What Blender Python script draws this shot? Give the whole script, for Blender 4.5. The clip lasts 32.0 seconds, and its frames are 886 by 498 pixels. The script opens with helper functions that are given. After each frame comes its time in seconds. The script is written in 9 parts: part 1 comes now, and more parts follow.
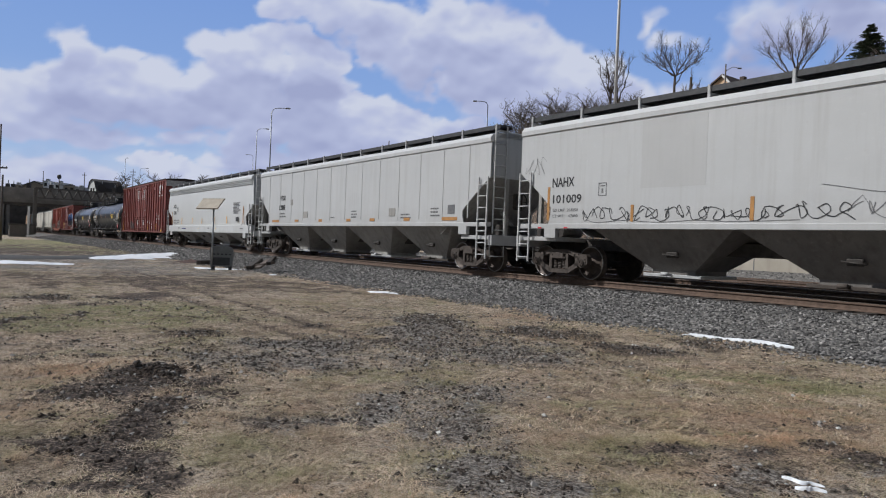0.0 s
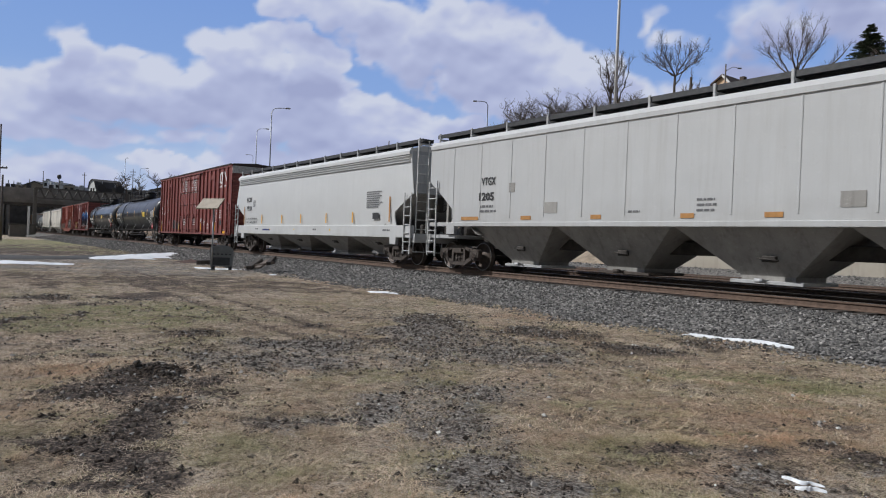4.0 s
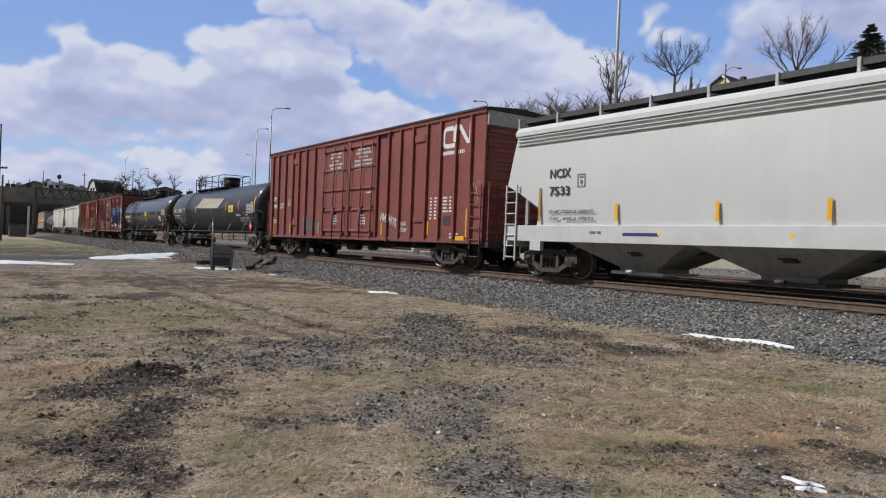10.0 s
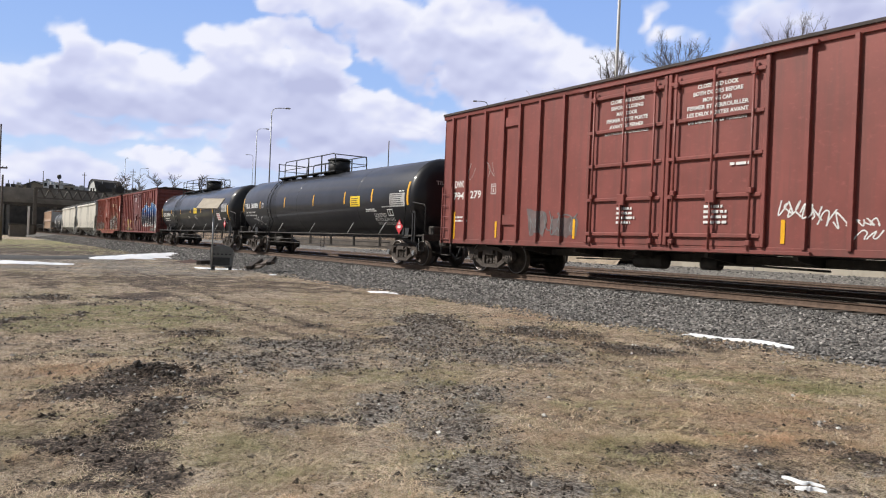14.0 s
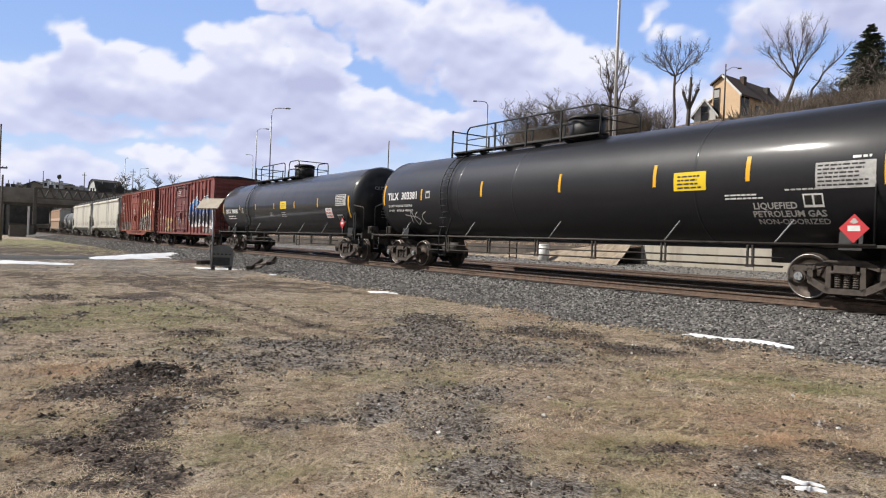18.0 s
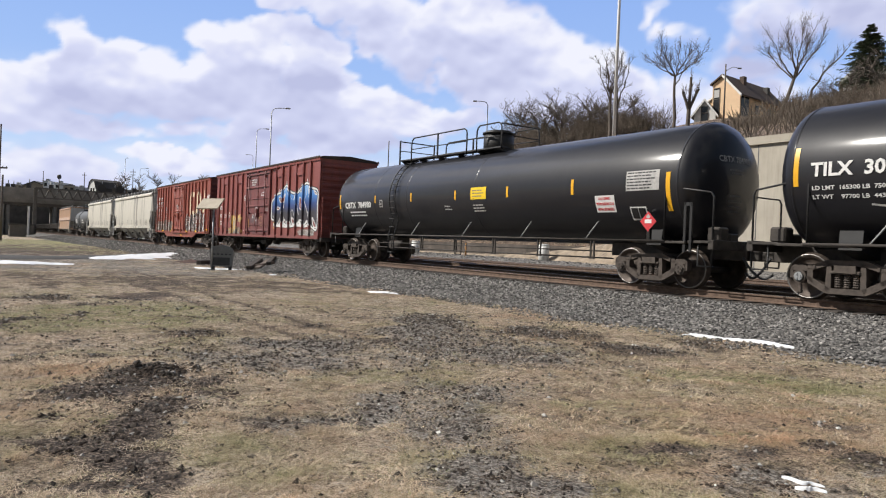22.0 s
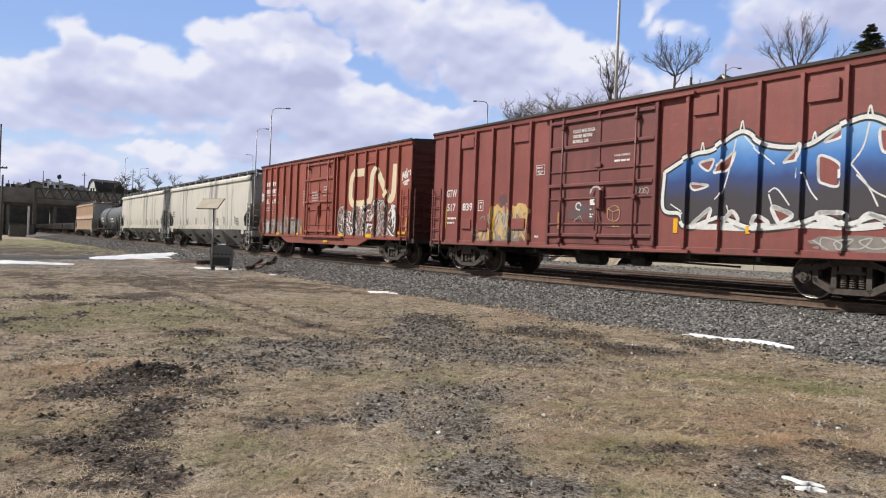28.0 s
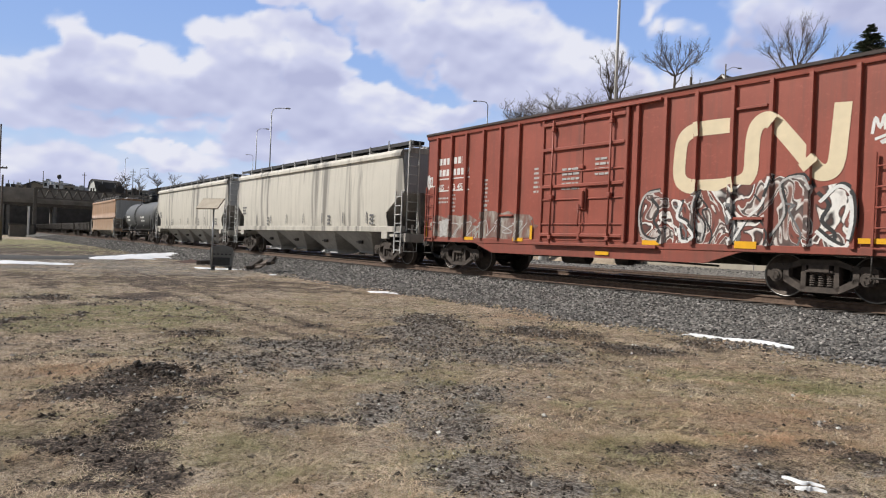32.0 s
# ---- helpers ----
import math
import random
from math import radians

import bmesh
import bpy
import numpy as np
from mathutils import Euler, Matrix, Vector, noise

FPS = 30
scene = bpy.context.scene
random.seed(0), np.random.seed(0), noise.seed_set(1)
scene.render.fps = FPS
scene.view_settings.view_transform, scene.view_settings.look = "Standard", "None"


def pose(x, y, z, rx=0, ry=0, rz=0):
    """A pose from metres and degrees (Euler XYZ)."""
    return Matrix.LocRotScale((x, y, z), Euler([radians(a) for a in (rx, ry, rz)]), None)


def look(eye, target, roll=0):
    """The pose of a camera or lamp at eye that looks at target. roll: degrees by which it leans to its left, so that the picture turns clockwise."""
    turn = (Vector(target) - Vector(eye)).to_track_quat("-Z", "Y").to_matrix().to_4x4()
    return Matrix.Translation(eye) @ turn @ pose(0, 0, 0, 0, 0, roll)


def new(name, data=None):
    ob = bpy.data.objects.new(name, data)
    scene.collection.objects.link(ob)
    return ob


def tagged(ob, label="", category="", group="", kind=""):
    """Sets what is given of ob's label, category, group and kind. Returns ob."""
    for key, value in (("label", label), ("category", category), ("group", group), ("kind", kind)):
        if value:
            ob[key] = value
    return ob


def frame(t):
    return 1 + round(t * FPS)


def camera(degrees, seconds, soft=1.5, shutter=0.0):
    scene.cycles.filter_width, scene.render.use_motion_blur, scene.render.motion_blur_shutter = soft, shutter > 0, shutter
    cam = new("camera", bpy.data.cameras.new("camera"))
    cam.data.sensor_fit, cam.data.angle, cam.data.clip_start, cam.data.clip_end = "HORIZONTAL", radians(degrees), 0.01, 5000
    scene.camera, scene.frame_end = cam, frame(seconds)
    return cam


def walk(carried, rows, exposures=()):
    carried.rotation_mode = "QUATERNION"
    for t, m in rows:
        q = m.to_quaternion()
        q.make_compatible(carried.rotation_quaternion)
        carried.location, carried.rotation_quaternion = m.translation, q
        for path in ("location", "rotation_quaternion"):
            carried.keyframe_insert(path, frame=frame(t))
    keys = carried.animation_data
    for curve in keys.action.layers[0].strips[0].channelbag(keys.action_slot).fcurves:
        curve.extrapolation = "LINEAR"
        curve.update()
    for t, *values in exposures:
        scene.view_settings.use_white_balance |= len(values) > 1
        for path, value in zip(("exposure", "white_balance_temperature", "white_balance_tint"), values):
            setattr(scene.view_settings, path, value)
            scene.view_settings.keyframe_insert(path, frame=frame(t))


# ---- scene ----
# World: z = 0 is the top of the rails of the near track, the camera stands at x = y = 0 and looks along +y.
EYE = 0.8036
cam = camera(63.8, 32.0, soft=1.1, shutter=0.12)
STAND = Matrix.Translation((0, 0, EYE)) @ pose(0, 0, 0, 90 - 0.3535, 0, 0) @ pose(0, 0, 0, 0, 0, 2.2635)
PATH = [(0.0, STAND), (32.0, STAND)]
walk(cam, PATH, exposures=[(0.0, -0.45, 5950, 10), (6.0, -0.45, 5950, 10), (8.0, -0.52, 5950, 10), (10.0, -0.33, 6100, 10), (13.0, 0.05, 6450, 10), (17.0, 0.07, 6450, 10), (26.0, 0.06, 6450, 10), (29.0, -0.06, 6450, 10), (32.0, -0.09, 6450, 10)])


# ---- the line of the track: u metres along it (growing towards the bridge), lat metres towards the camera ----
TH0, K0, K1, D0 = radians(55.4293), 0.00033001, -1.35192e-06, 26.6506
_US = np.arange(-140, 420.01, 0.5)
_TH = TH0 + K0 * _US + K1 * np.where(_US > 0, np.minimum(_US, 260) ** 2, 0)
_i0 = int(round(140 / 0.5))
_CX = np.concatenate([[0], np.cumsum(-(np.cos(_TH[1:]) + np.cos(_TH[:-1])) / 2 * 0.5)])
_CY = np.concatenate([[0], np.cumsum((np.sin(_TH[1:]) + np.sin(_TH[:-1])) / 2 * 0.5)])
_CX, _CY = _CX - _CX[_i0], _CY - _CY[_i0] + D0


def heading(u):
    return float(np.interp(u, _US, _TH))


def along(u, lat=0.0, z=0.0):
    """World point at u metres along the track and lat metres from its centre towards the camera."""
    a = heading(u)
    return Vector((float(np.interp(u, _US, _CX)) - math.sin(a) * lat, float(np.interp(u, _US, _CY)) - math.cos(a) * lat, z))


def along_pose(u, lat=0.0, z=0.0):
    """Pose beside the track: local +x runs with the train (towards smaller u), local -y faces the camera."""
    p = along(u, lat, z)
    return pose(p.x, p.y, p.z, 0, 0, -math.degrees(heading(u)))


# distance that the train has gone
_TK = [0, 5, 10, 16, 22, 27, 32]
_SK = [0, 20.8686, 41.5702, 65.8544, 90.1513, 110.9967, 131.4542]


def gone(t):
    return float(np.interp(t, _TK, _SK))


# ---- daylight ----
SUN_AZ, SUN_EL = 178.0, 42.0      # degrees: azimuth from +x counter-clockwise, elevation
world = bpy.data.worlds.new("world")
scene.world = world
world.use_nodes = True
wn = world.node_tree
sky = wn.nodes.new("ShaderNodeTexSky")
sky.sky_type = "NISHITA"
sky.sun_disc = False
sky.sun_elevation = radians(SUN_EL)
sky.sun_rotation = radians(90 - SUN_AZ)
# broken white cloud all round
wtc, wno, wra, wmx = (wn.nodes.new("ShaderNode" + k) for k in ("TexCoord", "TexNoise", "ValToRGB", "Mix"))
wmx.data_type = "RGBA"
wno.inputs["Scale"].default_value, wno.inputs["Detail"].default_value = 3.0, 5.0
wra.color_ramp.elements[0].position, wra.color_ramp.elements[1].position = 0.45, 0.62
wmx.inputs[7].default_value = (7.6, 7.8, 8.3, 1)
wn.links.new(wtc.outputs["Generated"], wno.inputs["Vector"])
wn.links.new(wno.outputs["Fac"], wra.inputs[0])
wn.links.new(wra.outputs[0], wmx.inputs[0])
wn.links.new(sky.outputs[0], wmx.inputs[6])
wn.links.new(wmx.outputs[2], wn.nodes["Background"].inputs[0])
wn.nodes["Background"].inputs["Strength"].default_value = 0.046
sun = new("sun", bpy.data.lights.new("sun", "SUN"))
sun.data.energy, sun.data.angle, sun.data.color = 5.0, radians(0.6), (1.0, 0.95, 0.87)
_sd = Vector((math.cos(radians(SUN_AZ)) * math.cos(radians(SUN_EL)), math.sin(radians(SUN_AZ)) * math.cos(radians(SUN_EL)), math.sin(radians(SUN_EL))))
sun.matrix_world = look(_sd * 60, (0, 0, 0))
# ---- mesh helpers ----
class Shape:
    """Vertices and faces of one mesh, gathered piece by piece."""

    def __init__(self):
        self.v, self.f, self.smooth = [], [], []

    def add(self, verts, faces, smooth=False):
        n = len(self.v)
        self.v += [tuple(p) for p in verts]
        self.f += [tuple(i + n for i in f) for f in faces]
        self.smooth += [smooth] * len(faces)
        return self

    def box(self, x0, x1, y0, y1, z0, z1, c=0.0, m=None):
        """A box, its edges chamfered by c, moved by m."""
        x0, x1, y0, y1, z0, z1 = min(x0, x1), max(x0, x1), min(y0, y1), max(y0, y1), min(z0, z1), max(z0, z1)
        c = min(c, 0.45 * min(x1 - x0, y1 - y0, z1 - z0))
        if c <= 0:
            vs = [(x, y, z) for x in (x0, x1) for y in (y0, y1) for z in (z0, z1)]
            fs = [(0, 1, 3, 2), (4, 6, 7, 5), (0, 4, 5, 1), (2, 3, 7, 6), (0, 2, 6, 4), (1, 5, 7, 3)]
        else:
            lo, hi, vs, fs = (x0, y0, z0), (x1, y1, z1), [], []
            ids = {}
            for sx in (0, 1):
                for sy in (0, 1):
                    for sz in (0, 1):
                        s = (sx, sy, sz)
                        for ax in range(3):
                            p = [(hi if s[k] else lo)[k] + (0 if k == ax else (-c if s[k] else c)) for k in range(3)]
                            ids[s, ax] = len(vs)
                            vs.append(tuple(p))
            for ax in range(3):
                a, b = (ax + 1) % 3, (ax + 2) % 3
                for side in (0, 1):
                    ring = []
                    for p, q in ((0, 0), (1, 0), (1, 1), (0, 1)):
                        s = [0, 0, 0]
                        s[ax], s[a], s[b] = side, p, q
                        ring.append(ids[tuple(s), ax])
                    fs.append(tuple(ring if side else ring[::-1]))
                for p in (0, 1):
                    for q in (0, 1):
                        s0, s1 = [0, 0, 0], [0, 0, 0]
                        s0[ax], s1[ax] = 0, 1
                        s0[a] = s1[a] = p
                        s0[b] = s1[b] = q
                        s0, s1 = tuple(s0), tuple(s1)
                        r = (ids[s0, a], ids[s1, a], ids[s1, b], ids[s0, b])
                        fs.append(r if p != q else r[::-1])
            for s in [(i, j, k) for i in (0, 1) for j in (0, 1) for k in (0, 1)]:
                r = (ids[s, 0], ids[s, 1], ids[s, 2])
                fs.append(r if sum(s) % 2 else r[::-1])
        if m is not None:
            vs = [tuple(m @ Vector(p)) for p in vs]
        return self.add(vs, fs)

    def tube(self, p, q, r, n=8, r2=None, caps=True, smooth=True):
        """A round bar from p to q."""
        p, q = Vector(p), Vector(q)
        d = (q - p).normalized()
        a = d.orthogonal().normalized()
        b = d.cross(a)
        r2 = r if r2 is None else r2
        vs = []
        for o, rr in ((p, r), (q, r2)):
            for i in range(n):
                w = 2 * math.pi * i / n
                vs.append(o + (a * math.cos(w) + b * math.sin(w)) * rr)
        self.add(vs, [(i, (i + 1) % n, n + (i + 1) % n, n + i) for i in range(n)], smooth)
        if caps:
            k = len(self.v) - 2 * n
            self.f += [tuple(k + i for i in range(n))[::-1], tuple(k + n + i for i in range(n))]
            self.smooth += [False, False]
        return self

    def pipe(self, pts, r, n=6):
        """A bent bar through the points."""
        pts = [Vector(p) for p in pts]
        rings = []
        a = None
        for i, p in enumerate(pts):
            d = (pts[min(i + 1, len(pts) - 1)] - pts[max(i - 1, 0)]).normalized()
            a = d.orthogonal().normalized() if a is None else (a - d * a.dot(d)).normalized()
            b = d.cross(a)
            rings.append([p + (a * math.cos(2 * math.pi * k / n) + b * math.sin(2 * math.pi * k / n)) * r for k in range(n)])
        vs = [p for ring in rings for p in ring]
        fs = [(j * n + k, j * n + (k + 1) % n, (j + 1) * n + (k + 1) % n, (j + 1) * n + k) for j in range(len(pts) - 1) for k in range(n)]
        self.add(vs, fs, True)
        k = len(self.v) - len(vs)
        self.f += [tuple(k + i for i in range(n))[::-1], tuple(k + (len(pts) - 1) * n + i for i in range(n))]
        self.smooth += [False, False]
        return self

    def prism(self, outline, y0, y1, axis="y", smooth=False):
        """A flat outline (two coordinates a point) pulled along an axis from y0 to y1."""
        n = len(outline)
        put = {"y": lambda a, b, h: (a, h, b), "x": lambda a, b, h: (h, a, b), "z": lambda a, b, h: (a, b, h)}[axis]
        vs = [put(a, b, h) for h in (y0, y1) for a, b in outline]
        self.add(vs, [(i, (i + 1) % n, n + (i + 1) % n, n + i) for i in range(n)], smooth)
        k = len(self.v) - 2 * n
        self.f += [tuple(k + i for i in range(n))[::-1], tuple(k + n + i for i in range(n))]
        self.smooth += [False, False]
        return self

    def loft(self, rings, smooth=True, caps=True, closed=True):
        """Rings of equally many points, skinned one to the next."""
        n = len(rings[0])
        vs = [p for r in rings for p in r]
        m = n if closed else n - 1
        self.add(vs, [(j * n + k, j * n + (k + 1) % n, (j + 1) * n + (k + 1) % n, (j + 1) * n + k) for j in range(len(rings) - 1) for k in range(m)], smooth)
        if caps:
            k = len(self.v) - len(vs)
            self.f += [tuple(k + i for i in range(n))[::-1], tuple(k + (len(rings) - 1) * n + i for i in range(n))]
            self.smooth += [False, False]
        return self

    def mesh(self, name):
        me = bpy.data.meshes.new(name)
        me.from_pydata(self.v, [], self.f)
        me.polygons.foreach_set("use_smooth", self.smooth)
        bm = bmesh.new()
        bm.from_mesh(me)
        if len(bm.faces) < 20000:
            bmesh.ops.recalc_face_normals(bm, faces=bm.faces)
        bm.to_mesh(me)
        bm.free()
        return me


def part(name, shape, material, parent=None, label="", at=None, kind=""):
    """One mesh object, under its thing or part if one is given."""
    me = shape if isinstance(shape, bpy.types.Mesh) else shape.mesh(name)
    if not me.materials:
        me.materials.append(material)
    ob = new(name, me)
    if parent is not None:
        ob.parent = parent
    if at is not None:
        ob.matrix_basis = at
    return tagged(ob, label=label, kind=kind)


def thing(name, label, category, at=None, group=""):
    """An empty at the base of a thing, to which its parts are given."""
    ob = new(name)
    ob.empty_display_size = 0.2
    if at is not None:
        ob.matrix_basis = at
    return tagged(ob, label, category, group)


def letters(text, size, material, parent, m, name="lettering", label="", bold=0.0, spacing=1.0):
    """Writing as a flat mesh, lying in the local xy plane of m, centred."""
    cu = bpy.data.curves.new(name, "FONT")
    cu.body, cu.size, cu.align_x, cu.align_y = text, size, "CENTER", "CENTER"
    cu.offset, cu.space_character, cu.extrude, cu.resolution_u = bold, spacing, 0.001, 2
    ob = bpy.data.objects.new(name, cu)
    me = bpy.data.meshes.new_from_object(ob)
    bpy.data.objects.remove(ob)
    me.name = name
    me.materials.clear()
    return part(name, me, material, parent, label, at=m)


def letters_fit(text, w, h, material, parent, m, name="lettering", label="", bold=0.0):
    """Writing stretched to a given width and height, like narrow stencils."""
    ob = letters(text, 1.0, material, parent, m, name, label, bold)
    me = ob.data
    co = np.empty(len(me.vertices) * 3)
    me.vertices.foreach_get("co", co)
    co = co.reshape(-1, 3)
    lo, hi = co.min(0), co.max(0)
    co[:, 0] = (co[:, 0] - (lo[0] + hi[0]) / 2) * w / (hi[0] - lo[0])
    co[:, 1] = (co[:, 1] - (lo[1] + hi[1]) / 2) * h / (hi[1] - lo[1])
    me.vertices.foreach_set("co", co.ravel())
    return ob
# ---- materials ----
def material(name, build, rough=0.6, metal=0.0):
    """A node material; build(N, link) returns the socket of its colour, and may set more on the shader N['Principled BSDF']."""
    mat = bpy.data.materials.new(name)
    mat.use_nodes = True
    nt = mat.node_tree
    bs = nt.nodes["Principled BSDF"]
    bs.inputs["Roughness"].default_value, bs.inputs["Metallic"].default_value = rough, metal
    out = build(nt, bs)
    if out is not None:
        nt.links.new(out, bs.inputs["Base Color"])
    return mat


def node(nt, kind, **sets):
    n = nt.nodes.new("ShaderNode" + kind)
    for k, v in sets.items():
        key = k.replace("_", " ")
        if key in n.inputs:
            n.inputs[key].default_value = v
    return n


def coords(nt, scale=(1, 1, 1), kind="Object"):
    tc, mp = nt.nodes.new("ShaderNodeTexCoord"), nt.nodes.new("ShaderNodeMapping")
    mp.inputs["Scale"].default_value = scale
    nt.links.new(tc.outputs[kind], mp.inputs["Vector"])
    return mp.outputs[0]


def noise_tex(nt, vec, scale, detail=4.0, rough=0.6, distort=0.0):
    n = node(nt, "TexNoise", Scale=scale, Detail=detail, Roughness=rough, Distortion=distort)
    nt.links.new(vec, n.inputs["Vector"])
    return n.outputs["Fac"]


def ramp(nt, fac, stops):
    r = nt.nodes.new("ShaderNodeValToRGB")
    el = r.color_ramp.elements
    while len(el) < len(stops):
        el.new(0.5)
    for e, (p, c) in zip(el, stops):
        e.position = p
        e.color = (*c, 1) if len(c) == 3 else c
    nt.links.new(fac, r.inputs[0])
    return r.outputs[0]


def grey(nt, fac, a, b):
    return ramp(nt, fac, [(a, (0, 0, 0)), (b, (1, 1, 1))])


def mix(nt, fac, a, b, mode="MIX"):
    m = nt.nodes.new("ShaderNodeMix")
    m.data_type, m.blend_type = "RGBA", mode
    for sock, val in ((m.inputs[0], fac), (m.inputs[6], a), (m.inputs[7], b)):
        if isinstance(val, bpy.types.NodeSocket):
            nt.links.new(val, sock)
        elif isinstance(val, (int, float)):
            sock.default_value = val
        else:
            sock.default_value = (*val, 1)
    return m.outputs[2]


def bump(nt, bs, height, strength=0.3, dist=0.02):
    b = nt.nodes.new("ShaderNodeBump")
    b.inputs["Strength"].default_value, b.inputs["Distance"].default_value = strength, dist
    nt.links.new(height, b.inputs["Height"])
    nt.links.new(b.outputs[0], bs.inputs["Normal"])


def mul(nt, a, b, op="MULTIPLY"):
    m = nt.nodes.new("ShaderNodeMath")
    m.operation = op
    for s, v in ((m.inputs[0], a), (m.inputs[1], b)):
        if isinstance(v, bpy.types.NodeSocket):
            nt.links.new(v, s)
        else:
            s.default_value = v
    return m.outputs[0]


def plain(name, col, rough=0.6, metal=0.0, vary=0.25, scale=3.0):
    """Paint or metal with cloudy variation and a fine grain."""
    def build(nt, bs):
        v = coords(nt)
        a = noise_tex(nt, v, scale, 5)
        b = noise_tex(nt, v, scale * 14, 3)
        dark = tuple(c * (1 - vary) for c in col)
        lite = tuple(min(1, c * (1 + vary * 0.6)) for c in col)
        c = ramp(nt, a, [(0.3, dark), (0.7, lite)])
        bump(nt, bs, b, 0.08, 0.01)
        return mix(nt, mul(nt, b, 0.18), c, dark)
    return material(name, build, rough, metal)


def car_paint(name, col, dirt, rough=0.5, streak=0.35, low=1.0, high=1.5, rust=0.0, drip=None, coat=0.0):
    """Painted steel of a freight car: streaks of dirt that run down, grime on the lower edge, spots of rust."""
    def build(nt, bs):
        v = coords(nt)
        cloud = noise_tex(nt, v, 0.7, 4)
        runs = noise_tex(nt, coords(nt, (2.6, 2.6, 0.16)), 2.2, 5, 0.65)
        fine = noise_tex(nt, v, 22, 4)
        c = ramp(nt, cloud, [(0.3, tuple(x * (0.76 if streak > 0.45 else 0.92) for x in col)), (0.7, tuple(x * (1.1 if streak > 0.45 else 1.0) for x in col))])
        scuff = noise_tex(nt, coords(nt, (1, 1, 1.6)), 7.0, 7, 0.75)
        c = mix(nt, mul(nt, grey(nt, scuff, 0.56, 0.68), streak * (0.7 if streak > 0.45 else 0.3)), c, tuple(min(1, x * 1.5 + 0.02) for x in col))
        c = mix(nt, mul(nt, grey(nt, runs, 0.48, 0.78), streak), c, dirt)
        sep = nt.nodes.new("ShaderNodeSeparateXYZ")
        nt.links.new(v, sep.inputs[0])
        grime = nt.nodes.new("ShaderNodeMapRange")
        nt.links.new(sep.outputs[2], grime.inputs[0])
        for i, x in ((1, low), (2, high), (3, 0.5), (4, 0.0)):
            grime.inputs[i].default_value = x
        c = mix(nt, mul(nt, grime.outputs[0], grey(nt, noise_tex(nt, v, 1.7, 5), 0.3, 0.65)), c, dirt)
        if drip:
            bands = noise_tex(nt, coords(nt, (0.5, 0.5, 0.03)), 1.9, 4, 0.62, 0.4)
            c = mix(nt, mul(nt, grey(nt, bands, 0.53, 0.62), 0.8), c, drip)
        if rust > 0:
            sp = noise_tex(nt, v, 5.0, 8, 0.72)
            c = mix(nt, mul(nt, grey(nt, sp, 0.62, 0.72), rust), c, (0.16, 0.07, 0.035))
        c = mix(nt, mul(nt, fine, 0.12), c, dirt)
        rr = nt.nodes.new("ShaderNodeMapRange")
        nt.links.new(cloud, rr.inputs[0])
        rr.inputs[3].default_value, rr.inputs[4].default_value = rough - 0.1, rough + 0.15
        nt.links.new(rr.outputs[0], bs.inputs["Roughness"])
        bs.inputs["Coat Weight"].default_value = coat
        bs.inputs["Coat Roughness"].default_value = 0.14
        bs.inputs["Specular IOR Level"].default_value = 0.6 if coat > 0.55 else 0.28 if coat > 0 else 0.5
        bump(nt, bs, noise_tex(nt, v, 2.4, 2), 0.12, 0.02)
        return c
    return material(name, build, rough)


M_WHITE = car_paint("white_car_paint", (0.54, 0.545, 0.545), (0.33, 0.315, 0.29), 0.45, 0.30, 1.2, 2.2, 0.12)
M_WHITE2 = car_paint("clean_white_car_paint", (0.60, 0.605, 0.60), (0.40, 0.39, 0.37), 0.42, 0.15, 1.0, 1.8)
M_PATCH = car_paint("patched_white_car_paint", (0.50, 0.50, 0.495), (0.30, 0.29, 0.27), 0.5, 0.2, 1.0, 1.2)
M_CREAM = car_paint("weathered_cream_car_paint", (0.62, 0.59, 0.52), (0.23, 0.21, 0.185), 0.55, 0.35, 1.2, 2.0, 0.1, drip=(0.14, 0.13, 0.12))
M_RED = car_paint("oxide_red_car_paint", (0.235, 0.060, 0.050), (0.105, 0.050, 0.043), 0.5, 0.6, 0.8, 1.5, 0.25)
M_REDPALE = car_paint("chalky_red_car_paint", (0.265, 0.072, 0.062), (0.125, 0.058, 0.052), 0.5, 0.6, 0.8, 1.5, 0.25)
M_MAROON = car_paint("grimy_maroon_door_paint", (0.190, 0.056, 0.053), (0.085, 0.043, 0.041), 0.5, 0.7, 0.8, 1.8, 0.3)
M_RED2 = car_paint("faded_red_car_paint", (0.32, 0.078, 0.052), (0.135, 0.062, 0.048), 0.5, 0.6, 0.8, 1.6, 0.3)
M_TANK = car_paint("satin_black_tank_paint", (0.0095, 0.0097, 0.0135), (0.015, 0.015, 0.018), 0.46, 0.35, 0.9, 1.5, 0.0, coat=0.35)
M_GLOSS = car_paint("glossy_black_tank_paint", (0.0075, 0.0077, 0.0115), (0.013, 0.013, 0.016), 0.50, 0.35, 0.9, 1.5, 0.0, coat=0.55)
M_BLACK = car_paint("black_tank_paint", (0.005, 0.005, 0.006), (0.010, 0.0095, 0.009), 0.28, 0.30, 0.9, 1.5, 0.0, coat=0.6)
M_DULL = plain("dull_black_fitting_paint", (0.014, 0.014, 0.015), 0.55, 0.0, 0.35, 5)
# Red of the end darkened: its shade put into the colour, with grime.
M_SHADEEND = car_paint("shaded_grimy_end_paint", (0.105, 0.036, 0.032), (0.040, 0.026, 0.024), 0.6, 0.6, 0.8, 2.4, 0.2)
# Bay steel darkened: the first hopper's underside shade put into colour, plus rust.
M_BAYDARK = car_paint("shaded_rusty_bay_steel", (0.21, 0.195, 0.18), (0.065, 0.055, 0.048), 0.7, 0.6, 0.2, 1.6, 0.3)
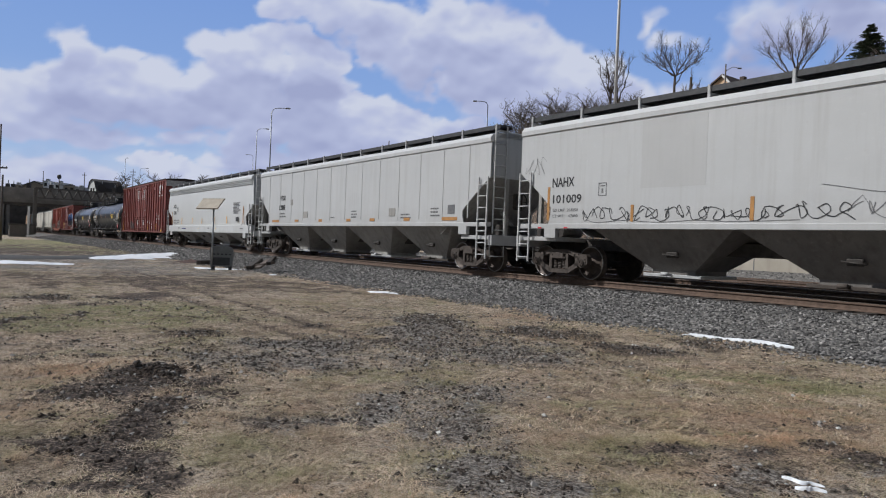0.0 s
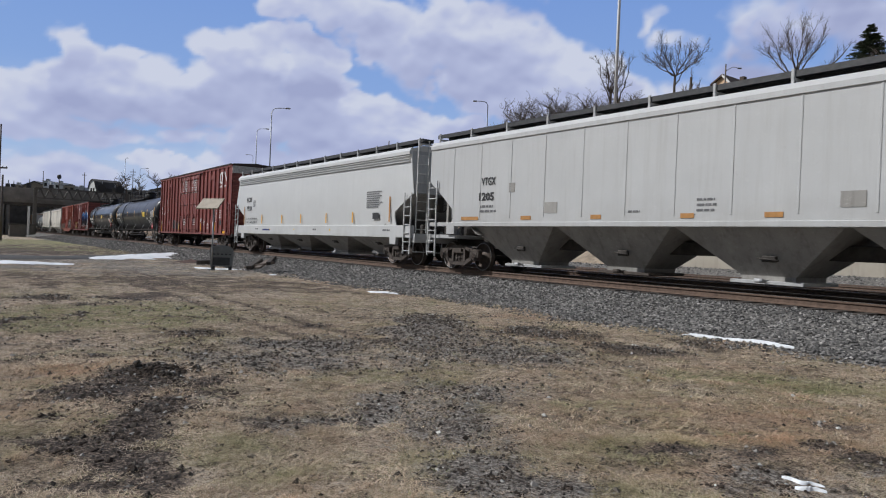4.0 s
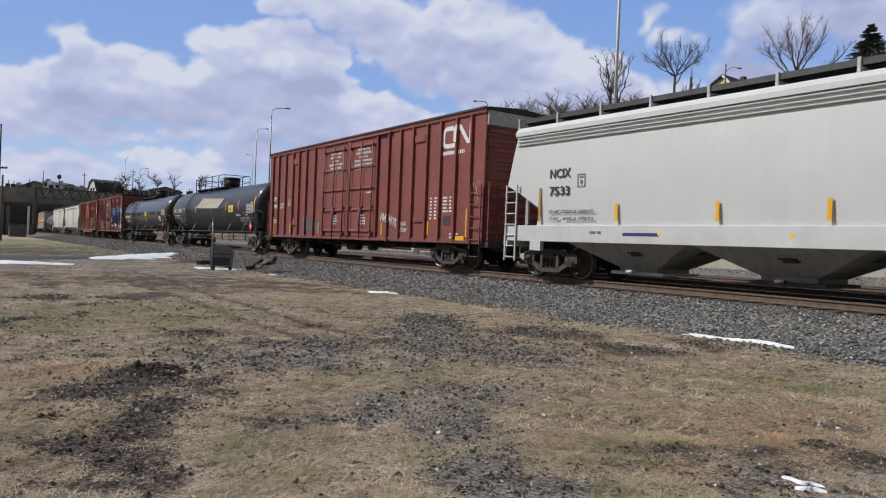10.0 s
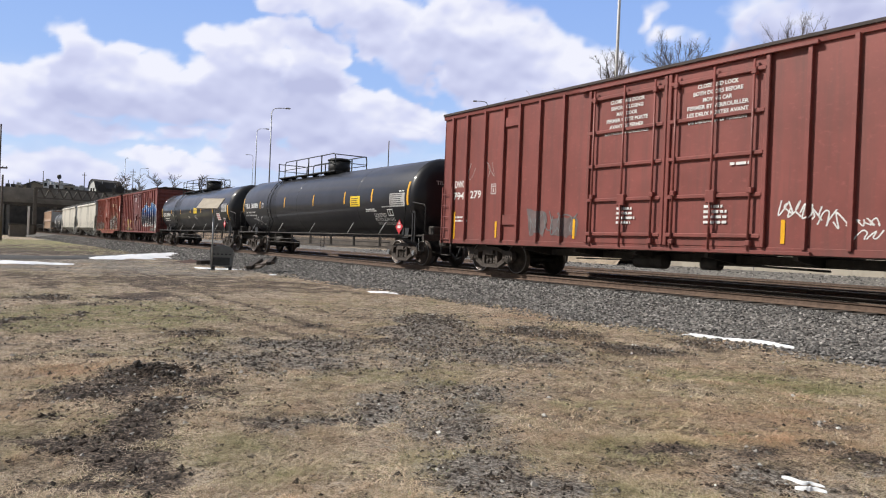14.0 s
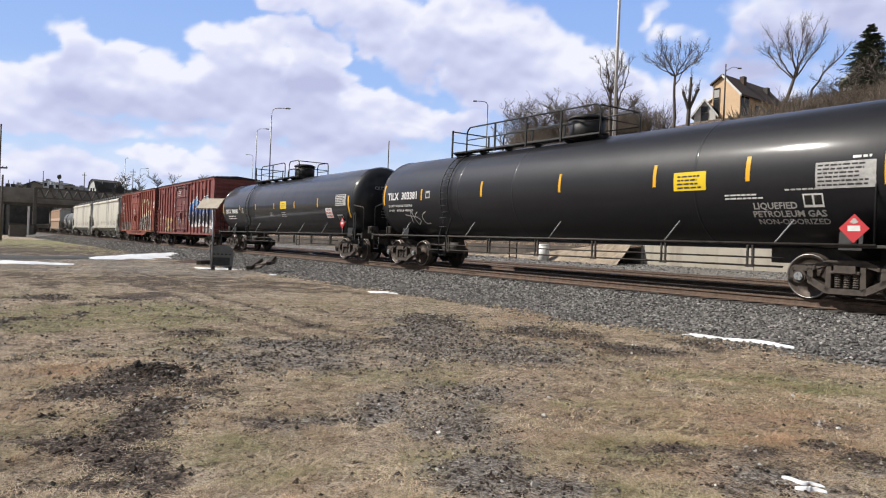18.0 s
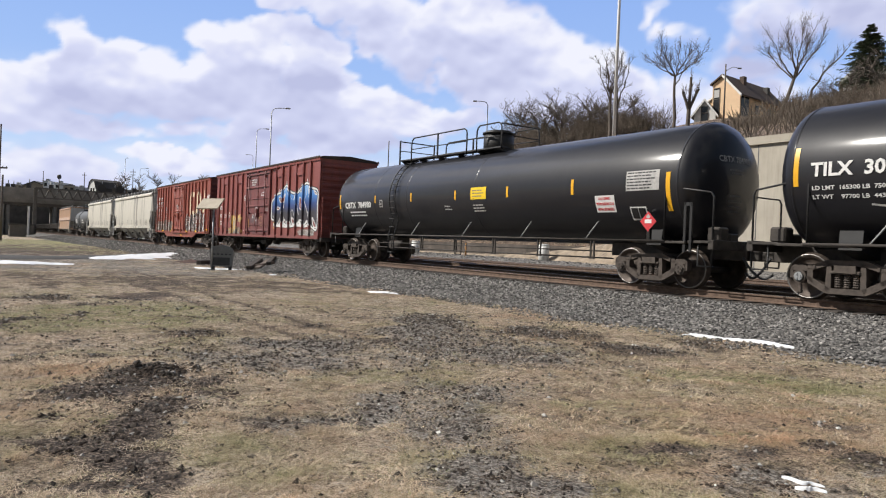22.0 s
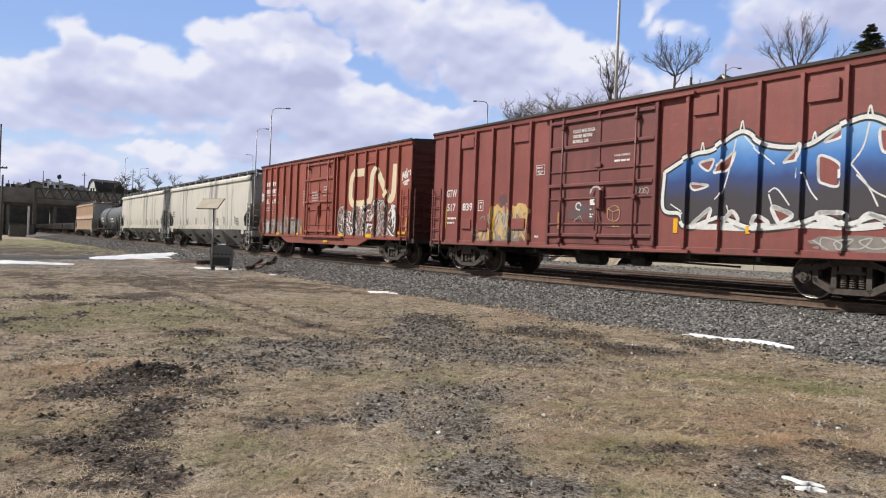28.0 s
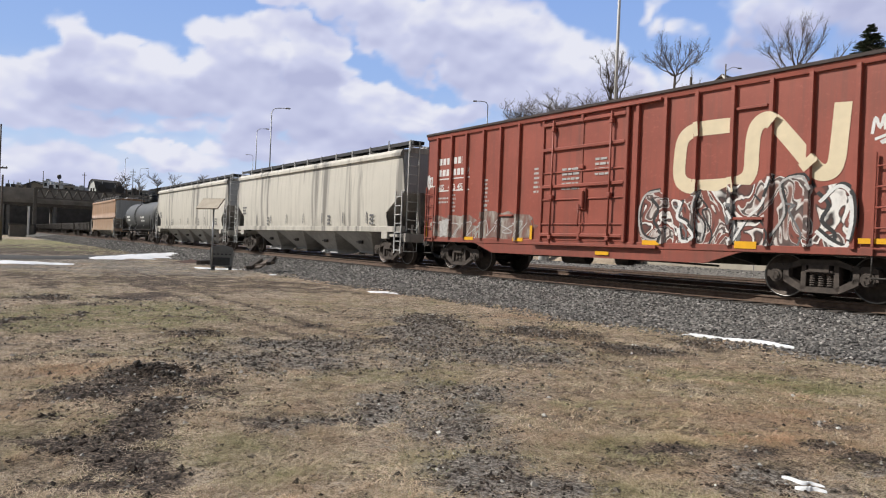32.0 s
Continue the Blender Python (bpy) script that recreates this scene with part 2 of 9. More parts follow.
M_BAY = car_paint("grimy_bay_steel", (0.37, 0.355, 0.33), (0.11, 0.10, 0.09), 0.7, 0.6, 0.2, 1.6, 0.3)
# Lighter bay steel: sunlight on the cream hoppers' slopes put into the colour.
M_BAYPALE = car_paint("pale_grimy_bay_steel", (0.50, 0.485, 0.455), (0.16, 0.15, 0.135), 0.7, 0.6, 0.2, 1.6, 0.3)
M_ORANGE = car_paint("faded_orange_car_paint", (0.33, 0.185, 0.10), (0.42, 0.37, 0.31), 0.6, 0.85, 0.8, 2.4, 0.5)
M_GREYTANK = car_paint("grey_tank_paint", (0.09, 0.095, 0.10), (0.05, 0.048, 0.045), 0.55, 0.4, 0.9, 1.6, 0.1)
M_END = car_paint("grey_end_steel", (0.46, 0.47, 0.475), (0.17, 0.16, 0.15), 0.55, 0.4, 1.0, 2.4, 0.2)
M_STEEL = plain("dark_running_gear_steel", (0.060, 0.052, 0.046), 0.65, 0.3, 0.5, 5)
M_TRUCK = plain("dusty_cast_steel", (0.088, 0.071, 0.060), 0.75, 0.2, 0.45, 6)
M_WHEEL = plain("wheel_steel", (0.085, 0.066, 0.055), 0.6, 0.5, 0.5, 8)
M_RIM = plain("bright_wheel_rim", (0.28, 0.265, 0.25), 0.42, 0.9, 0.2, 8)
M_RAILTOP = plain("polished_rail_head", (0.38, 0.37, 0.37), 0.25, 0.95, 0.25, 6)
M_RAIL = plain("rusty_rail_steel", (0.155, 0.105, 0.078), 0.85, 0.1, 0.4, 9)
M_CAT = plain("dark_catwalk_grating", (0.07, 0.07, 0.072), 0.6, 0.5, 0.3, 8)
M_GREYPOST = plain("grey_bracket_paint", (0.48, 0.48, 0.48), 0.5, 0.1, 0.2, 6)
M_LADDER = plain("white_ladder_paint", (0.55, 0.55, 0.54), 0.5, 0.1, 0.25, 6)
M_YELLOW = plain("yellow_reflective_tape", (0.80, 0.42, 0.02), 0.35, 0.0, 0.12, 6)
M_YELLOWD = plain("faded_orange_tape", (0.46, 0.23, 0.07), 0.5, 0.0, 0.3, 6)
M_SIGNY = plain("yellow_placard_paint", (0.80, 0.56, 0.015), 0.45, 0.0, 0.08, 6)
M_BLUED = plain("dark_blue_stencil_paint", (0.03, 0.035, 0.16), 0.5, 0.0, 0.2, 9)
M_INK = plain("black_stencil_ink", (0.03, 0.03, 0.032), 0.6, 0.0, 0.3, 9)
M_INKG = plain("grey_stencil_ink", (0.16, 0.16, 0.165), 0.6, 0.0, 0.4, 9)
M_CHALK = plain("white_stencil_paint", (0.72, 0.72, 0.71), 0.55, 0.0, 0.15, 9)
M_CHALKD = plain("worn_white_stencil_paint", (0.46, 0.45, 0.44), 0.6, 0.0, 0.35, 9)
M_LOGO = plain("cream_logo_paint", (0.70, 0.60, 0.42), 0.55, 0.0, 0.1, 3)
M_SPRAYD = plain("thin_grey_spray_on_red", (0.15, 0.11, 0.11), 0.6, 0.0, 0.4, 3)
M_REDT = plain("red_placard_paint", (0.55, 0.04, 0.05), 0.45, 0.0, 0.1, 9)
M_GALV = plain("galvanised_steel", (0.36, 0.37, 0.38), 0.5, 0.7, 0.2, 4)
M_CABINET = plain("grey_cabinet_paint", (0.21, 0.22, 0.22), 0.55, 0.2, 0.25, 5)
M_CABDARK = plain("dark_cabinet_panel", (0.05, 0.055, 0.06), 0.5, 0.1, 0.3, 6)
M_PANEL = plain("tan_panel_back", (0.36, 0.31, 0.24), 0.7, 0.0, 0.2, 4)
M_SNOW = material("old_snow", lambda nt, bs: (bump(nt, bs, noise_tex(nt, coords(nt), 9, 5), 0.5, 0.03), ramp(nt, noise_tex(nt, coords(nt), 3, 5), [(0.3, (0.70, 0.72, 0.76)), (0.6, (0.86, 0.87, 0.89))]))[1], 0.6)
M_TIEPALE = plain("grey_weathered_timber", (0.17, 0.135, 0.11), 0.85, 0.0, 0.45, 5)
M_HEAP = plain("red_brown_rotten_wood", (0.085, 0.045, 0.034), 0.9, 0.0, 0.5, 6)
M_TIE = plain("creosoted_timber", (0.06, 0.05, 0.043), 0.85, 0.0, 0.45, 5)
M_BARK = plain("grey_brown_bark", (0.125, 0.104, 0.088), 0.9, 0.0, 0.35, 3)
M_BRUSH = plain("brown_twigs", (0.165, 0.132, 0.104), 0.9, 0.0, 0.4, 2)
M_NEEDLE = plain("dark_conifer_needles", (0.115, 0.140, 0.088), 0.8, 0.0, 0.5, 2)
M_POLE = plain("lamp_post_grey", (0.30, 0.31, 0.32), 0.5, 0.5, 0.15, 2)
M_MAST = plain("pale_mast_steel", (0.80, 0.81, 0.82), 0.5, 0.0, 0.12, 2)
M_WOODPOLE = plain("weathered_pole_timber", (0.12, 0.10, 0.085), 0.85, 0.0, 0.3, 3)
M_BRIDGE = plain("bridge_concrete", (0.27, 0.258, 0.235), 0.85, 0.0, 0.35, 0.4)
M_BRSTEEL = plain("bridge_steel_paint", (0.15, 0.14, 0.125), 0.7, 0.2, 0.3, 0.6)
M_STUCCO = plain("tan_house_stucco", (0.70, 0.50, 0.32), 0.8, 0.0, 0.1, 0.6)
M_ROOF = plain("brown_roof_shingle", (0.095, 0.066, 0.052), 0.85, 0.0, 0.35, 2)
M_BOXROOF = plain("grimy_boxcar_roof", (0.055, 0.040, 0.036), 0.7, 0.2, 0.4, 2)
M_WINDOW = plain("dark_window_glass", (0.03, 0.032, 0.035), 0.15, 0.0, 0.3, 2)
M_TRIMW = plain("white_trim_paint", (0.72, 0.72, 0.70), 0.5, 0.0, 0.1, 2)
M_DARKPLANT = plain("far_dark_roofs", (0.08, 0.075, 0.07), 0.8, 0.0, 0.4, 0.5)


def _gravel(nt, bs):
    v = coords(nt)
    vo = node(nt, "TexVoronoi", Scale=17.0)
    nt.links.new(v, vo.inputs["Vector"])
    tone = ramp(nt, vo.outputs["Color"], [(0.2, (0.085, 0.082, 0.078)), (0.55, (0.17, 0.162, 0.15)), (0.85, (0.30, 0.28, 0.255))])
    big = noise_tex(nt, v, 0.8, 4)
    c = mix(nt, mul(nt, grey(nt, big, 0.4, 0.7), 0.4), tone, (0.10, 0.09, 0.08))
    bump(nt, bs, vo.outputs["Distance"], 0.9, 0.05)
    return c


M_GRAVEL = material("railway_ballast", _gravel, 0.85)


def _stone(nt, bs):
    g = nt.nodes.new("ShaderNodeNewGeometry")
    c = ramp(nt, g.outputs["Random Per Island"], [(0.0, (0.040, 0.038, 0.037)), (0.4, (0.105, 0.100, 0.096)), (0.8, (0.23, 0.22, 0.21)), (1.0, (0.50, 0.475, 0.445))])
    return mix(nt, mul(nt, noise_tex(nt, coords(nt), 30, 3), 0.35), c, (0.07, 0.065, 0.06))


M_STONE = material("crushed_ballast_stone", _stone, 0.85)


def attribute(nt, name):
    n = nt.nodes.new("ShaderNodeAttribute")
    n.attribute_name = name
    return n.outputs["Fac"]


def turned(nt, rz, scale):
    """Object coordinates turned about z and stretched."""
    tc, mp = nt.nodes.new("ShaderNodeTexCoord"), nt.nodes.new("ShaderNodeMapping")
    mp.vector_type = "TEXTURE"
    mp.inputs["Rotation"].default_value = (0, 0, radians(rz))
    mp.inputs["Scale"].default_value = scale
    nt.links.new(tc.outputs["Object"], mp.inputs["Vector"])
    return mp.outputs[0]


def _earth(nt, bs):
    v = coords(nt)
    mid = noise_tex(nt, v, 1.9, 6, 0.7, 0.3)
    tiny = noise_tex(nt, v, 38, 5, 0.8)
    fa = noise_tex(nt, turned(nt, 35, (3.2, 1, 1)), 95, 3, 0.7, 0.5)
    fb = noise_tex(nt, turned(nt, -50, (3.2, 1, 1)), 105, 3, 0.7, 0.5)
    fibre = mul(nt, mul(nt, fa, fb, "MAXIMUM"), 0.06, "SUBTRACT")
    clump = noise_tex(nt, v, 11, 6, 0.78, 0.4)
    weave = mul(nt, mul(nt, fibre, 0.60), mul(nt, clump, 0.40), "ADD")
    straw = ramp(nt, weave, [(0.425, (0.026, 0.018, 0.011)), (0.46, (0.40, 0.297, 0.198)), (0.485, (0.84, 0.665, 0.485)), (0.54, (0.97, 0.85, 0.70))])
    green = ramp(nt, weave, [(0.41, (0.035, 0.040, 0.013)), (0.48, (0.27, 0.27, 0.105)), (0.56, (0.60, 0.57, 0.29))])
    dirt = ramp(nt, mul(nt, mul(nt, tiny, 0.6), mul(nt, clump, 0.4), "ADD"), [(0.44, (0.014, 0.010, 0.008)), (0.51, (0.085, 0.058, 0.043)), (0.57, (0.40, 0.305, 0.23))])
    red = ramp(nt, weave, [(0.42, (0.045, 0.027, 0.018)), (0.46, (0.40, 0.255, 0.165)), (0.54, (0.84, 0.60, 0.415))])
    rusty = mul(nt, mul(nt, attribute(nt, "rusty"), 0.75), mul(nt, grey(nt, noise_tex(nt, v, 0.35, 4), 0.42, 0.62), 0.5), "ADD")
    c = mix(nt, rusty, straw, red)
    litter = mul(nt, grey(nt, noise_tex(nt, v, 1.6, 8, 0.74, 0.4), 0.42, 0.62), 0.75)
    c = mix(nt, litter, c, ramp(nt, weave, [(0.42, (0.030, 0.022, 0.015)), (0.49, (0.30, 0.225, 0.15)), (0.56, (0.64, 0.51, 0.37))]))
    gr = mul(nt, mul(nt, attribute(nt, "green"), 0.95), grey(nt, mid, 0.25, 0.5))
    c = mix(nt, gr, c, green)
    c = mix(nt, mul(nt, grey(nt, noise_tex(nt, v, 1.1, 6, 0.7), 0.52, 0.66), 0.45), c, green)
    rough = mul(nt, mul(nt, mul(nt, mid, 0.5, "SUBTRACT"), 2.2), mul(nt, mul(nt, clump, 0.5, "SUBTRACT"), 4.2), "ADD")
    stones = ramp(nt, mul(nt, mul(nt, tiny, 0.7), mul(nt, clump, 0.3), "ADD"), [(0.42, (0.020, 0.018, 0.016)), (0.49, (0.21, 0.188, 0.165)), (0.55, (0.56, 0.51, 0.45)), (0.62, (0.85, 0.80, 0.73))])
    c = mix(nt, mul(nt, grey(nt, mul(nt, attribute(nt, "stony"), rough, "ADD"), 0.26, 0.86), 0.9), c, stones)
    c = mix(nt, mul(nt, grey(nt, mul(nt, attribute(nt, "soil"), rough, "ADD"), 0.40, 0.66), 0.95), c, dirt)
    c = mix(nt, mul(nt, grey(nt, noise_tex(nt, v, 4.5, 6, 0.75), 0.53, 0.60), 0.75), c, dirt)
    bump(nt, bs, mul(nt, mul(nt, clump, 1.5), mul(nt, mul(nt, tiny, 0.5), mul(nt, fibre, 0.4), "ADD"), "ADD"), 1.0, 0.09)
    return c


M_EARTH = material("winter_grass_and_dirt", _earth, 0.95)


def _wallmat(nt, bs):
    v = coords(nt)
    c = ramp(nt, noise_tex(nt, v, 0.5, 5), [(0.3, (0.36, 0.32, 0.26)), (0.7, (0.48, 0.44, 0.37))])
    st = noise_tex(nt, coords(nt, (1.2, 1.2, 0.12)), 1.5, 5)
    c = mix(nt, mul(nt, grey(nt, st, 0.5, 0.7), 0.5), c, (0.20, 0.17, 0.14))
    bump(nt, bs, noise_tex(nt, v, 6, 5), 0.2, 0.02)
    return c


M_LANE = plain("worn_asphalt", (0.060, 0.057, 0.053), 0.9, 0.0, 0.45, 1.2)
M_LOWWALL = plain("dark_stained_wall", (0.105, 0.088, 0.075), 0.9, 0.0, 0.5, 1.2)
M_RUBBLE = plain("tan_rubble_earth", (0.34, 0.275, 0.205), 0.95, 0.0, 0.5, 2.5)
M_WALL = material("retaining_wall_concrete", _wallmat, 0.85)


def _blade(nt, bs):
    g = nt.nodes.new("ShaderNodeNewGeometry")
    v = coords(nt)
    c = ramp(nt, g.outputs["Random Per Island"], [(0.0, (0.10, 0.07, 0.048)), (0.35, (0.50, 0.375, 0.25)), (0.66, (0.96, 0.81, 0.62)), (0.86, (0.66, 0.47, 0.31)), (0.90, (0.26, 0.26, 0.12)), (1.0, (0.36, 0.36, 0.18))])
    # matted brown, rusty and greener stretches
    c = mix(nt, mul(nt, grey(nt, noise_tex(nt, v, 1.3, 6, 0.7, 0.3), 0.42, 0.64), 0.55), c, (0.22, 0.155, 0.10))
    c = mix(nt, mul(nt, grey(nt, noise_tex(nt, v, 0.5, 5, 0.65), 0.50, 0.66), 0.45), c, (0.40, 0.245, 0.145))
    c = mix(nt, mul(nt, attribute(nt, "rusty"), 0.6), c, (0.54, 0.30, 0.16))
    return mix(nt, mul(nt, grey(nt, noise_tex(nt, turned(nt, 20, (1.6, 1, 1)), 0.75, 6, 0.7), 0.50, 0.64), 0.6), c, (0.28, 0.285, 0.11))


M_BLADE = material("dead_grass_blades", _blade, 0.8)


def _clod(nt, bs):
    g = nt.nodes.new("ShaderNodeNewGeometry")
    c = ramp(nt, g.outputs["Random Per Island"], [(0.0, (0.022, 0.017, 0.013)), (0.5, (0.085, 0.067, 0.053)), (0.8, (0.22, 0.19, 0.16)), (0.96, (0.40, 0.38, 0.35)), (1.0, (0.70, 0.68, 0.64))])
    return mix(nt, mul(nt, noise_tex(nt, coords(nt), 25, 4), 0.4), c, (0.03, 0.025, 0.02))


M_CLOD = material("turned_soil_clods", _clod, 0.95)
M_SOIL = plain("dark_turned_earth", (0.054, 0.037, 0.026), 0.95, 0.0, 0.5, 18)
# ---- the setting: ground, tracks, wall, sky ----
GROUND = -0.60
WALL_LAT = -14.0


def rel(name, shape, mat, label, kind="structure"):
    return tagged(part(name, shape, mat), label=label, kind=kind)


def place(u, lat):
    """As along(), carried on straight beyond the ends of the line."""
    uc = min(max(u, -139.5), 419.5)
    a = heading(uc)
    p = along(uc, lat)
    return p.x - math.cos(a) * (u - uc), p.y + math.sin(a) * (u - uc)


def ground_height(u, lat):
    near = GROUND - 0.5 * min(max((u - 50) / 110, 0), 1)
    if lat > 4.3:
        return near
    if lat > WALL_LAT - 0.22:
        return -0.8
    d = WALL_LAT - lat
    rise = min(max((140 - u) / 80, 0.12), 1) * 0.225 * min(d, 75) + 1.3 * math.exp(-(((u - 46) / 13) ** 2 + ((lat + 84) / 15) ** 2))
    foot = 5.7 if u < 2.5 else 0.8 + min(d * 0.6, 4.8)
    return foot + rise


# patches of churned soil, stony dirt, green and rust-brown growth: x, y, half sizes, weight
SOIL_A = [(-3.01, 6.88, 0.21, 0.49, 1.2), (-2.69, 7.29, 0.06, 0.18, 1.2), (-2.7, 6.61, 0.32, 0.5, 1), (-3.0, 6.05, 0.33, 0.42, 0.8), (-3.02, 5.73, 0.16, 0.22, 0.7), (-2.78, 6.1, 0.33, 0.47, 0.9), (-2.19, 5.48, 0.19, 0.52, 1), (-2.04, 4.94, 0.26, 0.35, 0.7), (-2.32, 4.56, 0.29, 0.17, 1), (-2.11, 4.43, 0.12, 0.11, 1), (-2.42, 4.48, 0.1, 0.09, 1), (-1.81, 4.22, 0.27, 0.3, 0.7), (-1.54, 4.05, 0.22, 0.23, 0.8), (-1.9, 3.86, 0.36, 0.17, 0.8), (-2.21, 6.71, 0.23, 0.31, 0.7), (-2.09, 6.22, 0.21, 0.22, 0.6), (-2.18, 3.88, 0.22, 0.13, 0.6), (-6.6, 15.67, 0.68, 1.4, 0.7), (-3.4, 9.99, 0.38, 0.28, 0.9)]
SOIL_B = [(-8, 21, 8, 3.5, 0.5), (-32, 42, 20, 14, 0.62), (-22, 62, 14, 18, 0.5), (-6.18, 12.17, 0.16, 0.34, 1), (-7.98, 14.15, 0.52, 0.57, 0.6), (-4.68, 8.97, 0.2, 0.14, 0.9), (-3.87, 7.91, 0.28, 0.21, 0.5), (2.25, 5.04, 0.41, 0.14, 0.7), (1.67, 5.87, 0.12, 0.12, 0.9), (1.68, 5.04, 0.17, 0.12, 0.8), (1.7, 4.97, 0.52, 0.13, 0.6), (3.38, 6.0, 0.45, 0.2, 0.7), (2.89, 5.27, 0.2, 0.13, 1), (2.99, 4.94, 0.19, 0.19, 1), (2.9, 10.33, 0.77, 0.61, 0.8), (1.61, 11.77, 0.85, 0.95, 0.6), (3.99, 11.11, 0.47, 0.7, 0.6), (-2.08, 11.48, 0.47, 0.37, 0.8), (-0.73, 10.49, 0.08, 0.25, 1), (-2.81, 5.05, 0.12, 0.12, 0.6), (-6.48, 10.55, 0.2, 0.76, 0.8), (-4.48, 7.46, 0.17, 0.32, 0.5)]
STONY_A = [(-1.79, 9.48, 0.7, 0.72, 0.9), (-2.2, 8.01, 0.6, 0.66, 0.8), (-1.41, 8.2, 0.54, 0.77, 0.6), (-1.2, 5.18, 0.2, 0.18, 1), (-0.91, 5.42, 0.18, 0.17, 0.9), (-0.48, 5.86, 0.24, 0.49, 0.9), (-0.13, 5.22, 0.21, 0.39, 0.9), (0.12, 5.42, 0.31, 0.85, 0.9), (0.35, 6.68, 0.33, 0.77, 0.6), (0.28, 4.37, 0.33, 0.44, 1), (0.61, 4.2, 0.28, 0.25, 1), (0.85, 4.44, 0.19, 0.22, 0.7)]
STONY_B = [(0.17, 9.5, 0.76, 1.3, 0.7), (-0.18, 11.97, 0.57, 1.65, 0.9), (0.77, 9.4, 0.91, 1.12, 0.7), (0.73, 7.3, 0.59, 0.61, 0.5), (1.29, 8.85, 0.65, 0.62, 0.6), (2.07, 4.48, 0.33, 0.34, 0.9), (2.23, 4.29, 0.2, 0.16, 1), (2.95, 4.75, 0.18, 0.19, 0.7), (-1.2, 9.65, 0.62, 0.63, 0.6), (-0.38, 8.44, 0.54, 0.82, 0.5), (-2.08, 5.79, 0.18, 0.38, 0.5), (6.01, 10.76, 0.79, 0.79, 0.7), (-13, 27, 6, 3, 0.6), (-20, 33, 7, 5, 0.8)]
SOIL = SOIL_A + SOIL_B
STONY = [(x, y, rx * 1.45, ry * 1.35, w * 0.86) for x, y, rx, ry, w in STONY_A + STONY_B]
BARE = SOIL + STONY
RUSTY = [(-3.64, 6.98, 0.25, 0.33, 1.0), (1.24, 5.59, 0.56, 0.91, 0.5), (2.5, 5.96, 1.31, 1.26, 0.8), (1.59, 4.64, 0.36, 0.37, 0.6), (-1.17, 5.85, 0.19, 0.29, 0.6), (1.02, 4.57, 0.16, 0.24, 0.7), (1.69, 5.18, 0.36, 0.31, 0.8)]
GREEN = [(-5.82, 11.64, 1.35, 2.4, 0.9), (-4.21, 11.81, 0.6, 1.61, 1), (-2.52, 5.09, 0.28, 0.22, 0.8), (-1.18, 4.78, 0.28, 0.46, 0.5), (-4.87, 13.63, 0.81, 1.06, 0.5), (3.62, 8.21, 1.01, 0.46, 0.8), (4.18, 7.68, 0.56, 0.27, 0.6), (-0.76, 4.58, 0.23, 0.36, 0.35), (-3.51, 6.19, 0.35, 0.44, 0.3), (-45, 80, 16, 28, 1.1), (-28, 52, 8, 10, 0.8)]
# two dark, slightly sunken lines across the grass
DARK_LINES = [[(-11.5, 26.2), (-9.64, 23.49), (-4.77, 15.8), (-2.56, 12.43), (-1.36, 10.83), (-0.71, 10.25)], [(-11.8, 24.8), (-9.79, 21.76), (-5.51, 15.41), (-3.16, 11.76), (-1.92, 10.19)]]


def dark_line(x, y):
    """How far a spot lies in one of the dark lines, 0 to 1."""
    if not (-14 < x < 0 and 9 < y < 27):
        return 0.0
    best = 9.0
    for line in DARK_LINES:
        for (ax, ay), (bx, by) in zip(line, line[1:]):
            ex, ey = bx - ax, by - ay
            k = min(max(((x - ax) * ex + (y - ay) * ey) / (ex * ex + ey * ey), 0), 1)
            best = min(best, math.hypot(x - ax - k * ex, y - ay - k * ey))
    return max(0.0, 1 - best / 0.20)


def spread_of(X, Y, blobs, seed):
    """How far spots belong to patches, 0 to 1, with ragged edges."""
    v = np.zeros(X.shape)
    for px, py, rx, ry, w in blobs:
        v = np.maximum(v, w * np.maximum(0.0, 1.45 - np.hypot((X - px) / rx, (Y - py) / ry)))
    return np.clip((v * 1.15 + 0.34 * grain2(X * 0.9, Y * 0.9, seed, 4) + 0.28 * grain2(X * 4, Y * 4, seed + 5, 3) - 0.14) * 1.6, 0, 1)


FIELDS = {}
FX0, FX1, FY0, FY1, FSTEP = -16.0, 14.0, 2.0, 28.0, 0.06


def patch(x, y, blobs, seed):
    """The same at one spot, read from a fine grid close by."""
    if not (FX0 <= x < FX1 and FY0 <= y < FY1):
        return float(spread_of(np.array([x]), np.array([y]), blobs, seed)[0])
    if seed not in FIELDS:
        FIELDS[seed] = spread_of(*np.meshgrid(np.arange(FX0, FX1 + 0.1, FSTEP), np.arange(FY0, FY1 + 0.1, FSTEP), indexing="ij"), blobs, seed)
    return float(FIELDS[seed][int((x - FX0) / FSTEP), int((y - FY0) / FSTEP)])


def bumps(x, y):
    return 0.05 * noise.noise((x * 0.45, y * 0.45, 0)) + 0.035 * noise.noise((x * 1.7, y * 1.7, 3)) + 0.018 * noise.noise((x * 5.3, y * 5.3, 7)) + 0.03 * math.exp(-(((x + 2.85) / 0.40) ** 2 + ((y - 6.95) / 0.28) ** 2)) + 0.06 * math.exp(-(((x + 2.4) / 1.2) ** 2 + ((y - 5.6) / 1.0) ** 2))


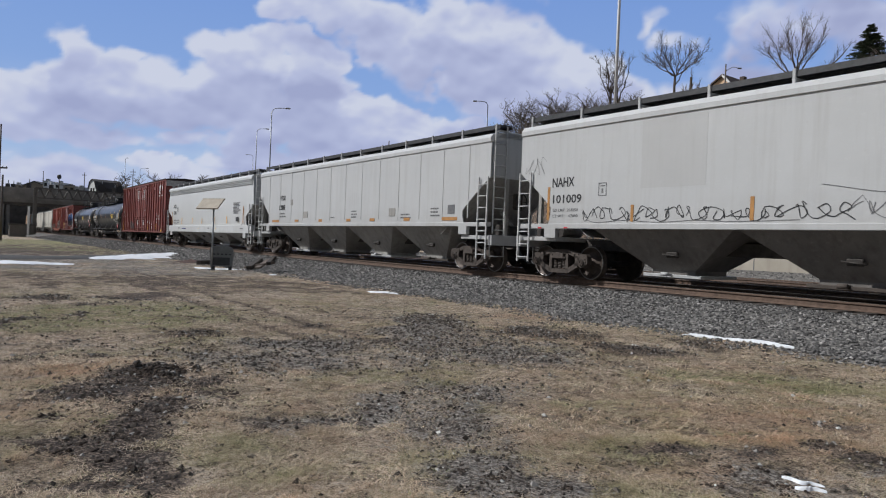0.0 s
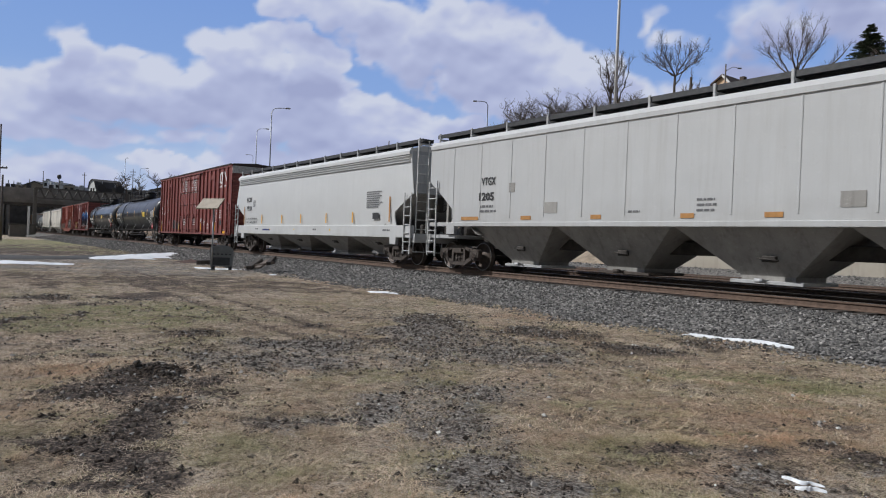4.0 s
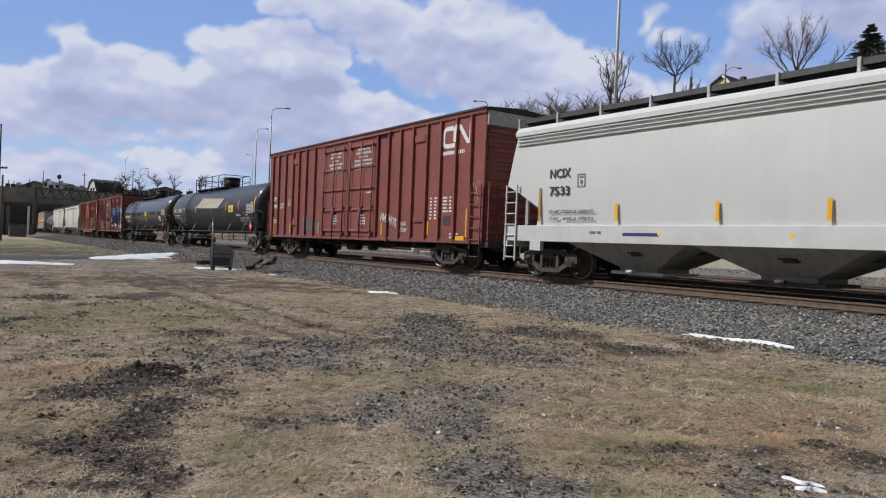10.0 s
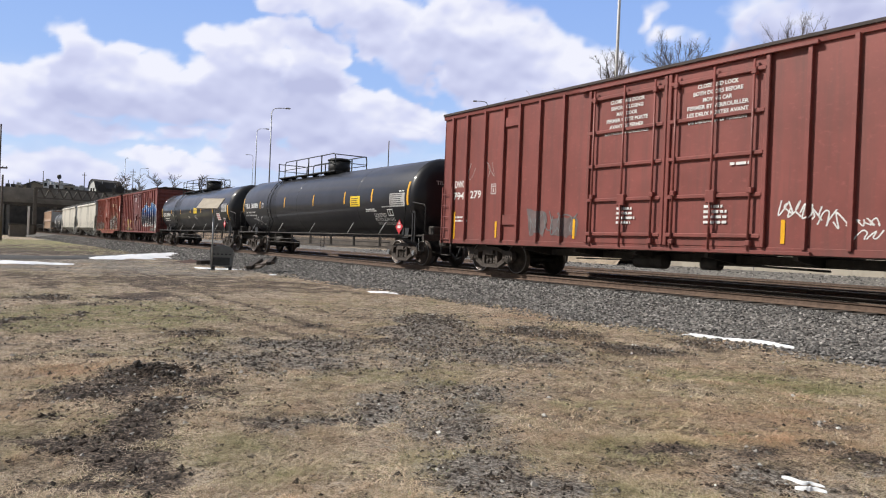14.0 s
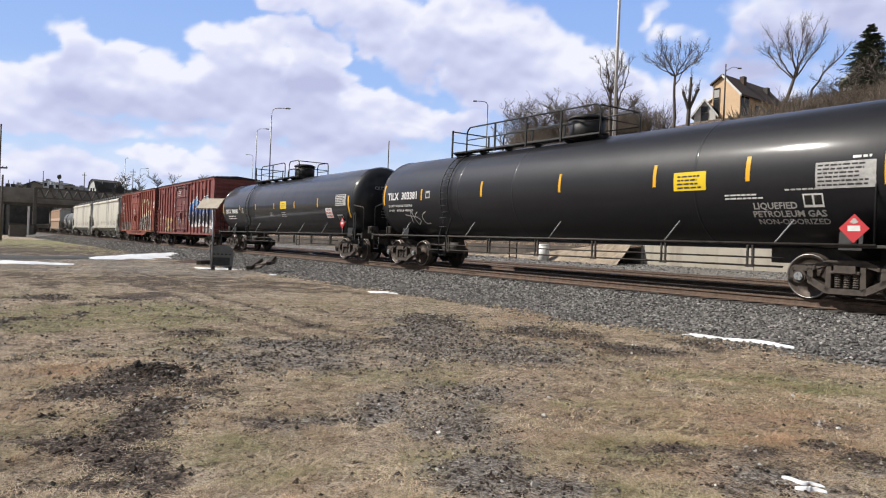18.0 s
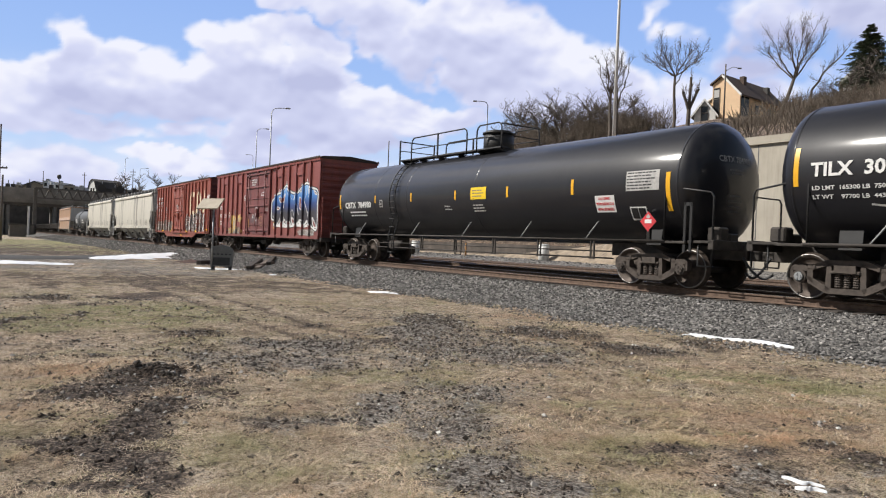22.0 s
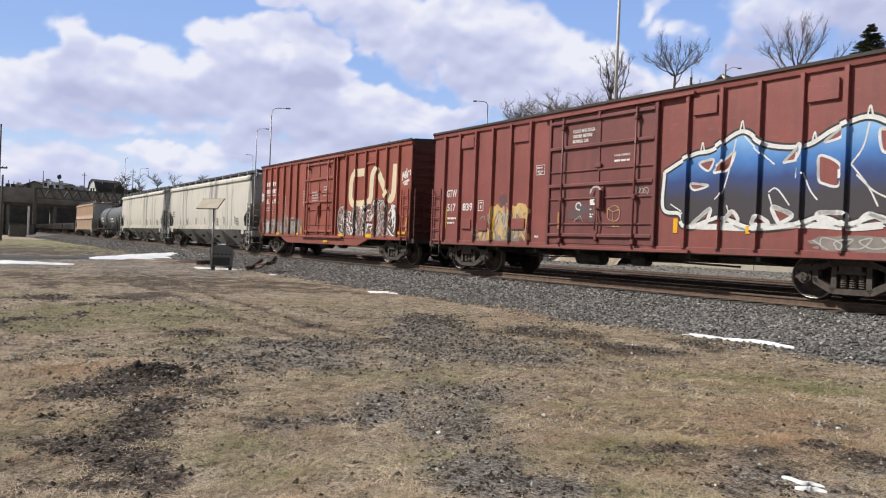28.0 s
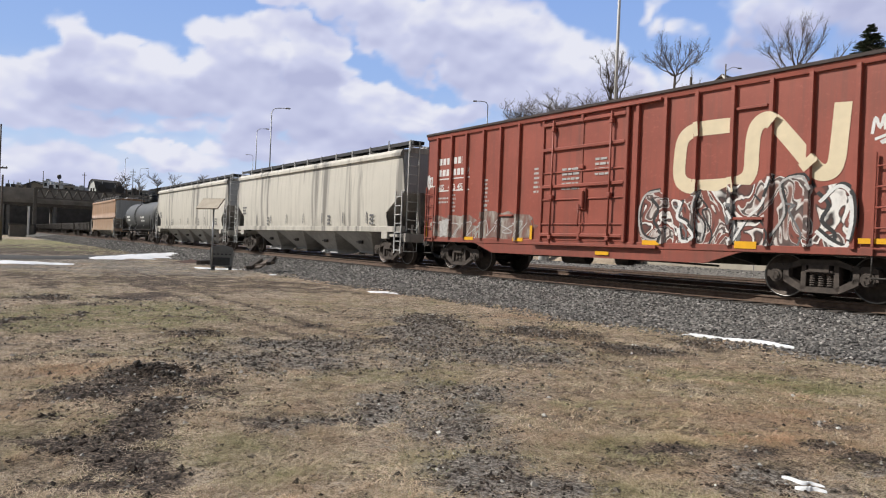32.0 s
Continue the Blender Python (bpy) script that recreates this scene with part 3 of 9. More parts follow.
def make_ground():
    us = list(np.arange(-27, 24, 0.17)) + [24 + 1.0 * i for i in range(1, 60)] + [84 + 6 * i for i in range(1, 45)] + [400, 600, 1000, 2000, 4000]
    us = [-4000, -2000, -900, -400, -200, -120, -90, -70, -55, -45, -38, -33, -30, -28.5] + us
    lats = [3000, 1500, 700, 350, 200, 120, 80, 60, 48, 38, 30, 25, 21, 18.5, 17, 16] + list(np.arange(15.4, 4.0, -0.13)) + [3.9, 3.5, 2, 0, -2, -4, -6, -8, -10, -12, -13.5, WALL_LAT - 0.2, WALL_LAT - 0.25]
    lats += [WALL_LAT - d for d in (1, 3, 6, 9, 13, 18, 24, 31, 40, 50, 65, 85, 110, 150, 220, 400, 800, 2000, 4000)]
    s = Shape()
    nl = len(lats)
    line_marks, lots, far = [], [], []
    for u in us:
        for lat in lats:
            x, y = place(u, lat)
            z = ground_height(u, lat)
            near = lat > 4.3 and -30 < u < 90 and lat < 30
            if near:
                z += bumps(x, y)
            s.v.append((x, y, z))
            if near and dark_line(x, y):
                s.v[-1] = (x, y, z - 0.03 * dark_line(x, y))
            line_marks.append(dark_line(x, y) if near else 0.0)
            lots.append(lat)
            far.append(lat < 4.3 or lat > 120 or u > 130 or u < -60)
    X, Y = np.array([p[0] for p in s.v]), np.array([p[1] for p in s.v])
    lots, far = np.array(lots), np.array(far)
    soil = np.where(lots < 0, 0.75, np.where(far, 0.3, np.maximum(spread_of(X, Y, SOIL, 1), 0.9 * np.array(line_marks))))
    stony = np.where(far, 0.0, spread_of(X, Y, STONY, 4))
    rusty = np.where(lots < 0, 0.8, np.where(far, 0.0, spread_of(X, Y, RUSTY, 21)))
    green = np.where(far, 0.0, spread_of(X, Y, GREEN, 9))
    for i in range(len(us) - 1):
        for j in range(nl - 1):
            s.f.append((i * nl + j, i * nl + j + 1, (i + 1) * nl + j + 1, (i + 1) * nl + j))
    s.smooth = [True] * len(s.f)
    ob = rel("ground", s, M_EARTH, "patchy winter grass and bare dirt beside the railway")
    for name, vals in (("soil", soil), ("stony", stony), ("green", green), ("rusty", rusty)):
        ob.data.attributes.new(name, "FLOAT", "POINT").data.foreach_set("value", vals)
    return ob


def strip(profile, u0, u1, step, lat0=0.0, closed=True):
    """A bar of a constant profile (lat, z) laid along the track."""
    n = max(2, int((u1 - u0) / step) + 1)
    rings = []
    for i in range(n):
        u = u0 + (u1 - u0) * i / (n - 1)
        rings.append([along(u, lat0 + a, b) for a, b in profile])
    return Shape().loft(rings, smooth=False, caps=closed, closed=closed)


TRACKS = (0.0, -4.6, -9.0)


def make_tracks():
    bed = strip([(4.95, -0.66), (4.3, -0.585), (3.2, -0.42), (1.75, -0.21), (-1.5, -0.21), (-2.9, -0.36), (-6.2, -0.22), (-10.4, -0.20), (-11.6, 0.08), (-13.95, 0.20), (-13.95, -0.9), (4.95, -0.9)], -95, 400, 2.0)
    rel("track_bed", bed, M_GRAVEL, "grey crushed-stone ballast under three tracks")
    head = [(0.037, -0.012), (0.034, 0.0), (-0.034, 0.0), (-0.037, -0.012), (-0.037, -0.035), (-0.01, -0.05), (-0.01, -0.13), (-0.07, -0.15), (-0.07, -0.165), (0.07, -0.165), (0.07, -0.15), (0.01, -0.13), (0.01, -0.05), (0.037, -0.035)]
    for t in TRACKS:
        for side in (0.7525, -0.7525):
            rail = rel("rail", strip(head, -95, 400, 2.5, t + side), M_RAIL, "rusty steel rail with a worn bright head")
            part("rail_head", strip([(0.035, 0.0005), (0.03, 0.004), (-0.03, 0.004), (-0.035, 0.0005)], -95, 400, 2.5, t + side), M_RAILTOP, rail)


def make_wall():
    w = strip([(0.0, -0.5), (0.0, 5.75), (0.12, 5.75), (0.12, 6.1), (-0.5, 6.1), (-0.5, -0.5)], -70, 2.4, 3.0, WALL_LAT)
    wall = rel("wall_retaining", w, M_WALL, "tall tan concrete retaining wall behind the tracks")
    joint = Shape().box(-0.02, 0.02, -0.012, 0.0, -0.3, 5.74)
    jm = joint.mesh("wall_joint")
    for k in range(11):
        part("wall_joint", jm, M_INKG, wall, at=along_pose(2.2 - 6.1 * k, WALL_LAT))
    w = strip([(0.0, -0.5), (0.0, 1.0), (-0.4, 1.0), (-0.4, -0.5)], 2.42, 60, 3.0, WALL_LAT - 0.02)
    rel("wall_low", w, M_LOWWALL, "low dark stained wall behind the tracks")
    # crumbling earth bank against its foot
    rnd, rings = random.Random(19), []
    for k in range(90):
        u = 2.5 + 0.42 * k
        h = float(np.interp(u, [2.5, 5.0, 9.5, 14.0, 40.0], [1.55, 1.15, 0.62, 0.30, 0.22]))
        ring = []
        for i, (f, d) in enumerate(((1.0, 0.0), (0.95, 0.35), (0.72, 0.9), (0.45, 1.5), (0.20, 2.2), (0.0, 3.0))):
            q = along(u, WALL_LAT + 0.02 + d + (rnd.uniform(-0.12, 0.12) if 0 < i < 5 else 0), -0.85 + (h + 0.85) * f + (rnd.uniform(-0.10, 0.10) if 0 < i < 5 else 0))
            ring.append(tuple(q))
        rings.append(ring)
    rel("bank", Shape().loft(rings, smooth=False, caps=False, closed=False), M_RUBBLE, "crumbling tan earth bank beside the tracks")


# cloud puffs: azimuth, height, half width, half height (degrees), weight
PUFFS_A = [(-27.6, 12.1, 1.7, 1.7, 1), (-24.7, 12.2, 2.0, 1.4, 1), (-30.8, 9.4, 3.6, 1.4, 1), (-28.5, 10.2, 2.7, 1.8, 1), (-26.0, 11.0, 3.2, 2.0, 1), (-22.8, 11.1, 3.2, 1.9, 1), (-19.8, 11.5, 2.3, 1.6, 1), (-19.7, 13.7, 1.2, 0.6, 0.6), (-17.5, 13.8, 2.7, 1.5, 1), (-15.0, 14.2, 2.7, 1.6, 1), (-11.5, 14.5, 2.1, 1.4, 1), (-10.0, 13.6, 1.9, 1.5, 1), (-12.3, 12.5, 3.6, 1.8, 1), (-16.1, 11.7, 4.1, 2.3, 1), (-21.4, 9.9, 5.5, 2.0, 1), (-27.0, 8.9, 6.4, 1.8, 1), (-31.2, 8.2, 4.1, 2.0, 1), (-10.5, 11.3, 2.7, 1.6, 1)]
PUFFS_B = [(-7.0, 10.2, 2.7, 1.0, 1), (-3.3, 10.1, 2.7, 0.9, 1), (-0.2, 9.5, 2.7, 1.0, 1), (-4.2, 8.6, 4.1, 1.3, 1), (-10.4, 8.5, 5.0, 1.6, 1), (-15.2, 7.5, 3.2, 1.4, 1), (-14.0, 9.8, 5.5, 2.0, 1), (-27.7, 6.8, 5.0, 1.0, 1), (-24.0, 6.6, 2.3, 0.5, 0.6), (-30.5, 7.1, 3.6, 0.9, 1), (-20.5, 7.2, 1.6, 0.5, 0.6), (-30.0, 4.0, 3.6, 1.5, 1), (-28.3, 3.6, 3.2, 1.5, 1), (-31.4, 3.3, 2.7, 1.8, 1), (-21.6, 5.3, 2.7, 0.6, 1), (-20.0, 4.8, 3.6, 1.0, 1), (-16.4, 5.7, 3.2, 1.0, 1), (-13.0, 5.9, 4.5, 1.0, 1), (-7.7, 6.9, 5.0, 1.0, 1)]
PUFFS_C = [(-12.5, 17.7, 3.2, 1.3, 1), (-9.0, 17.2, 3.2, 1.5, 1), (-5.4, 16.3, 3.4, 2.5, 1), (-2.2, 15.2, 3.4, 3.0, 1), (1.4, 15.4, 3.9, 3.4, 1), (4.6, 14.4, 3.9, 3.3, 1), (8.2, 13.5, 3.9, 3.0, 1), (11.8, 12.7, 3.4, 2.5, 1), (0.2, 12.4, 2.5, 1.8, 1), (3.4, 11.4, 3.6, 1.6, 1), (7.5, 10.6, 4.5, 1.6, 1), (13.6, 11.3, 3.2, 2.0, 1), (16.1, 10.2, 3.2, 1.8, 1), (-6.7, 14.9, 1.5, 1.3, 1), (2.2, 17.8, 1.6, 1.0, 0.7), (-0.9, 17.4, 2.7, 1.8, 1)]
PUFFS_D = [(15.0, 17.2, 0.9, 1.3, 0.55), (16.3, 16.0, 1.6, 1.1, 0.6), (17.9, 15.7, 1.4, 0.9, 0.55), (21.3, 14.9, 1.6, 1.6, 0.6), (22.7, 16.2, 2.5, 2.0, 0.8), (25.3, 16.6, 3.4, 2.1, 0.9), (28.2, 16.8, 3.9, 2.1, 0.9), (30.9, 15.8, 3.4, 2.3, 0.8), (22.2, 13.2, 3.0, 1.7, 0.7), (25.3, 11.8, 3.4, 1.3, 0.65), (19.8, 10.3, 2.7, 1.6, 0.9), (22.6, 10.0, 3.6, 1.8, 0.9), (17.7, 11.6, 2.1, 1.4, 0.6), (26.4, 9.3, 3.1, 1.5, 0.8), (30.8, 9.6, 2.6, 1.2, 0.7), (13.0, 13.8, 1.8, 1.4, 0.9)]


def grain2(x, y, seed, octaves=5, gain=0.55):
    """Smooth fractal noise over two numpy grids, about -1 to 1."""
    tab = np.random.RandomState(seed).uniform(-1, 1, (256, 256))
    out, amp, k = np.zeros(np.broadcast(x, y).shape), 1.0, 1.0
    for o in range(octaves):
        a, b = x * k + 17.3 * o, y * k + 41.7 * o
        i, j = np.floor(a).astype(int), np.floor(b).astype(int)
        p, q = a - i, b - j
        p, q = p * p * (3 - 2 * p), q * q * (3 - 2 * q)
        i, j, i2, j2 = i % 256, j % 256, (i + 1) % 256, (j + 1) % 256
        out = out + amp * ((tab[i, j] * (1 - p) + tab[i2, j] * p) * (1 - q) + (tab[i, j2] * (1 - p) + tab[i2, j2] * p) * q)
        amp, k = amp * gain, k * 2.03
    return out


def make_sky():
    """Sky and drifting cumulus banks, far behind everything."""
    R = 3500
    az = np.concatenate([np.arange(-64, -37, 1.0), np.arange(-37, 37, 0.16), np.arange(37, 65, 1.0)])
    el = np.concatenate([np.arange(-4, 1, 1.0), np.arange(1, 22, 0.14), np.arange(22, 42, 1.0)])
    A, H = np.meshgrid(az, el)
    rnd = random.Random(12)
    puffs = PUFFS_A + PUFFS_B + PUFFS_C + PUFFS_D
    for k in range(150):
        a, e = rnd.uniform(-64, 64), rnd.uniform(3, 40)
        if abs(a) > 36 or e > 21:
            puffs.append((a, e, rnd.uniform(3, 7), rnd.uniform(1.5, 3), rnd.uniform(0.7, 1)))
    wob = grain2(A * 0.30, H * 0.42, 1, 5, 0.52)
    wa, wh = A + 0.9 * grain2(A * 0.35, H * 0.5, 2, 4), H + 0.5 * grain2(A * 0.35, H * 0.5, 3, 4)

    def density(dh):
        d = np.full(A.shape, -1.0)
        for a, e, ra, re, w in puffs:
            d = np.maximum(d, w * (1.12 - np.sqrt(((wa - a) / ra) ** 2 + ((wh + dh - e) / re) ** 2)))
        return d

    def step(x, a, b):
        x = np.clip((x - a) / (b - a), 0, 1)
        return x * x * (3 - 2 * x)
    soft = 0.34 + 0.30 * step(A, 12.0, 20.0)
    cloud = step(density(0.0) + 0.20 * wob, -0.06, soft)
    over = sum(step(density(dh) + 0.20 * wob, 0.0, 0.5) for dh in (0.6, 1.2, 2.0, 3.0)) / 4
    relief = grain2(A * 0.36, H * 0.62, 4, 3, 0.5) - grain2(A * 0.36 - 0.10, H * 0.62 + 0.40, 4, 3, 0.5)
    shade = np.clip(0.98 - 0.72 * over + 0.22 * relief + 0.16 * grain2(A * 0.18, H * 0.35, 5, 3) - 0.22 * step(A, 12.0, 26.0), 0, 1)
    thin = np.clip(0.30 + 0.25 * grain2(A * 0.2, H * 0.5, 6, 5, 0.6), 0, 0.6) * step(H, 12.5, 4.0)
    cloud = np.maximum(cloud, thin)
    ra, re = np.radians(A), np.radians(H)
    s = Shape()
    s.v = np.stack([R * np.sin(ra) * np.cos(re), R * np.cos(ra) * np.cos(re), R * np.sin(re)], -1).reshape(-1, 3).tolist()
    na, ne = len(az), len(el)
    s.f = [(j * na + i, j * na + i + 1, (j + 1) * na + i + 1, (j + 1) * na + i) for j in range(ne - 1) for i in range(na - 1)]
    s.smooth = [True] * len(s.f)
    mat = bpy.data.materials.new("cloudy_sky")
    mat.use_nodes = True
    nt = mat.node_tree
    nt.nodes.remove(nt.nodes["Principled BSDF"])
    em = nt.nodes.new("ShaderNodeEmission")
    nt.links.new(em.outputs[0], nt.nodes["Material Output"].inputs[0])
    sep = nt.nodes.new("ShaderNodeSeparateXYZ")
    nt.links.new(coords(nt, (1 / R, 1 / R, 1 / R)), sep.inputs[0])
    blue = ramp(nt, sep.outputs[2], [(0.0, (0.66, 0.78, 0.95)), (0.10, (0.52, 0.69, 0.96)), (0.20, (0.37, 0.55, 0.93)), (0.35, (0.28, 0.45, 0.88))])
    white = ramp(nt, attribute(nt, "shade"), [(0.0, (0.52, 0.55, 0.78)), (0.45, (0.68, 0.71, 0.92)), (0.85, (0.89, 0.90, 1.0))])
    nt.links.new(mix(nt, attribute(nt, "cloud"), blue, white), em.inputs[0])
    em.inputs[1].default_value = 0.95
    ob = rel("backdrop_sky", s, mat, "blue spring sky with drifting white clouds")
    for name, vals in (("cloud", cloud), ("shade", shade)):
        ob.data.attributes.new(name, "FLOAT", "POINT").data.foreach_set("value", vals.ravel())
    return ob


def make_lane():
    """A worn strip of asphalt that bends off across the grass."""
    pts = smooth_line([(-34, 24, 0), (-27, 28.5, 0), (-20.4, 33.0, 0), (-18.4, 36.5, 0), (-18.0, 42, 0), (-19.5, 52, 0), (-24, 66, 0)], 6)
    rings = []
    rnd = random.Random(2)
    for i, p in enumerate(pts):
        d = (pts[min(i + 1, len(pts) - 1)] - pts[max(i - 1, 0)]).normalized()
        w = Vector((-d.y, d.x, 0))
        rings.append([(q.x, q.y, GROUND - 0.12 * min(max((q.y - 40) / 60, 0), 1) + bumps(q.x, q.y) * 0.5 + h) for q, h in ((p + w * rnd.uniform(1.5, 1.9), -0.06), (p + w * 1.3, 0.055), (p - w * 1.3, 0.055), (p - w * rnd.uniform(1.5, 1.9), -0.06))])
    rel("lane", Shape().loft(rings, smooth=True, caps=False, closed=False), M_LANE, "worn grey asphalt lane across the grass")


make_ground()
make_tracks()
make_wall()
SKY = make_sky()
# ---- rolling stock: local +x runs forwards, -y faces the camera, z = 0 on the rail ----
MESH = {}
SPINNING = []
WHEEL_R = 0.457


def shared(key, make):
    """One mesh for all alike parts."""
    if key not in MESH:
        MESH[key] = make().mesh(key.split(":")[0])
    return MESH[key]


def lathe(profile, n=24, axis="y"):
    """Profile of (radius, height) turned about the local y axis."""
    rings = []
    for r, h in profile:
        rings.append([(r * math.cos(2 * math.pi * k / n), h, r * math.sin(2 * math.pi * k / n)) for k in range(n)])
    return Shape().loft(rings, smooth=True, caps=False)


def _wheel(side):
    # dished web with a hub; outer face at y = -0.07 (times side)
    p = [(0.0, 0.05), (0.11, 0.05), (0.12, 0.03), (0.36, -0.005), (0.39, 0.06), (0.457 + 0.028, 0.062), (0.485, 0.04), (0.459, 0.03), (0.452, -0.07), (0.445, -0.075), (0.395, -0.075), (0.375, -0.02), (0.20, -0.035), (0.125, -0.09), (0.0, -0.09)]
    return lathe([(r, h * side) for r, h in p], 28)


def _tread(side):
    return lathe([(0.4535, -0.066 * side), (0.4535, -0.0765 * side), (0.424, -0.0775 * side), (0.424, -0.066 * side)], 28)


def _axle():
    s = Shape()
    s.tube((0, -1.02, 0), (0, 1.02, 0), 0.075, 10)
    for e in (-1, 1):
        s.tube((0, e * 0.98, 0), (0, e * 1.20, 0), 0.105, 12)
    return s


def _cap():
    s = Shape().tube((0, -1.20, 0), (0, -1.225, 0), 0.088, 12)
    for k in range(3):
        w = 2 * math.pi * k / 3 + 0.4
        s.tube((0.05 * math.cos(w), -1.22, 0.05 * math.sin(w)), (0.05 * math.cos(w), -1.245, 0.05 * math.sin(w)), 0.018, 6)
    return s


def _side_frame(side):
    """Cast frame: top chord, two jaws over the bearings, raked tension bars, columns and spring seat."""
    s = Shape()
    y0, y1 = side * 1.00, side * 1.17

    def bar(pts):
        s.prism(pts, y0, y1, "y")
    bar([(-0.62, 0.70), (-0.36, 0.80), (0.36, 0.80), (0.62, 0.70), (0.62, 0.60), (0.34, 0.69), (-0.34, 0.69), (-0.62, 0.60)])
    for e in (-1, 1):
        a = 0.89 * e
        bar([(a - 0.16 * e, 0.70), (a - 0.27 * e, 0.71), (a - 0.27 * e, 0.60), (a - 0.14 * e, 0.59)])
        bar([(a - 0.17, 0.64), (a - 0.10, 0.695), (a + 0.10, 0.695), (a + 0.17, 0.64), (a + 0.17, 0.57), (a - 0.17, 0.57)])
        bar([(a + 0.13 * e, 0.64), (a + 0.19 * e, 0.60), (a + 0.19 * e, 0.42), (a + 0.13 * e, 0.42)])
        bar([(a - 0.15 * e, 0.64), (a - 0.26 * e, 0.62), (a - 0.27 * e, 0.34), (a - 0.15 * e, 0.40)])
        bar([(a - 0.16 * e, 0.49), (a - 0.16 * e, 0.34), (a - 0.52 * e, 0.15), (a - 0.60 * e, 0.25)])
        bar([(e * 0.27, 0.74), (e * 0.36, 0.74), (e * 0.38, 0.24), (e * 0.27, 0.24)])
        s.tube((a, y0, 0.457), (a, y1 + side * 0.02, 0.457), 0.135, 12)
        s.box(e * 0.56, e * 0.63, side * 0.98, side * 1.19, 0.60, 0.71, 0.02)
    bar([(-0.40, 0.26), (0.40, 0.26), (0.34, 0.15), (-0.34, 0.15)])
    s.box(-0.28, 0.28, side * 0.99, side * 1.20, 0.53, 0.60, 0.02)
    return s


def _springs(side):
    s = Shape()
    for k in (-0.17, 0.0, 0.17):
        rings = []
        for i in range(13):
            r = 0.075 if i % 2 else 0.055
            z = 0.27 + 0.26 * i / 12
            rings.append([(k + r * math.cos(2 * math.pi * j / 8), side * 1.08 + r * math.sin(2 * math.pi * j / 8), z) for j in range(8)])
        s.loft(rings, smooth=False)
    return s


def _bolster():
    s = Shape()
    s.prism([(-1.22, 0.56), (-1.22, 0.70), (-0.5, 0.74), (0.5, 0.74), (1.22, 0.70), (1.22, 0.56), (0.5, 0.40), (-0.5, 0.40)], -0.2, 0.2, "x")
    s.tube((0, 0, 0.72), (0, 0, 0.86), 0.2, 12)
    return s


def _brake_beam():
    s = Shape()
    for e in (-1, 1):
        s.box(e * 0.36, e * 0.43, -0.85, 0.85, 0.36, 0.44)
        for y in (-0.75, 0.75):
            s.box(e * 0.40, e * 0.46, y - 0.06, y + 0.06, 0.30, 0.60)
    return s


def truck(car, x, cap_mat):
    """A two-axle bogie under a car, its wheelsets rolling."""
    m = Matrix.Translation((x, 0, 0))
    t = part("truck", shared("truck_bolster", _bolster), M_TRUCK, car, "grimy cast-steel two-axle truck", at=m)
    part("brake_beam", shared("brake_beam", _brake_beam), M_STEEL, t)
    for s in (-1, 1):
        part("side_frame", shared(f"side_frame:{s}", lambda: _side_frame(s)), M_TRUCK, t)
        part("spring_pack", shared(f"spring_pack:{s}", lambda: _springs(s)), M_TRUCK, t)
    for e in (-1, 1):
        base = Matrix.Translation((x + 0.889 * e, 0, WHEEL_R))
        ax = part("wheelset", shared("axle", _axle), M_STEEL, car, "steel wheelset with worn bright rims", at=base)
        for s in (-1, 1):
            at = Matrix.Translation((0, 0.7525 * s, 0))
            part("wheel", shared(f"wheel:{s}", lambda: _wheel(-s)), M_WHEEL, ax, at=at)
            part("tread", shared(f"tread:{s}", lambda: _tread(-s)), M_RIM, ax, at=at)
        cap = shared("bearing_cap:" + cap_mat.name, _cap)
        part("bearing_cap", cap, cap_mat, ax)
        SPINNING.append((ax, x + 0.889 * e))
    return t


def ladder(name, parent, mat, x0, x1, y, z0, z1, n, r=0.018, along_y=False, lip=0.08):
    """Two stiles and their rungs; along_y: its width runs across the car."""
    s = Shape()

    def P(a, z, o=0.0):
        return (y + o, a, z) if along_y else (a, y - o, z)
    for a in (x0, x1):
        if along_y:
            s.box(y, y + 0.045, a - 0.012, a + 0.012, z0, z1)
        else:
            s.box(a - 0.022, a + 0.022, y - 0.02, y + 0.02, z0, z1)
    for i in range(n):
        z = z0 + (z1 - z0) * (i + 0.35) / n
        s.pipe([P(x0, z), P(x1, z)], r, 6)
    return part(name, s, mat, parent)


def bars(name, parent, mat, x, y, z, w, lines, pitch, h, seed=0, label=""):
    """Lines of writing too small to read: rows of short flat bars, starting at x, running down from z."""
    rnd = random.Random(seed)
    ob = None
    for i in range(lines):
        s = Shape()
        a, end = 0.0, w * rnd.uniform(0.72, 1.0)
        while a < end:
            b = min(a + (rnd.uniform(1.2, 4.0) if h < 0.12 else rnd.uniform(0.55, 0.8)) * h, end)
            s.box(x + a, x + b, y - 0.0015, y + 0.0015, z - i * pitch - h, z - i * pitch)
            a = b + (0.6 if h < 0.12 else 0.28) * h
        ob = part(name, s, mat, parent, label)
    return ob


def flat(name, parent, mat, x0, x1, y, z0, z1, label="", c=0.004):
    """A thin plate, tape or decal on the near side."""
    return part(name, Shape().box(x0, x1, y - c, y + 0.002, z0, z1), mat, parent, label)


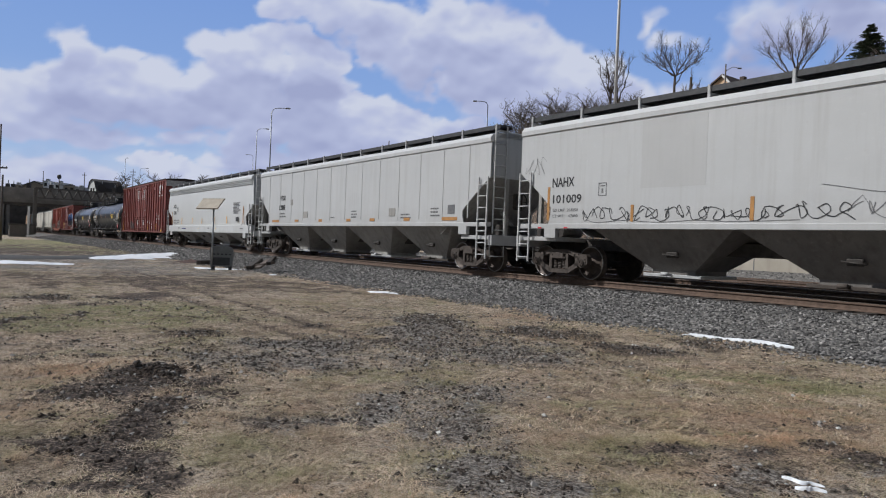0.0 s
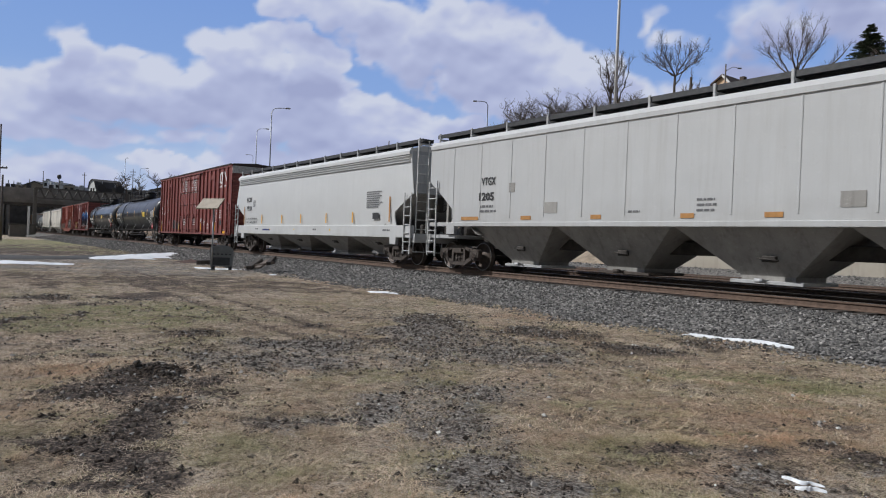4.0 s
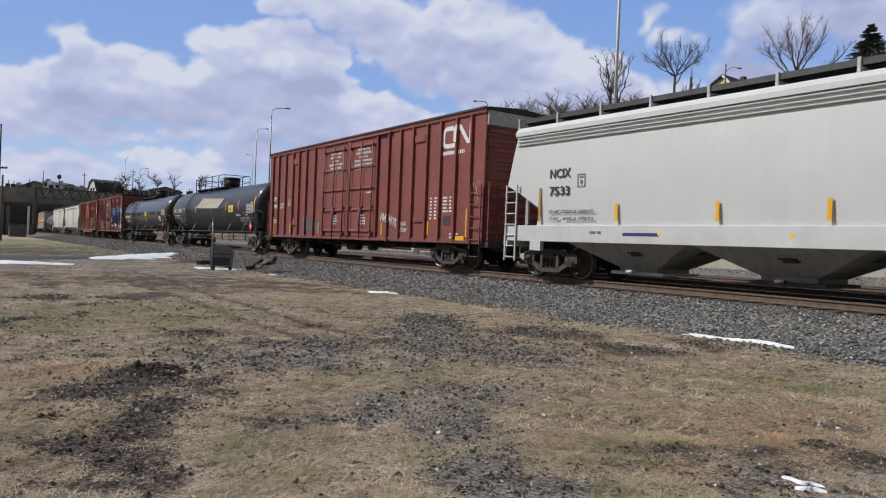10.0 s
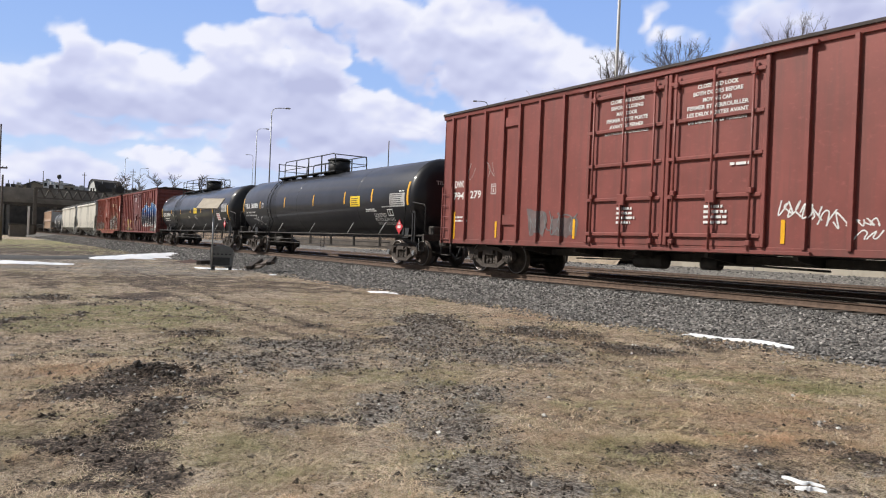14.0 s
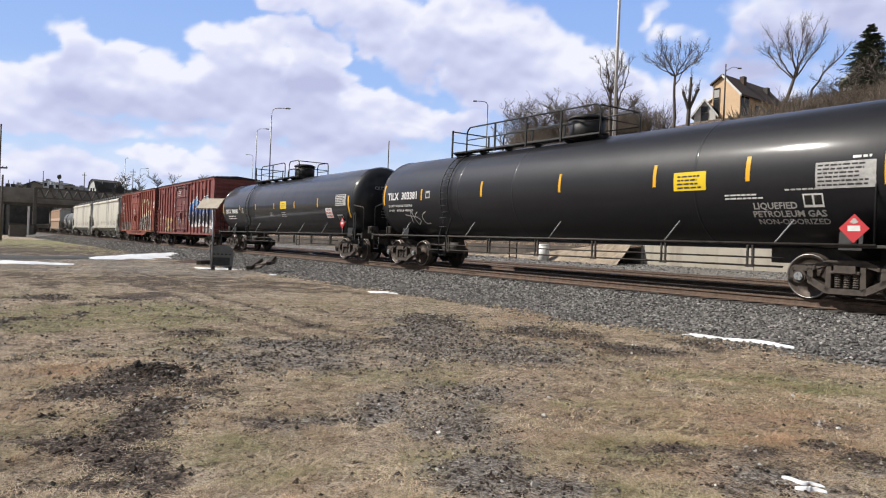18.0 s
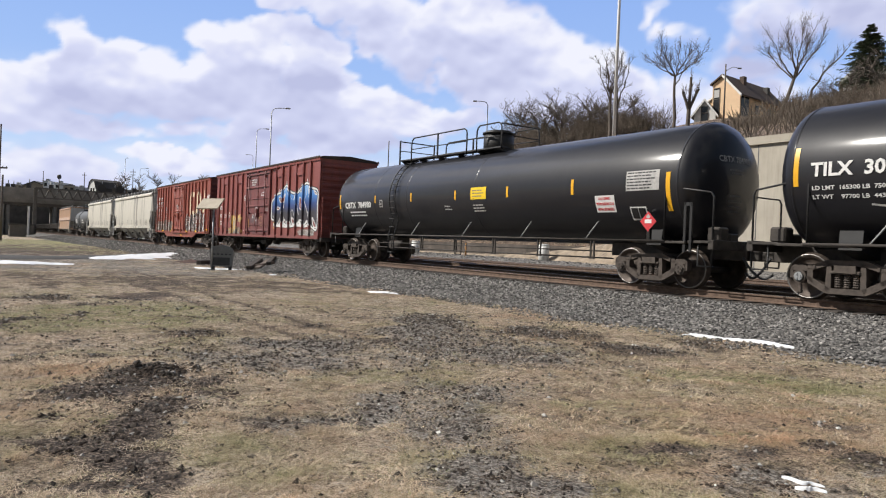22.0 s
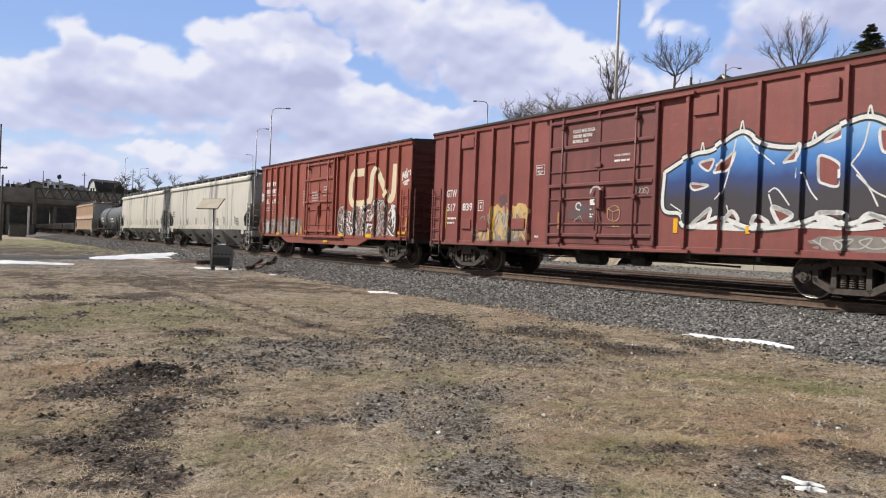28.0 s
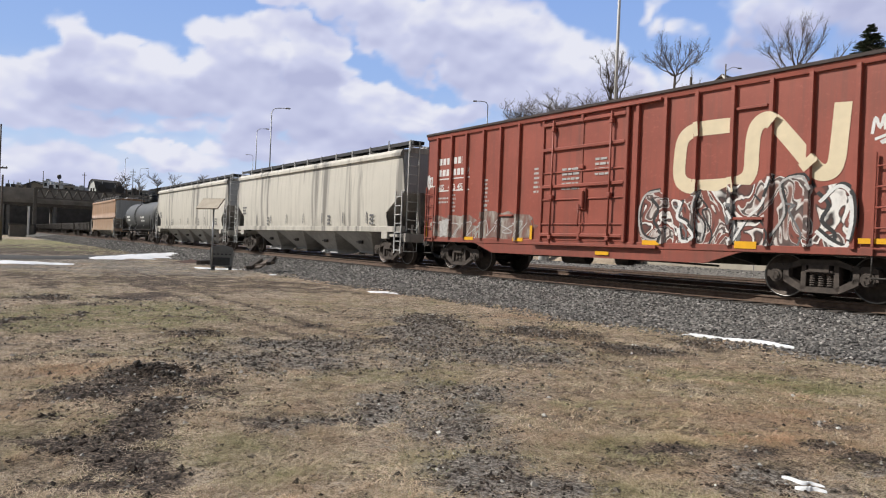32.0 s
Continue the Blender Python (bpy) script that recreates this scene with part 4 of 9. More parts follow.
def smooth_line(pts, n=6):
    """Catmull-Rom through the points."""
    pts = [Vector((*p, 0)) if len(p) == 2 else Vector(p) for p in pts]
    q = [pts[0] * 2 - pts[1]] + pts + [pts[-1] * 2 - pts[-2]]
    out = []
    for i in range(1, len(q) - 2):
        for k in range(n):
            t = k / n
            a, b, c, d = q[i - 1], q[i], q[i + 1], q[i + 2]
            out.append(0.5 * ((2 * b) + (c - a) * t + (2 * a - 5 * b + 4 * c - d) * t * t + (3 * b - a - 3 * c + d) * t ** 3))
    return out + [pts[-1]]


def stroke(s, pts, width, y, n=6, thick=0.0015):
    """A painted line of a given width in the xz plane at y, raised by thick."""
    line = smooth_line(pts, n) if n > 1 else [Vector((*p, 0)) for p in pts]
    vs, fs = [], []
    for i, p in enumerate(line):
        d = line[min(i + 1, len(line) - 1)] - line[max(i - 1, 0)]
        d = d.normalized() if d.length > 1e-6 else Vector((1, 0, 0))
        w = Vector((-d.y, d.x, 0)) * width / 2
        for q in (p + w, p - w):
            vs.append((q.x, y - thick, q.y))
        if i:
            k = 2 * i
            fs.append((k - 2, k - 1, k + 1, k))
    return s.add(vs, fs)


def noodle(x0, x1, z0, z1):
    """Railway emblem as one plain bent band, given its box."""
    p = [(0.36, 0.885), (0.23, 0.89), (0.13, 0.885), (0.05, 0.83), (0.012, 0.70), (0.0, 0.45), (0.0, 0.22), (0.03, 0.08), (0.11, 0.01), (0.25, 0.0), (0.38, 0.012), (0.455, 0.07), (0.49, 0.20), (0.495, 0.45), (0.50, 0.68), (0.52, 0.83), (0.565, 0.90), (0.62, 0.86), (0.70, 0.65), (0.78, 0.42), (0.83, 0.27), (0.865, 0.17), (0.90, 0.115), (0.935, 0.115), (0.962, 0.16), (0.978, 0.27), (0.985, 0.45), (1.0, 1.0)]
    return [(x0 + (x1 - x0) * a, z0 + (z1 - z0) * b) for a, b in p]


def coupler(car, L, sign):
    s = Shape()
    s.box(sign * (L - 0.15), sign * (L + 0.52), -0.09, 0.09, 0.72, 0.92, 0.02)
    s.box(sign * (L + 0.44), sign * (L + 0.70), -0.16, 0.12, 0.70, 0.98, 0.03)
    part("coupler", s, M_STEEL, car, "rusty knuckle coupler")
    h = Shape().pipe(smooth_line([(sign * (L + 0.05), -0.38, 0.78), (sign * (L + 0.25), -0.36, 0.5), (sign * (L + 0.5), -0.3, 0.32), (sign * (L + 0.72), -0.25, 0.42)], 4), 0.03, 6)
    part("brake_hose", h, M_INK, car)


def underframe(car, L, z0, z1, w=0.32):
    part("centre_sill", Shape().box(-L, L, -w, w, z0, z1, 0.02), M_STEEL, car)
    s = Shape()
    s.tube((-1.6, -0.55, z0 - 0.02), (-0.7, -0.55, z0 - 0.02), 0.19, 12)
    part("air_reservoir", s, M_STEEL, car)
    s = Shape()
    s.tube((0.4, -0.6, z0 - 0.02), (0.85, -0.6, z0 - 0.02), 0.15, 12)
    s.pipe([(0.85, -0.6, z0 - 0.02), (1.6, -0.4, z0 - 0.02), (3.2, -0.3, z0 - 0.06)], 0.025, 6)
    s.pipe([(-0.7, -0.62, z0), (-2.6, -0.62, z0 - 0.03), (-4.0, -0.3, z0 - 0.05)], 0.02, 6)
    part("brake_cylinder", s, M_STEEL, car)


# ---- covered hoppers ----
def hopper(label, uc, L, paint, sill=(1.28, 1.42), bulge=0.0, ribs=(), bays=4, lines=False, post=1.75, tc=1.35, end_cut=(2.70, 1.35), trim=None, roofz=4.32, bay_span=None, cap=None, name="covered_hopper", rake=0.0, bay_paint=None):
    """A covered hopper wagon of half length L with its sloping bays, catwalk and ladders."""
    car = thing(name, label, "hopper car", along_pose(uc), "cars of the freight train")
    trim = trim or paint
    W = 1.50
    s0, s1 = sill
    # sides with the cut-away ends; each is a plate with the profile of the wall
    cz, cl = end_cut

    def wall_y(z):
        k = (z - s1) / (4.08 - s1)
        return W - 0.10 + 0.10 * (1 - bulge) + bulge * 0.10 * math.sin(math.pi * min(max(k, 0), 1)) - (bulge * 0.02)
    zs = [s1 - 0.02, s1 + 0.14, 1.75, 1.95, 2.15, 2.45, cz, 2.95, 3.3, 3.7, 4.08]

    def end_x(z):
        if z >= cz:
            return L - rake * (z - cz) / (4.08 - cz)
        if z >= 1.95:
            return L - cl * ((cz - z) / (cz - 1.95)) ** 0.9
        if z >= 1.75:
            return L - cl
        return L - cl + 0.10 * (1.75 - z) / 0.3
    for side in (-1, 1):
        rows = []
        for z in zs:
            e = end_x(z)
            rows.append([(x, side * wall_y(z), z) for x in np.linspace(-e, e, 13)])
        s = Shape().loft(rows, smooth=bulge > 0, caps=False, closed=False)
        inner = [[(x, y - side * 0.04, z) for x, y, z in r] for r in rows]
        s.loft(inner, smooth=False, caps=False, closed=False)
        for k in (0, -1):
            s.loft([[r[k] for r in rows], [r[k] for r in inner]], smooth=False, caps=False, closed=False)
        part("side", s, paint, car)
        part("side_sill", Shape().box(-L + 0.03, L - 0.03, side * (W - 0.12), side * (W + 0.03), s0, s1, 0.012), trim, car)
        for e in (-1, 1):
            part("sill_bracket", Shape().box(e * (L - 1.55), e * (L - 1.1), side * (W - 0.10), side * (W + 0.035), s0 - 0.26, s0 + 0.02, 0.01), trim, car)
        # top chord
        part("top_chord", Shape().prism([(side * (W + 0.035), 4.05), (side * (W + 0.035), 4.17), (side * (W - 0.06), 4.30), (side * (W - 0.12), 4.30), (side * (W - 0.12), 4.05)], -L + rake, L - rake, "x"), paint, car)
        # thin vertical seams
        for x in ribs:
            s = Shape()
            for a, b in zip(zs[1:-1], zs[2:]):
                s.add([(x - 0.02, side * (wall_y(a) + 0.012), a), (x + 0.02, side * (wall_y(a) + 0.012), a), (x + 0.02, side * (wall_y(b) + 0.012), b), (x - 0.02, side * (wall_y(b) + 0.012), b),
                       (x - 0.03, side * (wall_y(a) - 0.002), a), (x + 0.03, side * (wall_y(a) - 0.002), a), (x + 0.03, side * (wall_y(b) - 0.002), b), (x - 0.03, side * (wall_y(b) - 0.002), b)],
                      [(0, 1, 2, 3), (4, 0, 3, 7), (1, 5, 6, 2)])
            part("side_seam", s, paint, car)
    if lines:
        for k in range(3):
            part("pressed_line", Shape().box(-L + 0.05 + rake, L - 0.05 - rake, -W - 0.012, -W + 0.05, 3.78 + 0.1 * k, 3.81 + 0.1 * k, 0.006), paint, car)
    # roof
    part("roof", Shape().prism([(-W + 0.1, 4.28), (-0.9, roofz + 0.08), (0.9, roofz + 0.08), (W - 0.1, 4.28), (W - 0.1, 4.2), (-W + 0.1, 4.2)], -L + 0.02 + rake, L - 0.02 - rake, "x"), paint, car)
    for side in (-1, 1):
        s = Shape()
        y = side * 0.98
        s.box(-L - 0.05, L + 0.05, y - 0.22, y + 0.22, 4.56, 4.60)
        s.box(-L - 0.05, L + 0.05, y - 0.24, y - 0.22, 4.48, 4.61)
        s.box(-L - 0.05, L + 0.05, y + 0.22, y + 0.24, 4.48, 4.61)
        k = int(2 * L / 0.35)
        for i in range(k):
            x = -L + 2 * L * (i + 0.5) / k
            s.box(x - 0.012, x + 0.012, y - 0.22, y + 0.22, 4.60, 4.612)
        part("running_board", s, M_CAT, car, "dark steel roof running board")
        n = int(round(2 * L / post))
        pm = shared(f"walk_bracket:{side}", lambda: Shape().box(-0.035, 0.035, side * 1.21, side * 1.26, 4.22, 4.64, 0.008).box(-0.03, 0.03, side * 0.72, side * 1.25, 4.40, 4.46))
        for i in range(n + 1):
            part("walk_bracket", pm, M_GREYPOST, car, at=Matrix.Translation((-L + 0.12 + (2 * L - 0.24) * i / n, 0, 0)))
    hm = shared("hatch_cover", lambda: Shape().box(-0.95, 0.95, -0.3, 0.3, 0, 0.10, 0.03).box(-0.8, -0.7, -0.34, 0.34, 0.08, 0.13).box(0.7, 0.8, -0.34, 0.34, 0.08, 0.13))
    for i in range(7):
        part("hatch_cover", hm, M_GREYPOST, car, at=Matrix.Translation((-L + 1.4 + (2 * L - 2.8) * i / 6, 0, roofz + 0.09)))
    # ends: upper end sheet, slope sheet below it, posts and platform
    for e in (-1, 1):
        es = Shape().prism([(-W + 0.08, cz), (W - 0.08, cz), (W - 0.08, 4.15), (0.9, roofz + 0.06), (-0.9, roofz + 0.06), (-W + 0.08, 4.15)], e * (L - 0.07), e * (L - 0.02), "x")
        es.v = [(x - e * rake * max(0, z - cz) / (4.08 - cz), y, z) for x, y, z in es.v]
        part("end_sheet", es, M_END, car)
        s = Shape().add([(e * (L - 0.04), -W + 0.06, cz + 0.02), (e * (L - 0.04), W - 0.06, cz + 0.02), (e * (L - 2.6), W - 0.06, 1.2), (e * (L - 2.6), -W + 0.06, 1.2),
                         (e * (L - 0.09), -W + 0.06, cz), (e * (L - 0.09), W - 0.06, cz), (e * (L - 2.7), W - 0.06, 1.15), (e * (L - 2.7), -W + 0.06, 1.15)],
                        [(0, 1, 2, 3), (4, 5, 6, 7), (0, 1, 5, 4), (2, 3, 7, 6), (0, 3, 7, 4), (1, 2, 6, 5)])
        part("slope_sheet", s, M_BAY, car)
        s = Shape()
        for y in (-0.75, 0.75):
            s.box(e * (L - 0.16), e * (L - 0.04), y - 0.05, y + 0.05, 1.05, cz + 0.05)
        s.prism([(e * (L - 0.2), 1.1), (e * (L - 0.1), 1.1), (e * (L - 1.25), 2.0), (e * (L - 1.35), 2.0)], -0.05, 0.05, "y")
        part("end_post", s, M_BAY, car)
        part("end_platform", Shape().box(e * (L - 1.5), e * (L + 0.12), -W + 0.05, W - 0.05, 1.02, 1.14, 0.01).box(e * (L - 0.05), e * (L + 0.14), -W + 0.03, W - 0.03, 0.84, 1.16, 0.01), trim, car)
        s = Shape().tube((e * (L - 0.5), -0.35, 1.32), (e * (L - 0.5), 0.45, 1.32), 0.17, 12)
        s.box(e * (L - 0.35), e * (L - 0.15), -0.95, -0.65, 1.14, 1.5, 0.02)
        part("brake_gear", s, M_STEEL, car)
        if e > 0:
            w = Shape().pipe([(L + 0.12, -0.35 + 0.27 * math.cos(k * math.pi / 8), 2.25 + 0.27 * math.sin(k * math.pi / 8)) for k in range(17)], 0.02, 6)
            w.pipe([(L + 0.12, -0.62, 2.25), (L + 0.12, -0.08, 2.25)], 0.014, 5).pipe([(L + 0.12, -0.35, 1.98), (L + 0.12, -0.35, 2.52)], 0.014, 5).box(L - 0.1, L + 0.08, -0.5, -0.2, 2.0, 2.5, 0.03)
            part("hand_brake_wheel", w, M_STEEL, car)
        sx = e * (L - 0.50), e * (L - 0.04)
        ladder("side_ladder", car, M_LADDER, min(sx), max(sx), -W - 0.06, 0.42, cz + 0.02, 7)
        ladder("side_ladder", car, M_LADDER, min(sx), max(sx), W + 0.06, 0.42, cz + 0.02, 7)
        if e > 0:
            ladder("end_ladder", car, M_LADDER, -W + 0.10, -W + 0.55, L + 0.05, 1.2, 4.55, 10, along_y=True)
        else:
            ladder("end_ladder", car, M_LADDER, W - 0.55, W - 0.10, -L - 0.09, 1.2, 4.55, 10, along_y=True)
        s = Shape()
        for yy in (-W + 0.05, -W + 0.6):
            s.pipe([(e * (L + 0.03), yy, 0.5), (e * (L + 0.03), yy, 1.1)], 0.016, 5)
        s.pipe([(e * (L + 0.03), -W + 0.05, 0.5), (e * (L + 0.03), -W + 0.6, 0.5)], 0.016, 5)
        part("end_step", s, M_LADDER, car)
        coupler(car, L + 0.1, e)
        truck(car, e * (L - tc), cap or M_TRUCK)
    part("centre_sill", Shape().box(-L, L, -0.28, 0.28, 0.78, 1.10, 0.02), M_STEEL, car)
    # hopper bays
    a, b = bay_span or (-L + 2.7, L - 2.7)
    step = (b - a) / bays
    zt = s0 + 0.03
    for i in range(bays):
        c = a + step * (i + 0.5)
        top, bot = step / 2 - 0.02, min(0.62, step * 0.2)
        rings = []
        for f, z in ((0, zt), (0.86, 0.40), (1.0, 0.28)):
            hx = top + (bot - top) * min(f / 0.86, 1)
            hy = (W - 0.16) + (0.62 - (W - 0.16)) * min(f / 0.86, 1)
            rings.append([(c - hx, -hy, z), (c + hx, -hy, z), (c + hx, hy, z), (c - hx, hy, z)])
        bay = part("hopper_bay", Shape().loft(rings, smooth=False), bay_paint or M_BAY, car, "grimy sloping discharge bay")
        s = Shape().box(c - bot - 0.22, c + bot + 0.22, -0.72, 0.72, 0.22, 0.30, 0.01)
        s.tube((c - 0.1, -0.95, 0.30), (c + 0.1, -0.95, 0.30), 0.05, 8)
        s.box(c - 0.02, c + 0.02, -0.95, -0.6, 0.26, 0.32)
        part("outlet_gate", s, M_GREYPOST if i % 2 == 0 else M_TRUCK, bay)
        s = Shape().box(c + 0.1, c + 0.42, -1.08, -0.98, 0.70, 0.84, 0.02).tube((c + 0.02, -1.1, 0.78), (c + 0.5, -1.1, 0.74), 0.02, 6)
        part("bay_vibrator_bracket", s, M_STEEL, bay)
    return car


# ---- boxcars ----
def boxcar(label, uc, L, ztop, paint, doors, ribs, z0=0.86, end_paint=None, white_cap=False, humps=True, belly=None, tc=1.75, cap=None, ladder_x=0.55, panels=(), ladders=(-1, 1), door_paint=None, door_bars=None, rods=(0.10, 0.50, 0.88), seam=None):
    """A steel boxcar with plug doors, posts, corrugated ends and roof."""
    car = thing("boxcar", label, "boxcar", along_pose(uc), "cars of the freight train")
    W = 1.45
    end_paint, door_paint = end_paint or paint, door_paint or paint
    for side in (-1, 1):
        part("side", Shape().box(-L, L, side * (W - 0.05), side * W, z0, ztop - 0.10), paint, car)
        part("top_plate", Shape().prism([(side * (W + 0.05), ztop - 0.20), (side * (W + 0.07), ztop - 0.06), (side * (W - 0.05), ztop - 0.02), (side * (W - 0.05), ztop - 0.20)], -L - 0.02, L + 0.02, "x"), paint, car)
        part("side_sill", Shape().box(-L, L, side * (W - 0.08), side * (W + 0.035), z0 - 0.02, z0 + 0.13, 0.01), paint, car)
        if belly:
            a, b, zb = belly
            part("sill_skirt", Shape().prism([(a - 0.9, z0 - 0.02), (a, zb), (b, zb), (b + 0.9, z0 - 0.02)], side * (W - 0.07), side * (W + 0.015), "y"), paint, car)
        rm = shared(f"rib:{ztop}{z0}{side}", lambda: Shape().prism([(-0.05, side * W), (-0.042, side * (W + 0.09)), (0.042, side * (W + 0.09)), (0.05, side * W)], z0 + 0.10, ztop - 0.18, "z"))
        for x in ribs:
            part("side_post", rm, paint, car, at=Matrix.Translation((x, 0, 0)))
        for x, w, z, h in panels:
            part("patch_panel", Shape().box(x - w / 2, x + w / 2, side * (W - 0.01), side * (W + 0.06), z - h / 2, z + h / 2, 0.008), paint, car)
        # plug doors
        for d0, d1 in doors:
            s = Shape().box(d0, d1, side * (W - 0.02), side * (W + 0.05), z0 + 0.12, ztop - 0.24, 0.012)
            door = part("door", s, door_paint, car, "plug door with lock bars")
            for z, h in door_bars or [(z0 + 0.35 + (ztop - z0 - 0.85) * k / 4, 0.05) for k in range(5)]:
                part("door_stiffener", Shape().box(d0 + 0.05, d1 - 0.05, side * (W + 0.045), side * (W + (0.115 if h > 0.04 else 0.085)), z - h, z + h, h * 0.4), door_paint, door)
            if seam:
                part("door_seam", Shape().box(seam - 0.03, seam + 0.03, side * (W + 0.045), side * (W + 0.075), z0 + 0.2, ztop - 0.3, 0.008), door_paint, door)
                part("seam_lug", Shape().box(seam - 0.10, seam + 0.10, side * (W + 0.07), side * (W + 0.12), 2.94, 3.06, 0.015), door_paint, door)
                for z in (1.16, 4.28):
                    part("seam_lug", Shape().box(seam - 0.05, seam + 0.05, side * (W + 0.07), side * (W + 0.13), z - 0.10, z + 0.10, 0.015), door_paint, door)
            for f in rods:
                x = d0 + (d1 - d0) * f
                part("lock_rod", Shape().tube((x, side * (W + 0.14), z0 + 0.05), (x, side * (W + 0.14), ztop - 0.3), 0.028, 8), door_paint, door)
            for f in (rods[0], rods[-1]):
                for z in (z0 + 0.2, z0 + 1.3, ztop - 0.55):
                    part("rod_keeper", Shape().box(d0 + (d1 - d0) * f - 0.06, d0 + (d1 - d0) * f + 0.06, side * (W + 0.06), side * (W + 0.18), z - 0.06, z + 0.06, 0.015), door_paint, door)
            for x in (d0 + 0.03, d1 - 0.03):
                part("door_edge", Shape().box(x - 0.05, x + 0.05, side * (W + 0.04), side * (W + 0.10), z0 + 0.12, ztop - 0.24, 0.012), door_paint, door)
            x = d0 + (d1 - d0) * 0.5
            if seam:
                s = Shape().box(seam - 0.04, seam + 0.22, side * (W + 0.06), side * (W + 0.12), 1.86, 2.44, 0.02).box(seam + 0.12, seam + 0.19, side * (W + 0.12), side * (W + 0.20), 1.9, 2.36, 0.02)
                x = seam
            else:
                s = Shape().box(x - 0.12, x + 0.12, side * (W + 0.07), side * (W + 0.17), z0 + 1.05, z0 + 1.35, 0.02)
            s.pipe([(x, side * (W + 0.17), z0 + 1.1), (x + 0.05, side * (W + 0.19), z0 + 0.75), (x + 0.02, side * (W + 0.17), z0 + 0.5)], 0.022, 6)
            part("door_gear", s, door_paint, door)
        if doors:
            d0, d1 = min(d[0] for d in doors), max(d[1] for d in doors)
            for z in (z0 + 0.02, ztop - 0.20):
                part("door_track", Shape().box(d0 - (d1 - d0) * 0.05 - 0.1, d1 + 1.0, side * (W + 0.05), side * (W + 0.13), z - 0.04, z + 0.04, 0.01), paint, car)
    # roof with its raised seams
    part("roof", Shape().prism([(-W - 0.06, ztop - 0.06), (0, ztop + 0.06), (W + 0.06, ztop - 0.06), (W, ztop - 0.12), (-W, ztop - 0.12)], -L - 0.03, L + 0.03, "x"), M_BOXROOF, car)
    sm = shared(f"roof_seam:{ztop}", lambda: Shape().prism([(-W - 0.07, ztop - 0.06), (-W + 0.1, ztop + 0.0), (0, ztop + 0.10), (W - 0.1, ztop + 0.0), (W + 0.07, ztop - 0.06), (0, ztop + 0.05)], -0.09, 0.09, "x"))
    n = int(2 * L / 1.25)
    for i in range(n + 1):
        part("roof_seam", sm, M_BOXROOF, car, at=Matrix.Translation((-L + 0.1 + (2 * L - 0.2) * i / n, 0, 0)))
    for side in (-1, 1):
        part("roof_edge", Shape().box(-L - 0.03, L + 0.03, side * (W + 0.04), side * (W + 0.10), ztop - 0.085, ztop - 0.005, 0.012), M_BOXROOF, car)
    # pressed ends
    for e in (-1, 1):
        part("end_panel", Shape().box(e * (L - 0.06), e * L, -W, W, z0, ztop - 0.09), end_paint, car)
        rows = int((ztop - z0 - 0.5) / 0.29)
        for i in range(rows):
            z = z0 + 0.32 + (ztop - z0 - 0.75) * i / max(rows - 1, 1)
            part("end_corrugation", Shape().prism([(e * (L - 0.01), z - 0.115), (e * (L + 0.045), z - 0.07), (e * (L + 0.07), z), (e * (L + 0.045), z + 0.07), (e * (L - 0.01), z + 0.115)], -W + 0.08, W - 0.08, "y"), end_paint, car)
        if white_cap and e > 0:
            part("end_band", Shape().box(e * (L + 0.005), e * (L + 0.085), -W + 0.01, W - 0.01, ztop - 0.58, ztop - 0.14, 0.006), M_CHALKD, car, "dull white warning band")
        sx = e * (L - ladder_x), e * (L - 0.08)
        if e in ladders:
            ladder("side_ladder", car, paint, min(sx), max(sx), -W - 0.075, z0 - 0.02, z0 + 1.85, 5, 0.016)
        s = Shape()
        for a in sx:
            s.pipe([(a, -W - 0.06, z0), (a, -W - 0.06, z0 - 0.42)], 0.016, 5)
        s.pipe([(sx[0], -W - 0.06, z0 - 0.42), (sx[1], -W - 0.06, z0 - 0.42)], 0.02, 5)
        part("stirrup_step", s, M_STEEL, car)
        ladder("end_ladder", car, end_paint, -W + 0.1, -W + 0.5, L + 0.09 if e > 0 else -L - 0.13, z0 + 0.1, z0 + 1.9, 5, along_y=True)
        part("end_sill", Shape().box(e * (L - 0.2), e * (L + 0.22), -W + 0.05, W - 0.05, z0 - 0.12, z0 + 0.06, 0.01), M_STEEL, car)
        if e > 0:
            w = Shape()
            w.pipe([(L + 0.30, 0.75 + 0.27 * math.cos(k * math.pi / 8), 2.3 + 0.27 * math.sin(k * math.pi / 8)) for k in range(17)], 0.018, 6)
            w.pipe([(L + 0.30, 0.48, 2.3), (L + 0.30, 1.02, 2.3)], 0.014, 5).pipe([(L + 0.30, 0.75, 2.03), (L + 0.30, 0.75, 2.57)], 0.014, 5)
            w.pipe([(L + 0.30, 0.75, 2.3), (L + 0.05, 0.75, 2.3)], 0.02, 5)
            part("hand_brake_wheel", w, M_STEEL, car)
        coupler(car, L + 0.25, e)
        truck(car, e * (L - tc), cap or M_TRUCK)
    part("floor", Shape().box(-L + 0.05, L - 0.05, -W + 0.06, W - 0.06, z0 - 0.04, z0 + 0.02), M_STEEL, car)
    underframe(car, L, 0.62, z0 - 0.05)
    for x in np.linspace(-L * 0.55, L * 0.55, 6):
        part("cross_bearer", Shape().prism([(-W + 0.06, z0 - 0.02), (W - 0.06, z0 - 0.02), (W - 0.06, z0 - 0.12), (0.3, 0.62), (-0.3, 0.62), (-W + 0.06, z0 - 0.12)], x - 0.05, x + 0.05, "x"), M_STEEL, car)
    return car


